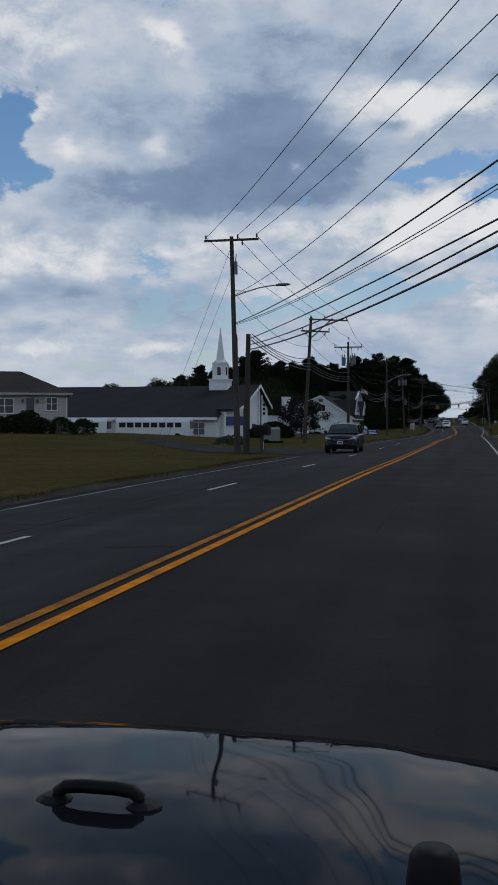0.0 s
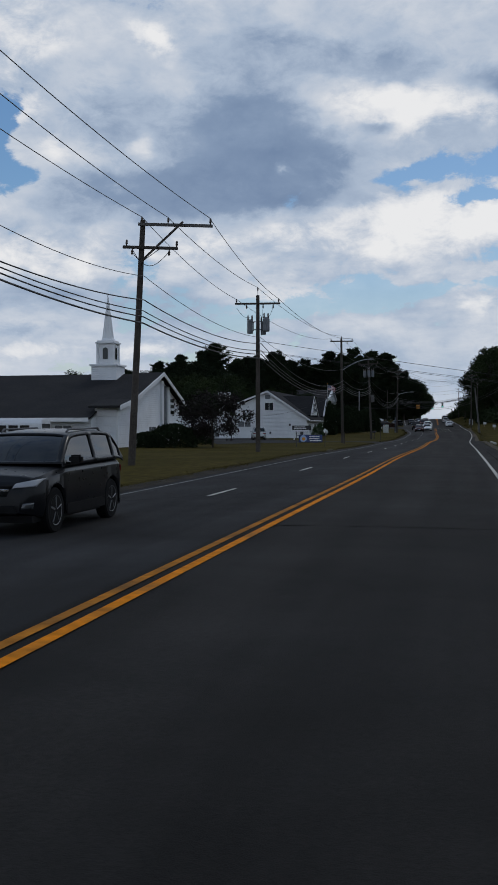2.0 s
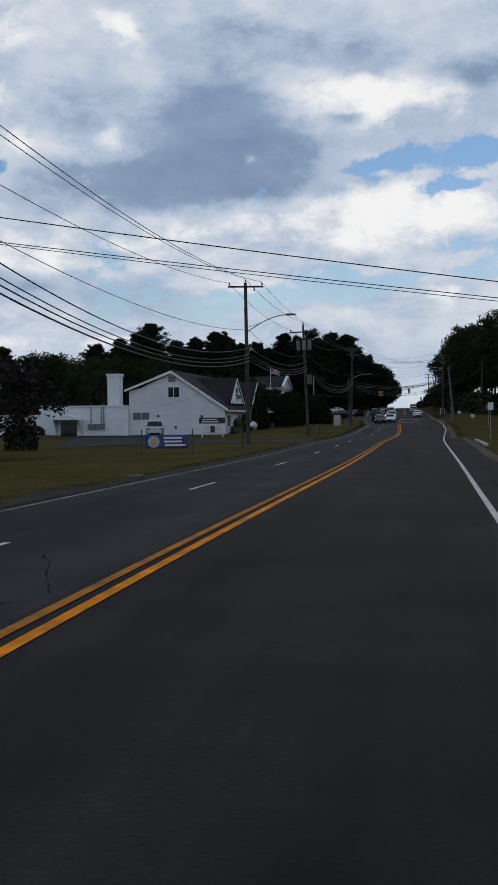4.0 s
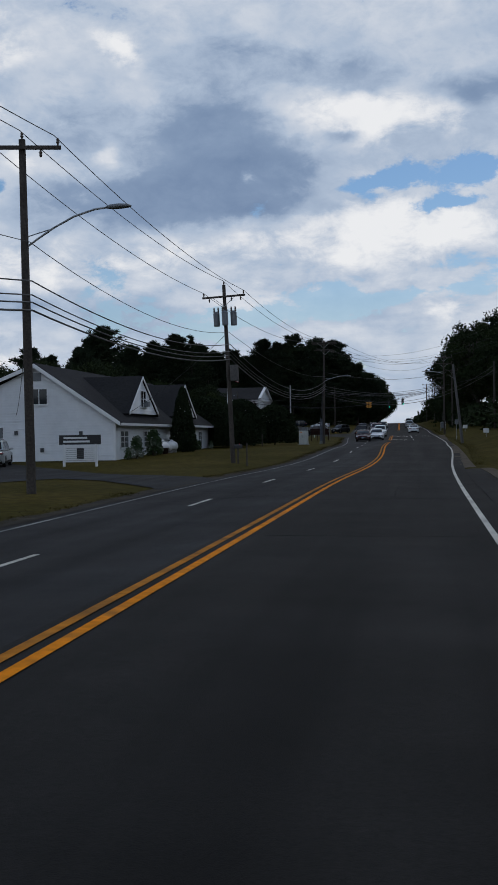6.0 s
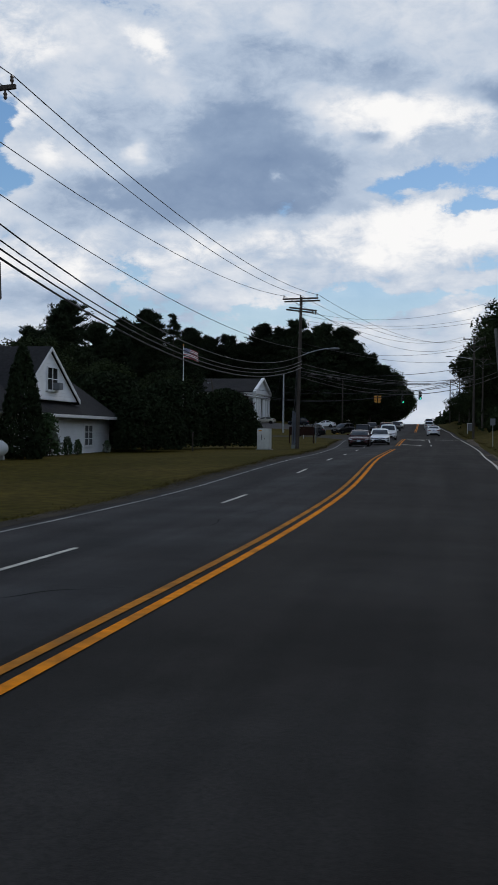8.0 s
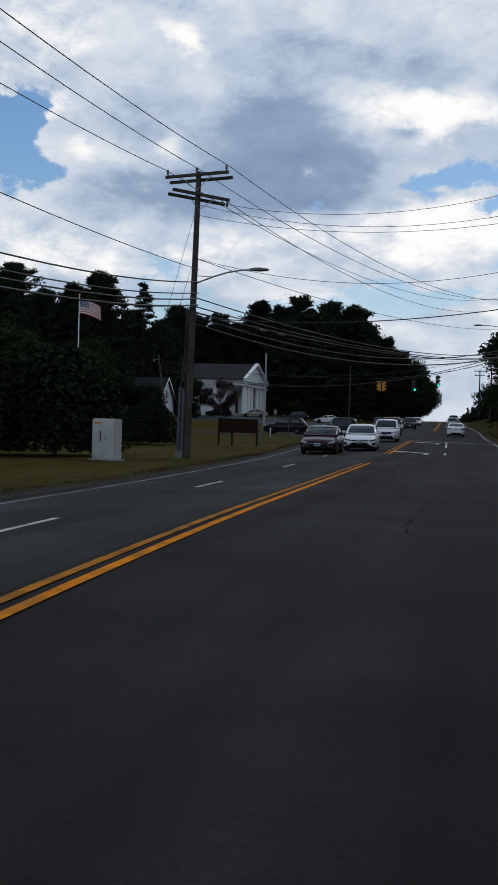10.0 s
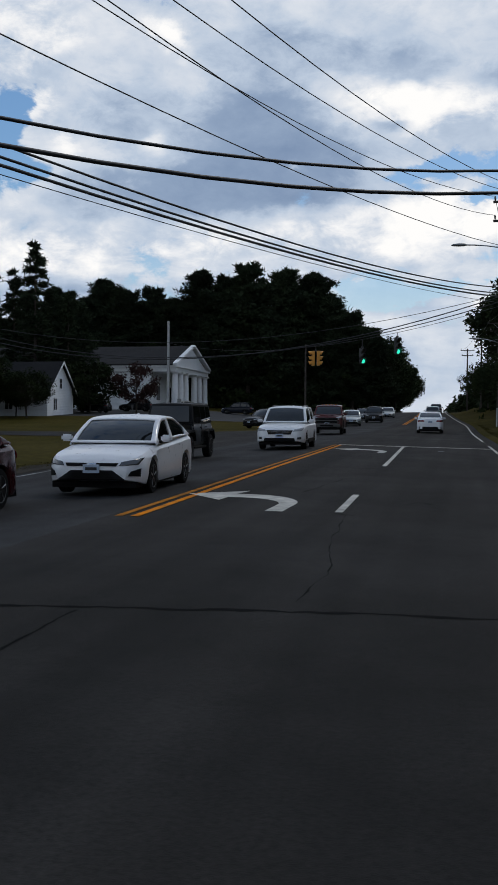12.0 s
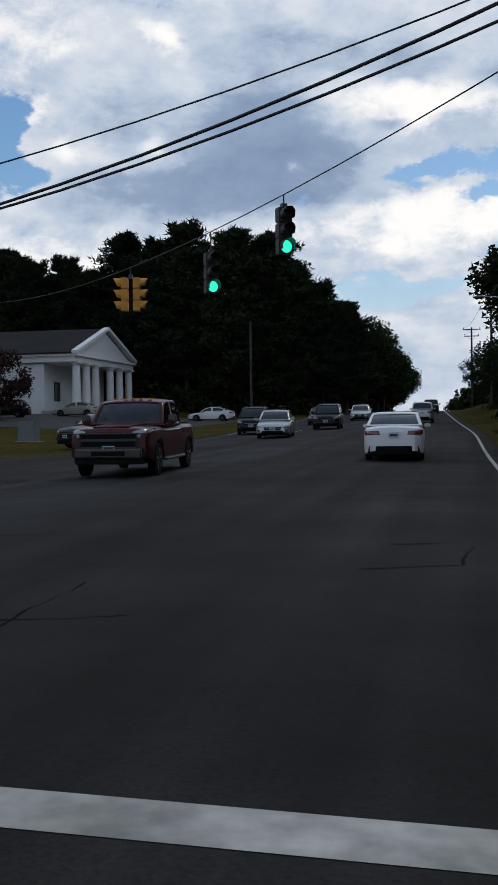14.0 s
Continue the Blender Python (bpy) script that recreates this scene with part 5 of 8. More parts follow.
# primary wires pole to pole
hM = Pm["h"]
for (pa, xa, za), (pb, xb, zb), sag in (
        ((Pm, -1.35, hM), (P0, -1.4, h0), 0.9), ((Pm, -0.3, hM), (P0, 0.35, h0), 0.95), ((Pm, 1.35, hM), (P0, 1.4, h0), 0.9),
        ((P0, -1.4, h0), (PA, 0.0, hA + 0.1), 0.35), ((P0, 0.35, h0), (PA, 1.1, hA + 0.1), 0.4), ((P0, 1.4, h0), (PA, 2.85, hA + 0.1), 0.4),
        ((PA, 0.0, hA + 0.1), (PB, -1.35, hB - 0.25), 0.35), ((PA, 1.1, hA + 0.1), (PB, 0, hB + 0.5), 0.3), ((PA, 2.85, hA + 0.1), (PB, 1.35, hB - 0.25), 0.35),
        ((PB, -1.35, hB - 0.25), (PC, -1.15, hC), 0.8), ((PB, 0, hB + 0.5), (PC, 0, hC + 0.25), 0.7), ((PB, 1.35, hB - 0.25), (PC, 1.15, hC), 0.8),
        ((PC, -1.15, hC), (PD, -1.3, hD - 0.45), 0.5), ((PC, 0, hC + 0.25), (PD, 0, hD + 0.25), 0.5), ((PC, 1.15, hC), (PD, 1.3, hD - 0.45), 0.5),
        ((PD, -1.3, hD - 0.45), (PE, -1.4, hE + 0.1), 1.0), ((PD, 0, hD + 0.25), (PE, 0.0, hE + 0.1), 1.0), ((PD, 1.3, hD - 0.45), (PE, 1.4, hE + 0.1), 1.0),
        ((PE, -1.4, hE + 0.1), (R, -1.3, hR), 2.0), ((PE, 0.0, hE + 0.1), (R, 0.3, hR), 1.9), ((PE, 1.4, hE + 0.1), (R, 1.3, hR), 2.0),
        ((PE, 1.2, hE - 1.2), (R, -1.3, hR - 1.0), 1.8), ((R, -1.3, hR), (far_poles[0], -1.1, 11.4), 0.5), ((R, 1.3, hR), (far_poles[0], 1.1, 11.4), 0.5)):
    ya, yb = (-0.17 - (0.28 * x if p is PE and z > hE else 0.0) for p, x, z in ((pa, xa, za), (pb, xb, zb)))
    wire(spot(pa, xa, ya, za), spot(pb, xb, yb, zb), sag)
for a, b in zip(far_poles, far_poles[1:]):
    for x in (-1.1, 1.1):
        wire(spot(a, x, -0.17, 11.0), spot(b, x, -0.17, 11.0), 0.6)
# neutral
chain = [(P0, h0 - 3.2), (PA, hA - 2.3), (PB, hB - 2.7), (PC, hC - 3.3), (PD, hD - 3.0), (PE, hE - 4.0)]
for (a, za), (b, zb) in zip(chain, chain[1:]):
    wire(spot(a, 0.17, 0, za), spot(b, 0.17, 0, zb), 0.9 if a is not PA else 0.5, 0.014)
# communication cables on the lower part of the poles
low = [(P0b, 6.3), (PA, 5.9), (PB, 6.0), (PC, 5.9), (PD, 6.6), (PE, 6.3)]
for k, (dz, r) in enumerate(((0.0, 0.034), (0.26, 0.026), (0.5, 0.022), (0.95, 0.024))):
    for (a, za), (b, zb) in zip(low, low[1:]):
        if k == 3 and a is P0b:
            za = 6.3
        d = (b.matrix_basis.translation - a.matrix_basis.translation).length
        top = 6.65
        za2 = za + dz if a is not P0b else min(za + dz * 0.7, top)
        zb2 = zb + dz if b is not P0b else min(zb + dz * 0.7, top)
        cable(spot(a, 0.2, 0, za2), spot(b, 0.2, 0, zb2), 0.0006 * d * d + 0.12 * k / 3, r)
def level(p, x, z):
    """The point beside a pole at a height of the world."""
    b = p.matrix_basis.translation
    q = spot(p, x, 0, z - b.z)
    return Vector((q.x, q.y, z))


for b, za, zb, sag, r in ((P0, 8.80, 11.9, 1.5, 0.014), (P0, 7.24, 9.0, 1.0, 0.024), (P0, 7.2, 8.13, 1.0, 0.015), (P0, 7.14, 8.0, 1.0, 0.012), (P0b, 6.5, 6.6, 0.35, 0.026), (P0b, 6.16, 7.55, 1.0, 0.026), (P0b, 5.89, 7.19, 1.0, 0.034)):
    cable(level(b, 0.1, za), level(Pm, 0, zb), sag, r)
for za, zb, sag, r in ((6.84, 9.21, 0.84, 0.034), (7.08, 9.40, 0.95, 0.028), (7.44, 9.74, 1.12, 0.026), (6.54, 8.85, 0.64, 0.010), (9.03, 11.77, 0.92, 0.015)):
    cable(level(PE, 0.1, za), level(R, 0, zb), sag, r)
# cables that leave the lamp pole across the road
RX = pole(9.0, 270.9, gz(9.0, 270.9), 11.6)
cable(level(PE, 0.1, 6.69), level(RX, 0, 11.06), 2.73, 0.024)
cable(level(PE, 0.1, 6.38), level(RX, 0, 10.44), 2.60, 0.030)
# splice cases and slack loops on the bundle past the lamp pole
for t in (0.035, 0.10, 0.135):
    p = level(PE, 0.1, 6.84).lerp(level(R, 0, 9.21), t) - Vector((0, 0, 4 * 0.84 * t * (1 - t) + 0.12))
    q = p + Vector((0.24, 0.85, 0.0)).normalized() * 0.9
    sp = part("splice_case", Mesh().tube([p, p.lerp(q, 0.1), p.lerp(q, 0.9), q], [0.05, 0.11, 0.11, 0.05], 10), "rubber")
    tagged(sp, "black splice case hung on the cable", "cable splice", "cable splices")
c = level(PE, 0.1, 6.84).lerp(level(R, 0, 9.21), 0.15) - Vector((0, 0, 0.62))
lp = part("cable_loop", Mesh().tube([(c.x + 0.22 * 0.42 * math.cos(a), c.y + 0.42 * 0.9 * math.cos(a), c.z + 0.42 * math.sin(a)) for a in [2 * math.pi * i / 18 for i in range(19)]], 0.018, 6), "rubber")
tagged(lp, "coiled black slack cable loop", "cable loop")
# wires that cross the road
R2 = pole(13.2, 109, gz(13.2, 109), 4.2)
wire(level(PB, 0, 7.36), level(R2, 0, 3.5), 0.12, 0.014)
wire(level(PB, 0, 6.70), level(R2, 0, 3.3), 0.10, 0.011)
wire(level(PB, 0, 6.66), level(R2, 0, 3.3), 0.16, 0.009)
wire(spot(PD, 0, 0, hD - 3.1), (-24, 203, 3.4), 0.4, 0.016)
wire(spot(PC, 0, 0, 5.6), (-30, 196.6, 3.6), 0.7, 0.014)
E1 = pole(11.8, 243.9, gz(11.8, 243.9), 16.9)
for za, zb, sag, r in ((11.50, 16.46, 2.62, 0.010), (11.27, 14.74, 2.43, 0.010), (10.84, 13.64, 1.94, 0.010), (9.07, 12.97, 2.64, 0.011)):
    wire(level(PE, 0, za), level(E1, 0, zb), sag, r)
cable(level(PE, 0, 6.66), level(E1, 0, 9.93), 1.35, 0.02)
# guy wires
for p, zt, dx, dy in ((P0, h0 - 0.5, -3.5, -4.5), (P0, h0 - 2.0, -3.2, -4.0), (PE, hE - 1.3, -3.5, 2.5), (PE, hE - 3.4, -3.0, 2.2)):
    b = p.matrix_basis.translation
    wire(spot(p, 0, 0, zt), (b.x + dx, b.y + dy, gz(b.x + dx, b.y + dy)), 0.0, 0.008, "guy_wire", "thin steel guy wire beside the pole", "guy wire")

# ---- traffic signals on their span wire ----
a, b = spot(SL, 0, 0, 7.9), spot(R, 0, 0, 7.5)
SAG = 1.55
wire(a, b, SAG, 0.014, "span_wire", "thin span wire that carries the traffic signals", "span wire")
PL = pole(-32.8, 309.5, gz(-32.8, 309.5), 10.0, lean=(-9, 0), r=0.13, label="leaning dark wooden pole on the far lawn")
lamp = part("lamp_head", Mesh().lathe([(0.05, 0), (0.16, 0.05), (0.12, 0.14), (0.03, 0.2)], (-0.55, -0.1, 7.6), 10).tube([(0, 0, 7.7), (-0.5, -0.1, 7.8)], 0.02, 6), "can_grey", PL)
for za, zb, sag, r in ((9.45, 9.67, 2.0, 0.016), (8.5, 9.65, 2.5, 0.03), (8.9, 9.35, 2.5, 0.026)):
    cable(spot(PL, 0, 0, za - gz(-32.8, 309.5)), level(R, 0, zb), sag, r)


def span_at(x):
    t = (x - a.x) / (b.x - a.x)
    p = a.lerp(b, t)
    return Vector((p.x, p.y, p.z - 4 * SAG * t * (1 - t)))


def signal(x, z_mid, paint, lit, face, label, twin=False):
    """A three-lamp head hung from the span wire; face: the degrees its lamps look to, 0 being back down the road."""
    p = span_at(x)
    ob = thing("traffic_signal", Matrix.Translation((p.x, p.y, z_mid)) @ pose(0, 0, 0, 0, 0, face), label, "traffic signal", "traffic signals")
    part("hanger", Mesh().tube([(0, 0, 0.52), (0, 0, p.z - z_mid)], 0.02, 6).box(-0.06, 0.06, -0.06, 0.06, 0.5, 0.62), "dark_steel", ob)
    for dx, turn in (((-0.2, -90), (0.2, 90)) if twin else ((0, 0),)):
        h = Mesh()
        for k in (-1, 0, 1):
            h.box(-0.17, 0.17, -0.1, 0.12, k * 0.355 - 0.17, k * 0.355 + 0.17)
        hd = part("housing", h, paint, ob, bevel=0.02, at=pose(dx, 0, 0, 0, 0, turn))
        for k in (1, 0, -1):
            part("lens", Mesh().lathe([(0.145, 0.0), (0.13, -0.02), (0.05, -0.035)], (0, -0.1, k * 0.355), 16, "y"), "lamp_green" if (lit and k == -1) else "lens_dark", hd)
            rows = []
            for d in (0.0, -0.24):
                rows.append([(0.16 * math.cos(t), -0.1 + d * (0.6 + 0.4 * max(0, math.sin(t))), k * 0.355 + 0.16 * math.sin(t)) for t in [math.pi * (-0.15 + 1.3 * i / 12) for i in range(13)]])
            part("visor", Mesh().grid(rows), paint, hd, fix=False)


signal(-4.4, 7.42, "signal_black", True, 38, "black three-lamp traffic signal lit green")
signal(-6.9, 7.02, "signal_black", True, 38, "black three-lamp traffic signal lit green before dark trees")
signal(-10.7, 7.18, "signal_yellow", False, 12, "pair of yellow three-lamp traffic signals", True)

# ---- trees ----
def blades(out_v, out_f, c, n, spread, size, rnd, flat=0.6, up=0.3, thin=0.32):
    """A tuft of small leaf blades round c."""
    for _ in range(n):
        d = Vector((rnd.gauss(0, 1), rnd.gauss(0, 1), rnd.gauss(0, flat)))
        if d.length > 1.7:
            d *= rnd.uniform(0.75, 1.75) / d.length
        p = c + d * spread * 0.5
        a = Vector((rnd.gauss(0, 1), rnd.gauss(0, 1), rnd.gauss(up, 0.6))).normalized()
        b = a.cross(Vector((rnd.gauss(0, 1), rnd.gauss(0, 1), rnd.gauss(0, 1)))).normalized()
        s = size * rnd.uniform(0.6, 1.4)
        k = len(out_v)
        out_v += [tuple(p - a * s * 0.3 + b * s * thin), tuple(p + a * s * 0.7), tuple(p - a * s * 0.3 - b * s * thin * 1.4)]
        out_f.append((k, k + 1, k + 2))


def needles(out_v, out_f, c, n, spread, size, rnd, lean):
    """A feathery spray of pointed needle bunches that fan out from c."""
    for _ in range(n):
        d = (Vector((rnd.gauss(0, 1), rnd.gauss(0, 1), rnd.gauss(0.25, 0.6))) + lean * 0.8).normalized()
        p = c + Vector((rnd.gauss(0, 1), rnd.gauss(0, 1), rnd.gauss(0, 0.4))) * spread * 0.42
        b = d.cross(Vector((rnd.gauss(0, 1), rnd.gauss(0, 1), rnd.gauss(0, 1)))).normalized() * size * rnd.uniform(0.13, 0.26)
        k = len(out_v)
        out_v += [tuple(p - b), tuple(p + b), tuple(p + d * size * rnd.uniform(0.6, 1.5))]
        out_f.append((k, k + 1, k + 2))


def pine_tree(h, seed, bare=0.3, wide=0.2):
    rnd = random.Random(seed)
    ob = thing("pine_tree", pose(0, 0, -500), "tall dark evergreen pine with layered uneven boughs", "tree", "pines")
    t, cv, cf = Mesh(), [], []
    sway = [Vector((rnd.uniform(-1, 1) * 0.012 * h * i / 4, rnd.uniform(-1, 1) * 0.012 * h * i / 4, h * i / 4)) for i in range(5)]
    t.tube([Vector((0, 0, -0.8))] + sway[1:], [h * 0.017, h * 0.014, h * 0.011, h * 0.007, 0.03], 8)

    def axis(z):
        i = min(3, int(z / h * 4))
        return sway[i].lerp(sway[i + 1], z / h * 4 - i)
    # boughs reach out unevenly all round, in loose storeys with gaps between them, and rise towards the top
    lobes = [rnd.uniform(0.75, 1.2) for _ in range(9)]
    z, level_ = h * bare, 1.0
    while z < h * 0.985:
        f = max(0.0, (z / h - bare) / (1 - bare))
        if rnd.random() < 0.4:
            level_ = rnd.uniform(0.72, 1.18)
        reach = h * wide * (1 - f ** 2.4) ** 0.62 * (0.75 + 0.25 * min(1, f * 3)) * level_ + 0.2
        for _ in range(rnd.randint(5, 7)):
            ang = rnd.uniform(0, 2 * math.pi)
            l = reach * rnd.uniform(0.35, 1.15) * lobes[int(ang / (2 * math.pi) * 9) % 9]
            d = Vector((math.cos(ang), math.sin(ang), 0))
            s = axis(z + rnd.uniform(-0.3, 0.3) - 0.35 * l * f)
            e = s + d * l + Vector((0, 0, l * rnd.uniform(0.05, 0.35) + l * 0.25 * f))
            m = s.lerp(e, 0.5) - Vector((0, 0, l * 0.06))
            t.tube([s, m, e], [0.05 + l * 0.012, 0.04, 0.015], 4, cap=False)
            for q in (0.25, 0.45, 0.62, 0.76, 0.89, 1.0):
                c = s.lerp(e, q) + Vector((rnd.uniform(-0.4, 0.4), rnd.uniform(-0.4, 0.4), rnd.uniform(-0.15, 0.4)))
                needles(cv, cf, c, 28, 0.55 + l * 0.15, 0.66, rnd, d * 0.7 + Vector((0, 0, 0.45)))
        z += h * 0.023 * rnd.uniform(0.7, 1.4)
    for q in range(7):
        needles(cv, cf, axis(h * (0.93 + 0.011 * q)), 16, 0.5 - 0.06 * q, 0.5, rnd, Vector((0, 0, 1.0)))
    part("trunk", t, "bark", ob)
    cm = Mesh()
    cm.v, cm.f = cv, cf
    part("crown", cm, "pine_needles", ob, fix=False)
    return ob


def leafy_tree(h, w, seed, leaves="oak_leaves", n_clumps=84, per=150, size=0.42, bole=0.22, label="broad dark green deciduous tree", name="leafy_tree", group="broadleaf trees"):
    rnd = random.Random(seed)
    ob = thing(name, pose(0, 0, -500), label, "tree", group)
    t, cv, cf = Mesh(), [], []
    t.tube([(0, 0, -0.6), (0.02 * h, 0, h * bole), (0, 0.02 * h, h * 0.55), (0.01 * h, 0, h * 0.82)], [h * 0.022, h * 0.017, h * 0.010, h * 0.003], 8)
    for k in range(n_clumps):
        u, f = rnd.uniform(0, 2 * math.pi), rnd.uniform(-0.95, 1.0)
        rr = math.sqrt(1 - f * f) * rnd.uniform(0.55, 1.08)
        c = Vector((math.cos(u) * rr * w * 0.5, math.sin(u) * rr * w * 0.5, h * (bole + 0.08) + (h * (0.94 - bole)) * (0.5 + 0.5 * f) * rnd.uniform(0.9, 1.03)))
        s = Vector((0, 0, max(h * bole * 0.8, c.z * rnd.uniform(0.45, 0.75))))
        t.tube([s, s.lerp(c, 0.55) + Vector((0, 0, 0.03 * h)), c], [h * 0.006, h * 0.004, h * 0.0012], 4, cap=False)
        blades(cv, cf, c, per, w * rnd.uniform(0.12, 0.2), size, rnd, 0.75, 0.2)
    part("trunk", t, "bark", ob)
    cm = Mesh()
    cm.v, cm.f = cv, cf
    part("crown", cm, leaves, ob, fix=False)
    return ob


def shrub(w, d, h, seed, leaves="shrub_leaves", label="rounded dark green shrub", size=0.16, n=900, name="shrub", flat_top=False):
    rnd = random.Random(seed)
    ob = thing(name, pose(0, 0, -500), label, "shrub", "shrubs")
    t, cv, cf = Mesh(), [], []
    for k in range(5):
        t.tube([(rnd.uniform(-0.1, 0.1), rnd.uniform(-0.1, 0.1), -0.2), (rnd.uniform(-0.3, 0.3) * w, rnd.uniform(-0.3, 0.3) * d, h * 0.7)], [0.04, 0.012], 5)
    for _ in range(n):
        u, f, r = rnd.uniform(0, 2 * math.pi), rnd.uniform(0, 1), rnd.uniform(0.55, 1.0) ** 0.5
        lump = 1 + 0.16 * math.sin(3 * u + seed) + 0.1 * math.sin(7 * u + 2 * seed)
        prof = (1 - f ** (5 if flat_top else 2.4)) ** 0.5
        c = Vector((math.cos(u) * w / 2 * prof * r * lump, math.sin(u) * d / 2 * prof * r * lump, h * (0.06 + 0.92 * f)))
        blades(cv, cf, c, 2, 0.18, size, rnd, 0.8, 0.3)
    part("stem", t, "bark", ob)
    cm = Mesh()
    cm.v, cm.f = cv, cf
    part("foliage", cm, leaves, ob, fix=False)
    return ob


def cypress(h, w, seed):
    rnd = random.Random(seed)
    ob = thing("cypress", pose(0, 0, -500), "narrow dark conical evergreen by the white wall", "tree", "evergreens")
    cv, cf = [], []
    for _ in range(5200):
        f = rnd.uniform(0, 1) ** 1.3
        r = w / 2 * (1 - f) ** 0.62 * (0.35 + 0.65 * min(1, f * 8 + 0.6)) * rnd.uniform(0.7, 1.03)
        u = rnd.uniform(0, 2 * math.pi)
        blades(cv, cf, Vector((r * math.cos(u), r * math.sin(u), 0.1 + (h - 0.15) * f)), 1, 0.10, 0.2, rnd, 0.8, 1.6)
    part("trunk", Mesh().tube([(0, 0, -0.3), (0, 0, h * 0.8)], [0.12, 0.03], 6), "bark", ob)
    cm = Mesh()
    cm.v, cm.f = cv, cf
    part("foliage", cm, "shrub_leaves", ob, fix=False)
    return ob


placed = set()
def place(ob, x, y, turn=0.0, scale=1.0, dz=0.0, sz=1.0):
    m = Matrix.Translation((x, y, ground_z(x, y) + dz)) @ Euler((0, 0, radians(turn))).to_matrix().to_4x4()
    if ob.name not in placed:
        placed.add(ob.name)
        ob.matrix_basis = m @ Matrix.Diagonal((scale, scale, scale * sz, 1))
        return ob
    c = copy_thing(ob, m)
    c.scale = (scale, scale, scale * sz)
    return c


pines = [pine_tree(24, 11, 0.2, 0.23), pine_tree(22, 12, 0.12, 0.25), pine_tree(26, 13, 0.26, 0.22), pine_tree(21, 14, 0.1, 0.26)]
oaks = [leafy_tree(17, 13, 21), leafy_tree(15, 12, 22), leafy_tree(19, 12, 23), leafy_tree(14, 14, 24)]
rnd = random.Random(5)
# wood behind the columned hall and along the road to the crest
PINE_H = (24, 22, 26, 21)
for i, (x, top) in enumerate(((-73.2, 19.9), (-67.8, 25.2), (-64.4, 27.1), (-60.1, 26.1), (-55.8, 26.9), (-51.6, 24.9), (-46.7, 29.4), (-42.4, 28.0), (-37.9, 30.5), (-31.6, 29.4), (-26.8, 28.5), (-23.3, 24.2), (-19.8, 22.0), (-16.4, 19.0))):
    y = 421 + rnd.uniform(-1.0, 1.0)
    place(pines[i % 4], x, y, rnd.uniform(0, 360), (top - ground_z(x, y)) / PINE_H[i % 4])
for i in range(27):
    x, y = -112 + i * 3.3 + rnd.uniform(-1.5, 1.5), 427 + rnd.uniform(-3, 8)
    place(pines[i % 4], x, y, rnd.uniform(0, 360), rnd.uniform(0.70, 0.92))
for i in range(22):
    place(oaks[i % 4], -110 + i * 4.2 + rnd.uniform(-2, 2), 438 + rnd.uniform(-4, 10), rnd.uniform(0, 360), rnd.uniform(0.8, 1.05))
for i in range(16):
    place(oaks[(i + 1) % 4], -20.5 - rnd.uniform(0, 9) - 0.01 * i * i, 440 + i * 5.5, rnd.uniform(0, 360), rnd.uniform(0.72, 0.95))
for i in range(9):
    place(oaks[i % 4], -24 - rnd.uniform(0, 10), 424 + i * 3, rnd.uniform(0, 360), rnd.uniform(0.6, 0.85))
for i in range(12):
    place(oaks[(i + 2) % 4], -15.8 - rnd.uniform(0, 3.5) - 0.03 * i * i * 0.5, 452 + i * 6.5, rnd.uniform(0, 360), rnd.uniform(0.66, 0.86))
# low growth that closes the wood's edge
for i in range(30):
    place(oaks[i % 4], -112 + i * 3.2 + rnd.uniform(-1.5, 1.5), 421 + rnd.uniform(-2, 6), rnd.uniform(0, 360), rnd.uniform(0.42, 0.6))
for i in range(14):
    place(oaks[i % 4], -20.5 - rnd.uniform(0, 5), 424 + i * 6, rnd.uniform(0, 360), rnd.uniform(0.4, 0.55))
# tall pines about the small house
for x, y, k, s in ((-53.5, 343, 2, 0.82), (-60, 349, 0, 0.85), (-66, 352, 1, 0.9), (-75, 360, 2, 0.95), (-57, 384, 3, 0.8), (-82, 372, 0, 0.95), (-70, 330, 1, 0.8), (-78, 322, 3, 0.85), ):
    place(pines[k], x, y, rnd.uniform(0, 360), s)
def spruce_tree(h, seed):
    """A thin spire with drooping, gappy boughs."""
    r = random.Random(seed)
    ob = thing("spruce_tree", pose(0, 0, -500), "thin dark spire-shaped spruce with gappy drooping boughs", "tree", "spruces")
    t, cv, cf = Mesh(), [], []
    t.tube([(0, 0, -0.6), (0.1, 0, h * 0.5), (0, 0, h)], [h * 0.012, h * 0.008, 0.02], 8)
    z = h * 0.12
    while z < h * 0.98:
        f = z / h
        for _ in range(r.randint(3, 5)):
            a, l = r.uniform(0, 2 * math.pi), (h * 0.15 * (1 - f) ** 0.8 + 0.25) * r.uniform(0.6, 1.2)
            d = Vector((math.cos(a), math.sin(a), 0))
            s0 = Vector((0, 0, z + r.uniform(-0.3, 0.3)))
            e = s0 + d * l + Vector((0, 0, -l * r.uniform(0.05, 0.35)))
            t.tube([s0, s0.lerp(e, 0.5) + Vector((0, 0, 0.1 * l)), e], [0.04, 0.025, 0.01], 4, cap=False)
            for q in (0.4, 0.65, 0.85, 1.0):
                needles(cv, cf, s0.lerp(e, q), 15, 0.35 + l * 0.12, 0.6, r, d * 0.7 - Vector((0, 0, 0.2)))
        z += h * 0.036 * r.uniform(0.8, 1.4)
    part("trunk", t, "bark", ob)
    cm = Mesh()
    cm.v, cm.f = cv, cf
    part("crown", cm, "pine_needles", ob, fix=False)
    return ob


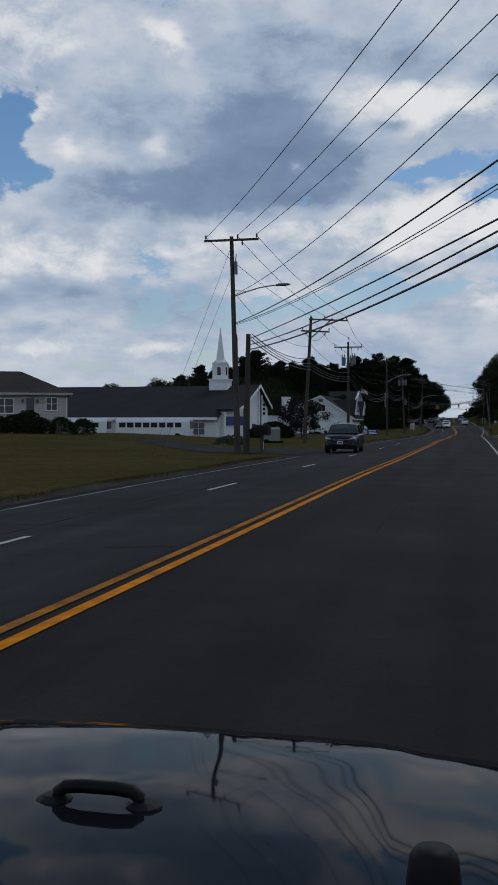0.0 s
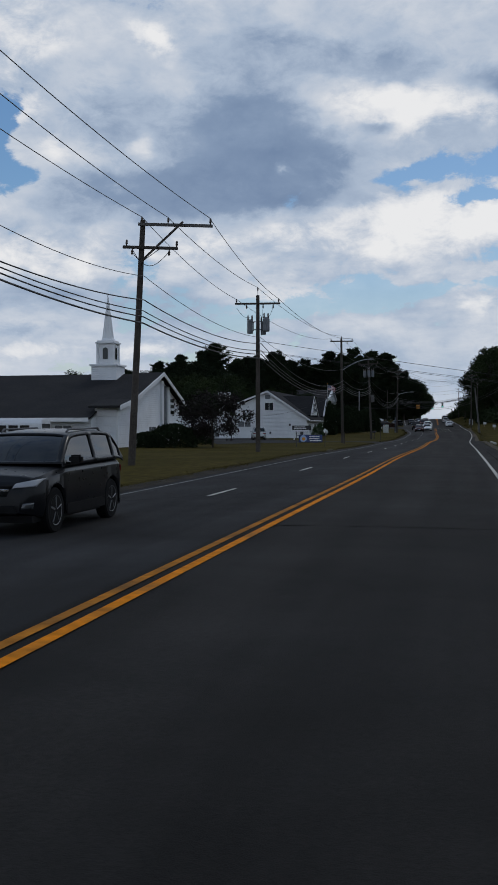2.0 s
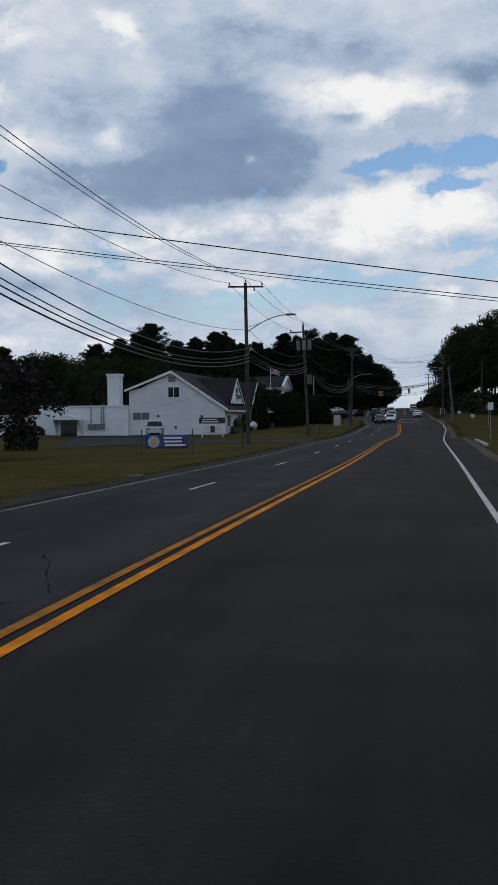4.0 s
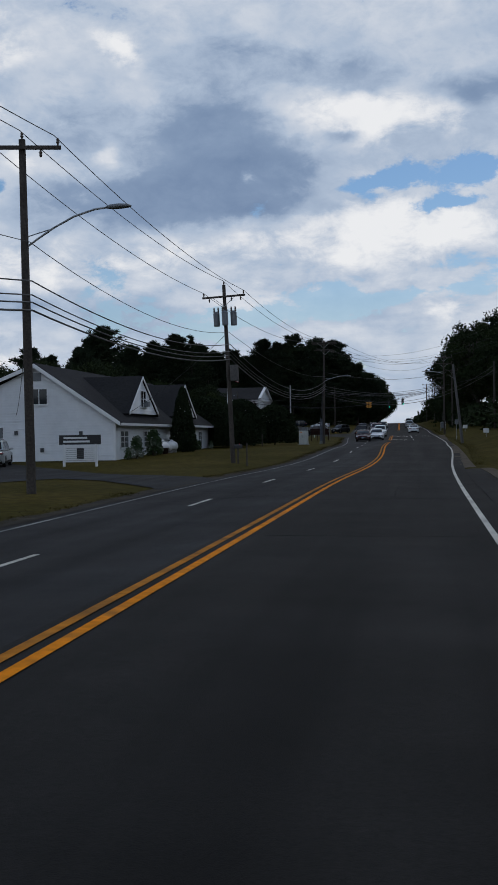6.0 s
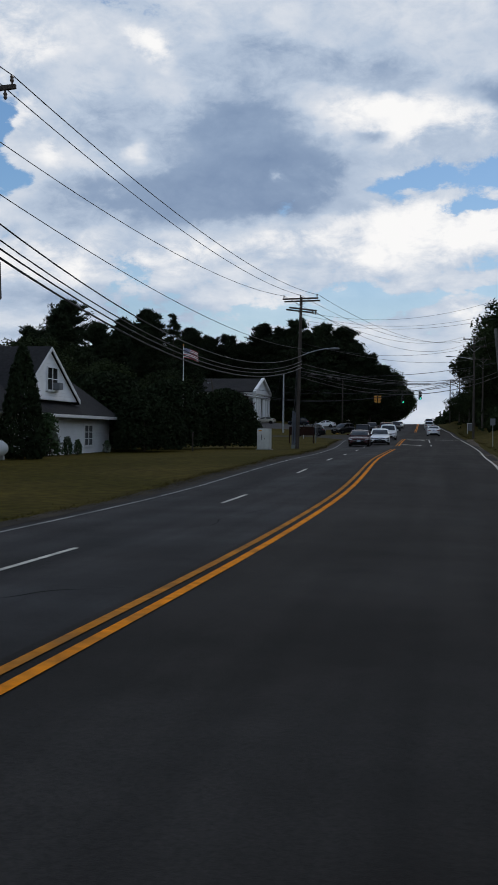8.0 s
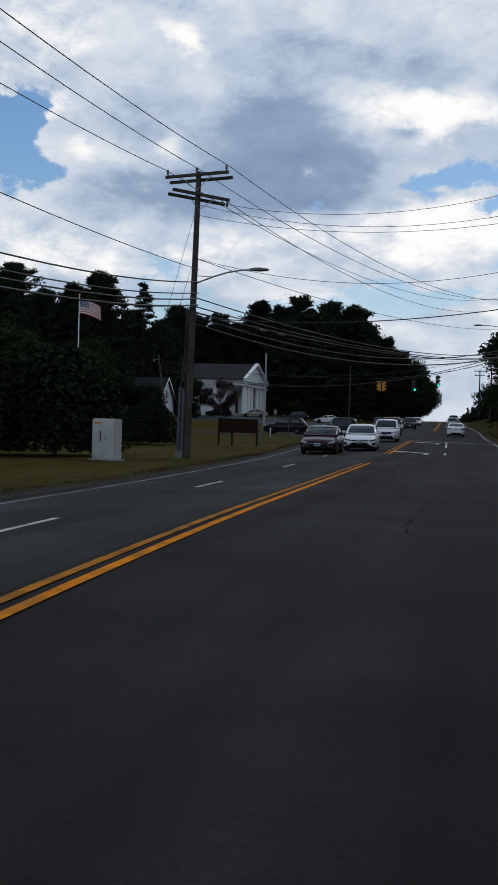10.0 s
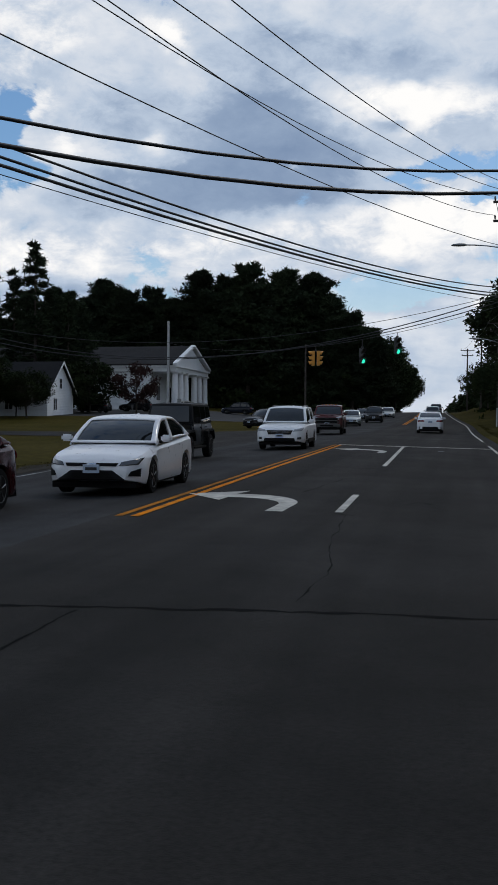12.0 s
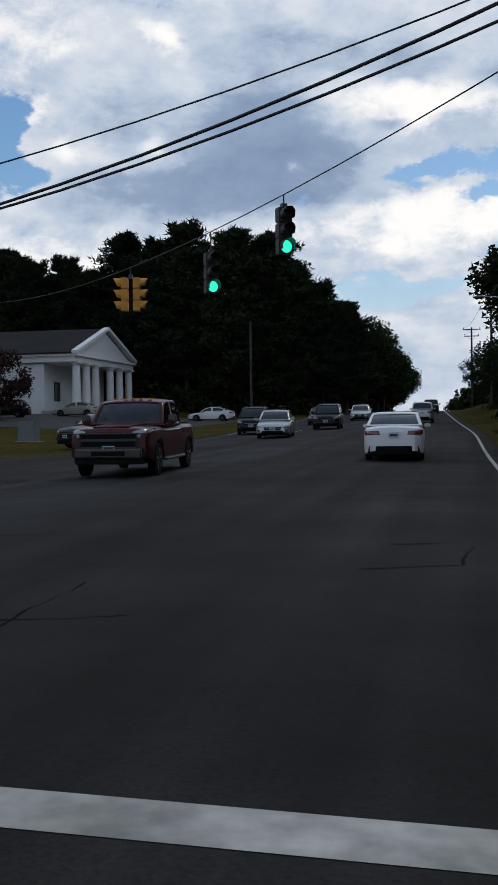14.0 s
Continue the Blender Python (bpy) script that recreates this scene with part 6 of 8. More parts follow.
spruce = spruce_tree(19.5, 91)
place(spruce, -56.7, 372, 0, 1.18)
place(spruce, -60.5, 374, 120, 1.0)
place(spruce, -53.2, 375, 40, 0.8)
for x, y, k, s in ((-60, 306, 0, 0.8), (-66, 296, 1, 0.85), (-58, 318, 2, 0.7), (-75, 300, 3, 0.9), (-48, 322, 3, 0.55), (-90, 330, 0, 0.9)):
    place(oaks[k], x, y, rnd.uniform(0, 360), s)
for x, y, k, s in ((-43.5, 287.5, 3, 0.36), (-48, 287, 1, 0.40), (-53.5, 288, 0, 0.42), (-59, 287, 2, 0.40), (-45.5, 297, 1, 0.62), (-52, 299, 3, 0.66), (-52.6, 357.2, 3, 0.34), (-34.6, 289, 1, 0.46), (-37.0, 296.5, 0, 0.5),
                   (-50.0, 354.5, 3, 0.38), (-53.2, 353.5, 2, 0.36), (-55.5, 354, 3, 0.40), (-60, 353, 1, 0.46), (-65, 353, 0, 0.44), (-70, 354, 2, 0.42)):
    place(oaks[k], x, y, 47 * x, s)
# wood beyond the white building and the church
for i in range(34):
    x, y = -150 + i * 3.6 + rnd.uniform(-2, 2), 262 + rnd.uniform(-6, 14) + 0.25 * i
    if x > -44:
        continue
    place(oaks[i % 4], x, y, rnd.uniform(0, 360), rnd.uniform(0.5, 0.66))
for i in range(16):
    place(oaks[i % 4], -128 + i * 5 + rnd.uniform(-2, 2), 205 + rnd.uniform(-6, 6) + i, rnd.uniform(0, 360), rnd.uniform(0.38, 0.5))
for i in range(9):
    place(oaks[i % 4], -66 + i * 2.9, 212 + rnd.uniform(-4, 4), rnd.uniform(0, 360), rnd.uniform(0.5, 0.64))
for x, y, k, s in ((-70, 218, 3, 0.42), (-63, 221, 0, 0.5), (-58, 219, 1, 0.52)):
    place(pines[k], x, y, 40 * k, s)
for i in range(20):
    place(oaks[i % 4], -140 + i * 5.2 + rnd.uniform(-2, 2), 258 + rnd.uniform(-3, 6) + 0.3 * i, rnd.uniform(0, 360), rnd.uniform(0.4, 0.55))
# right-hand wood
for i in range(26):
    x, y = 7.5 + rnd.uniform(0, 20) + (3 if i < 5 else 0), 300 + i * 5.5 + rnd.uniform(-2, 2)
    place(oaks[i % 4], x, y, rnd.uniform(0, 360), rnd.uniform(0.8, 1.15))
for i in range(16):
    place(oaks[i % 4], 16 + rnd.uniform(0, 12), 205 + i * 7 + rnd.uniform(-2, 2), rnd.uniform(0, 360), rnd.uniform(0.75, 1.0))
for i in range(10):
    place(oaks[i % 4], 22 + rnd.uniform(0, 12), 120 + i * 9 + rnd.uniform(-2, 2), rnd.uniform(0, 360), rnd.uniform(0.6, 0.8))

def undergrowth(name, line_, depth, h, n, seed, label):
    """A belt of bushes that closes the foot of a wood."""
    r = random.Random(seed)
    cv, cf = [], []
    for _ in range(n):
        t = r.uniform(0, len(line_) - 1.001)
        (x0, y0), (x1, y1) = line_[int(t)], line_[int(t) + 1]
        f = t - int(t)
        x, y = x0 + (x1 - x0) * f + r.gauss(0, depth), y0 + (y1 - y0) * f + r.gauss(0, depth)
        top = h * (0.6 + 0.5 * noise.noise((x * 0.25, y * 0.25, seed)))
        blades(cv, cf, Vector((x, y, ground_z(x, y) + top * r.uniform(0, 1) ** 0.8)), 3, 0.7, 0.75, r, 0.7, 0.3)
    cm = Mesh()
    cm.v, cm.f = cv, cf
    ob = part(name, cm, "oak_leaves", fix=False)
    return tagged(ob, label, "undergrowth", kind="stuff")


undergrowth("undergrowth", [(-118, 420), (-80, 421), (-46, 420), (-22, 422), (-19.5, 440), (-20, 480), (-22, 530)], 1.4, 5.0, 9000, 71, "dark undergrowth at the foot of the wood")
undergrowth("undergrowth", [(-140, 256), (-90, 258), (-48, 262)], 1.4, 4.0, 4200, 72, "dark undergrowth behind the houses")
undergrowth("undergrowth", [(13, 190), (12, 260), (8.5, 310), (6.5, 360), (4.5, 420), (0, 470), (-4, 530)], 1.2, 4.5, 8000, 73, "dark undergrowth along the roadside bank")
undergrowth("undergrowth", [(-120, 344), (-84, 350), (-62, 345)], 1.4, 4.0, 3000, 74, "dark undergrowth beside the small house")
# garden trees and shrubs
garden = leafy_tree(5.0, 7.0, 31, "plum_leaves", n_clumps=60, per=105, size=0.22, bole=0.2, label="spreading dark purple-leaved plum tree on the lawn", name="plum_tree", group="garden trees")
place(garden, -21.7, 132.4, 0, 0.92)
maple = leafy_tree(6.0, 6.2, 33, "maple_leaves", 40, 110, 0.26, 0.22, "small red-leaved maple before the columned hall", "red_maple", "garden trees")
place(maple, -43.2, 374)
round_tree = leafy_tree(5.2, 6.0, 35, "oak_leaves", 44, 120, 0.3, 0.1, "low round green tree before the hall", "round_tree", "garden trees")
place(round_tree, -49.0, 372, 0, 1.25)
place(round_tree, -52.0, 373, 90, 1.0)
low = shrub(4.4, 3.2, 2.1, 41, n=3000, size=0.2, label="low spreading dark juniper by the church front")
place(low, -24.9, 131.0, 0, 1.0)
place(low, -26.6, 128.6, 20, 0.66)
ball = shrub(2.4, 2.0, 1.5, 42, label="clipped round dark shrub by the house wall")
for x, y, s in ((-36.4, 88.4, 1.0), (-34.2, 88.2, 0.95), (-39.4, 88.0, 1.35), (-40.6, 87.6, 1.1), (-42.2, 88, 1.0), (-38.2, 88.6, 0.9)):
    place(ball, x, y, s * 70, s)
for x, y, s in ((-46.4, 194.2, 0.8), (-43.6, 194.6, 0.75), (-17.3, 87.4, 0.22), (-26.0, 147.0, 1.0)):
    place(ball, x, y, s * 110, s)
place(cypress(5.6, 2.6, 51), -20.9, 211.5)
hedge = shrub(6.5, 6.0, 5.2, 43, label="big dense dark evergreen bush", n=6500, size=0.24)
for x, y, s in ((-17.5, 243, 0.9), (-20.5, 238, 1.0), (-23.5, 233, 1.05), (-20.0, 229.5, 0.75), (-27, 239, 1.1), (-31, 245, 1.1), (-25, 249, 0.9)):
    place(hedge, x, y, s * 130, s)
for x, y, s in ((-19.5, 262, 0.5), (-21.5, 264, 0.45), (-36, 286, 0.6), (-33, 288, 0.5)):
    place(hedge, x, y, s * 200, s)
flower = shrub(0.95, 0.9, 1.75, 44, "flower_leaves", "leafy plant with pale flowers by the wall", 0.2, 300, "flower_bush")
for x, y, s in ((-21.6, 199.4, 0.95), (-21.5, 203.8, 1.15), (-21.6, 205.6, 0.8), (-21.6, 216.4, 1.3), (-21.7, 219.8, 0.6), (-21.8, 197.8, 0.5), (-21.7, 221.5, 0.5), (-21.6, 226.5, 0.45)):
    place(flower, x, y, s * 90, s)
yew = leafy_tree(6.5, 6.5, 36, "oak_leaves", 46, 130, 0.22, 0.12, "low leafy roadside tree on the bank", "roadside_tree", "broadleaf trees")
for x, y, s in ((5.2, 352, 1.0), (5.8, 358, 1.15), (4.4, 372, 1.0), (3.6, 384, 1.1), (6.5, 344, 0.8), (2.6, 400, 1.0), (1.6, 415, 1.0)):
    place(yew, x, y, s * 77, s)


def verge_grass(name, edge, side, runs, n, seed, label):
    """Longer uneven grass where the mower does not reach."""
    r = random.Random(seed)
    cv, cf = [], []
    for _ in range(n):
        y0, y1 = r.choice(runs)
        y = r.uniform(y0, y1)
        x = edge(y) + side * (0.62 + abs(r.gauss(0, 0.30)))
        z = ground_z(x, y)
        h = r.uniform(0.02, 0.075) * (0.7 + 0.6 * noise.noise((x * 0.5, y * 0.5, 2)))
        a = r.uniform(0, math.pi)
        dx, dy = math.cos(a) * 0.022, math.sin(a) * 0.022
        k = len(cv)
        cv += [(x - dx, y - dy, z - 0.02), (x + dx, y + dy, z - 0.02), (x + r.gauss(0, 0.05), y + r.gauss(0, 0.05), z + h)]
        cf.append((k, k + 1, k + 2))
    cm = Mesh()
    cm.v, cm.f = cv, cf
    return tagged(part(name, cm, "grass_blades", fix=False), label, "grass", kind="stuff")


verge_grass("verge_grass", left_x, -1, [(5, 50), (66, 156), (168, 281), (168, 281)], 24000, 81, "dry uneven grass along the road edge")
verge_grass("verge_grass", right_x, 1.9, [(60, 178), (180, 290), (299, 350)], 14000, 82, "dry weedy grass along the verge")

# ---- vehicles ----
def curve(pts, x):
    xs = [p[0] for p in pts]
    return float(np.interp(x, xs, [p[1] for p in pts]))


def vehicle(name, m, paint, label, category, L, W, H, top, cab, wheels, wr=0.34, sill=0.22, tumble=0.76, ground_gap=0.2, grille=True, bed=None, black_lower=False, nose_round=0.7, roof_rails=False, sport=False):
    """A car that points to +y, with its middle at the origin. top: (y, z) line of the body's upper edge (bonnet, shoulder, boot).
    cab: (y, z) of screen foot, roof front, roof rear, rear glass foot. wheels: (y front, y rear)."""
    ob = thing(name, m, label, category, "cars")
    hw = W / 2
    ys = [y for y, _ in top]
    y0, y1 = ys[0], ys[-1]
    st = sorted(set([y0, y0 + 0.03, y0 + 0.1, y0 + 0.2, y1 - 0.2, y1 - 0.1, y1 - 0.03, y1] + [y0 + (y1 - y0) * i / 46 for i in range(47)] + [w + d * wr * 1.14 for w in wheels for d in (-1, -0.93, -0.75, -0.5, -0.25, 0, 0.25, 0.5, 0.75, 0.93, 1)]))
    rows = []
    for y in st:
        zt = curve(top, y)
        e0, e1 = (y - y0), (y1 - y)
        e = min(e0, e1)
        pinch = 1 - nose_round * 0.42 * max(0, 1 - e / 0.55) ** 2
        w = hw * pinch
        zb = sill + 0.10 * max(0, 1 - e / 0.5)
        arch = 0
        for wy in wheels:
            d = abs(y - wy) / (wr * 1.14)
            if d <= 1:
                arch = max(arch, wr * 0.98 + wr * 1.14 * math.sqrt(max(0, 1 - d * d)))
        zs = max(zb, arch)
        mid = max(zs + 0.02, zb + (zt - zb) * 0.55)
        sh = max(mid + 0.02, zt - 0.10)
        half = [(0, zb), (w * 0.72, zb), (w * 0.74, zs), (w * 0.965, zs), (w * 0.99, min(zs + 0.06, mid)), (w, mid), (w * 0.975, sh), (w * 0.9, zt - 0.02), (w * 0.7, zt + 0.01), (0, zt + 0.035)]
        rows.append([(-x, y, z) for x, z in half[::-1]] + [(x, y, z) for x, z in half[1:]])
    b = Mesh().grid(rows)
    k = len(rows[0])
    n = len(rows)
    b.f.append(tuple(range(k)))
    b.f.append(tuple(range((n - 1) * k, n * k))[::-1])
    body = part("body", b, paint, ob, smooth=True)
    smooth_angle(body, 32)
    # cabin: one smooth shell, split into painted frame and glass
    (ya, za), (yb, zb_), (yc, zc), (yd, zd) = cab
    belt = lambda y: curve(top, min(max(y, y0), y1)) + 0.012
    wb, wt = hw * 0.93, hw * tumble
    prof = [(ya, za)] + [(ya + (yb - ya) * f, za + (zb_ - za) * (f + 0.10 * math.sin(math.pi * f))) for f in (0.25, 0.5, 0.75)]
    prof += [(yb, zb_)] + [(yb + (yc - yb) * f, zb_ + (zc - zb_) * f + 0.05 * math.sin(math.pi * f)) for f in (0.2, 0.5, 0.8)]
    prof += [(yc, zc)] + [(yc + (yd - yc) * f, zc + (zd - zc) * (f - 0.07 * math.sin(math.pi * f))) for f in (0.3, 0.6)] + [(yd, zd)]
    roof = lambda y: curve(prof[::-1], y)
    yy = [ya + (yb - ya) * i / 12 for i in range(13)] + [yb + (yc - yb) * i / 14 for i in range(1, 15)] + [yc + (yd - yc) * i / 10 for i in range(1, 11)]
    roofs = []
    for y in yy:
        around = [max(min(ya, y + d), yd) for d in (-0.09, -0.045, 0, 0.045, 0.09)]
        roofs.append(sum(roof(q) for q in around) / 5)
    SIDE = (0.0, 0.16, 0.45, 0.74, 0.90, 1.0)
    ACROSS = (1.0, 0.93, 0.7, 0.35, 0.0)
    grid_ = []
    for y, zr_ in zip(yy, roofs):
        zb0 = belt(y) - 0.02
        zt_ = max(zr_, zb0 + 0.004)
        eaves = zb0 + (zt_ - zb0) * 0.93
        xs = lambda z: wb + (wt - wb) * min(1.0, max(0.0, (z - zb0) / (H - zb0))) ** 1.15
        half = [(xs(zb0 + (eaves - zb0) * f), zb0 + (eaves - zb0) * f) for f in SIDE]
        xe = half[-1][0] * 0.975
        half += [(xe * f * 0.985, eaves + (zt_ - eaves) * (1 - (0.55 * f * f + 0.45 * f ** 6)) + (0.0 if f else 0.0)) for f in ACROSS]
        # the screens bow forward and back in plan
        bow = 0.16 * (1 if y > (yb + yc) / 2 else -0.6)
        w_ = max(0.0, min(1.0, (abs(y - (yb + yc) / 2) - (yb - yc) / 2 + 0.15) / 0.5))
        right = [(x, y + bow * w_ * (0.4 - (x / wb) ** 2), z) for x, z in half]
        grid_.append([(-x, q, z) for x, q, z in right[:-1]] + right[::-1])
    m_ = len(grid_[0])
    kinds = {}
    mid_y = (yb + yc) / 2 + 0.10
    for i in range(len(yy) - 1):
        yc_ = (yy[i] + yy[i + 1]) / 2
        tall = (roofs[i] + roofs[i + 1]) / 2 - belt(yc_)
        for k in range(m_ - 1):
            kk = min(k, m_ - 2 - k)
            kind = "cabin"
            if 1 <= kk <= 3 and tall > 0.14 and yc_ > yd + (yc - yd) * 0.42:
                if abs(yc_ - mid_y) > 0.07 and not (abs(yc_ - (yc + 0.12)) < 0.05 and yc < -1.4):
                    kind = ("side_window", k < m_ // 2, yc_ > mid_y, yc_ > yc + 0.12 or yc > -1.4)
            elif kk >= 7:
                if 1 <= i < 11:
                    kind = "windscreen"
                elif len(yy) - 10 <= i < len(yy) - 2:
                    kind = "rear_window"
            kinds.setdefault(kind, []).append((i, k))
    for kind, cells in kinds.items():
        shell, index = Mesh(), {}
        for i, k in cells:
            f = []
            for q in ((i, k), (i, k + 1), (i + 1, k + 1), (i + 1, k)):
                if q not in index:
                    index[q] = len(shell.v)
                    shell.v.append(grid_[q[0]][q[1]])
                f.append(index[q])
            shell.f.append(tuple(f[::-1]))
        nm = kind if isinstance(kind, str) else kind[0]
        o_ = part(nm, shell, paint if nm == "cabin" else "car_glass", ob, smooth=True, fix=False)
        if nm == "cabin":
            sk = o_.modifiers.new("thickness", "SOLIDIFY")
            sk.thickness, sk.offset = 0.018, 1
    # wheels
    for wy in wheels:
        for s in (-1, 1):
            x = s * (hw - 0.12)
            tw = 0.105
            w = part("wheel", Mesh().lathe([(wr * 0.62, -tw), (wr * 0.93, -tw), (wr, -tw * 0.75), (wr, tw * 0.75), (wr * 0.93, tw), (wr * 0.62, tw)], (x, wy, wr), 24, "x"), "tyre", ob, smooth=False)
            r = Mesh()
            r.lathe([(wr * 0.64, s * (tw - 0.03)), (wr * 0.66, s * (tw + 0.004)), (wr * 0.58, s * (tw - 0.01)), (wr * 0.56, s * (tw - 0.05)), (wr * 0.15, s * (tw - 0.045)), (wr * 0.14, s * (tw - 0.005)), (0.01, s * (tw - 0.005))], (x, wy, wr), 20, "x")
            for k in range(5):
                a = 2 * math.pi * k / 5 + 0.3
                r.tube([(x + s * (tw - 0.02), wy + wr * 0.1 * math.cos(a), wr + wr * 0.1 * math.sin(a)), (x + s * (tw - 0.015), wy + wr * 0.6 * math.cos(a), wr + wr * 0.6 * math.sin(a))], 0.026, 5)
            part("rim", r, "rim", w, smooth=False)
    # lamps, grille, bumper, plates, mirrors: panels laid on the skin of the body
    zf, zr = curve(top, y1 - 0.15), curve(top, y0 + 0.12)

    def skin(x, z, front):
        e = 0.0
        while e < 0.9:
            y = y1 - e if front else y0 + e
            w = hw * (1 - nose_round * 0.42 * max(0, 1 - e / 0.55) ** 2)
            q = abs(x) / w
            zl = curve(top, y) + (0.01 if q < 0.7 else 0.01 - 0.15 * (q - 0.7) if q < 0.9 else -0.02 - 1.2 * (q - 0.9))
            if q <= 1 and z <= zl:
                break
            e += 0.01
        return y1 - e if front else y0 + e

    def panel(name_, corners, mat, front=True, label_="", lift=0.008, n=6, parent_=None):
        """Four (x, z) corners, laid on the nose or the tail."""
        (xa, z0_), (xb, z1_), (xc, z2_), (xd, z3_) = corners
        sign = 1 if front else -1
        rows_ = []
        for i in range(n + 1):
            v = i / n
            row = []
            for k_ in range(n + 1):
                u = k_ / n
                x = (xa + (xb - xa) * u) * (1 - v) + (xd + (xc - xd) * u) * v
                z = (z0_ + (z1_ - z0_) * u) * (1 - v) + (z3_ + (z2_ - z3_) * u) * v
                row.append((x, skin(x, z, front) + sign * lift, z))
            rows_.append(row)
        o_ = part(name_, Mesh().grid(rows_), mat, parent_ or ob, label_, smooth=True)
        so_ = o_.modifiers.new("thickness", "SOLIDIFY")
        so_.thickness, so_.offset = 0.024, 0
        return o_

    for s in (-1, 1):
        panel("headlight", [(s * hw * 0.56, zf - 0.12), (s * hw * 0.90, zf - 0.10), (s * hw * 0.95, zf + 0.015), (s * hw * 0.60, zf - 0.055)], "dark_lamp" if sport else "headlamp", True, "slim dark headlight" if sport else "clear headlight")
        panel("taillight", [(s * hw * 0.44, zr - 0.19), (s * hw * 0.93, zr - 0.20), (s * hw * 0.95, zr - 0.07), (s * hw * 0.48, zr - 0.08)], "tail_red", False, "red taillight")
        mz = belt(ya - 0.3) + 0.07
        mr = Mesh().box(min(s * hw * 0.98, s * (hw + 0.2)), max(s * hw * 0.98, s * (hw + 0.2)), ya - 0.42, ya - 0.28, mz - 0.05, mz + 0.09)
        mi = part("mirror", mr, paint, ob, bevel=0.035)
        part("mirror_arm", Mesh().box(min(s * hw * 0.86, s * hw), max(s * hw * 0.86, s * hw), ya - 0.40, ya - 0.32, mz - 0.07, mz - 0.03), "car_plastic", mi)
        for hy in (0.1, -0.85):
            part("door_handle", Mesh().box(s * hw * 0.985 - 0.012, s * hw * 0.985 + 0.012, hy - 0.1, hy + 0.1, belt(hy) - 0.16, belt(hy) - 0.13), paint, ob, bevel=0.006)
    if grille:
        if sport:
            panel("grille", [(-hw * 0.50, zf - 0.125), (hw * 0.50, zf - 0.125), (hw * 0.54, zf - 0.075), (-hw * 0.54, zf - 0.075)], "car_plastic")
            panel("sport_grille", [(-hw * 0.70, sill + 0.09), (hw * 0.70, sill + 0.09), (hw * 0.42, zf - 0.20), (-hw * 0.42, zf - 0.20)], "car_plastic", True, "black mesh grille")
            for s in (-1, 1):
                panel("air_vent", [(s * hw * 0.74, sill + 0.17), (s * hw * 0.92, sill + 0.15), (s * hw * 0.93, sill + 0.30), (s * hw * 0.78, sill + 0.25)], "car_plastic")
            panel("emblem", [(-0.09, zf - 0.135), (0.09, zf - 0.135), (0.09, zf - 0.07), (-0.09, zf - 0.07)], "chrome", lift=0.02, n=3)
        else:
            panel("grille", [(-hw * 0.46, zf - 0.24), (hw * 0.46, zf - 0.24), (hw * 0.54, zf - 0.08), (-hw * 0.54, zf - 0.08)], "car_plastic")
            panel("grille_bar", [(-hw * 0.50, zf - 0.165), (hw * 0.50, zf - 0.165), (hw * 0.50, zf - 0.135), (-hw * 0.50, zf - 0.135)], "chrome", lift=0.018)
            panel("front_intake", [(-hw * 0.66, sill + 0.08), (hw * 0.66, sill + 0.08), (hw * 0.60, sill + 0.21), (-hw * 0.60, sill + 0.21)], "car_plastic")
            for s in (-1, 1):
                panel("fog_light", [(s * hw * 0.72, sill + 0.16), (s * hw * 0.86, sill + 0.16), (s * hw * 0.87, sill + 0.25), (s * hw * 0.74, sill + 0.24)], "dark_lamp", n=3)
    panel("rear_apron", [(-hw * 0.88, sill - 0.02), (hw * 0.88, sill - 0.02), (hw * 0.80, sill + 0.25), (-hw * 0.80, sill + 0.25)], "car_plastic", False, "black lower bumper")
    part("underbody", Mesh().box(-hw * 0.86, hw * 0.86, y0 + 0.12, y1 - 0.15, sill - 0.06, sill + 0.05), "car_plastic", ob)
    part("shark_fin", Mesh().prism([(-0.02, yc + 0.22, zc), (-0.02, yc + 0.05, zc), (-0.02, yc + 0.08, zc + 0.075)], (0.04, 0, 0)), paint, ob)
    for yy_ in (y1 + 0.02, y0 - 0.02):
        zz = sill + 0.22 if yy_ > 0 else zr - 0.28
        p = part("plate", Mesh().box(-0.155, 0.155, yy_ - 0.012, yy_ + 0.012, zz, zz + 0.155), "plate", ob, "pale blue plate with a dark bar")
        part("plate_bar", Mesh().box(-0.11, 0.11, yy_ - 0.016, yy_ + 0.016, zz + 0.05, zz + 0.105), "black_panel", p)
    if roof_rails:
        for s in (-1, 1):
            part("roof_rail", Mesh().tube([(s * wt * 0.86, yb - 0.2, zb_ + 0.01), (s * wt * 0.86, yb - 0.3, zb_ + 0.06), (s * wt * 0.86, yc + 0.3, zc + 0.06), (s * wt * 0.86, yc + 0.2, zc + 0.01)], 0.02, 6), "dark_steel", ob)
    if black_lower:
        for s in (-1, 1):
            part("sill_trim", Mesh().box(min(s * hw * 0.97, s * hw * 1.005), max(s * hw * 0.97, s * hw * 1.005), wheels[1] + wr * 1.2, wheels[0] - wr * 1.2, sill, sill + 0.16), "car_plastic", ob)
    return ob


def at_road(x, y, turn=0.0):
    s = math.degrees(math.atan2(road_z(y + 2) - road_z(y - 2), 4)) * math.cos(radians(turn))
    z = pave_z(x, y) if left_x(y) - 0.4 < x < right_x(y) + 0.4 else ground_z(x, y) + 0.03
    return Matrix.Translation((x, y, z + 0.004)) @ Euler((0, 0, radians(turn))).to_matrix().to_4x4() @ Euler((radians(s), 0, 0)).to_matrix().to_4x4()


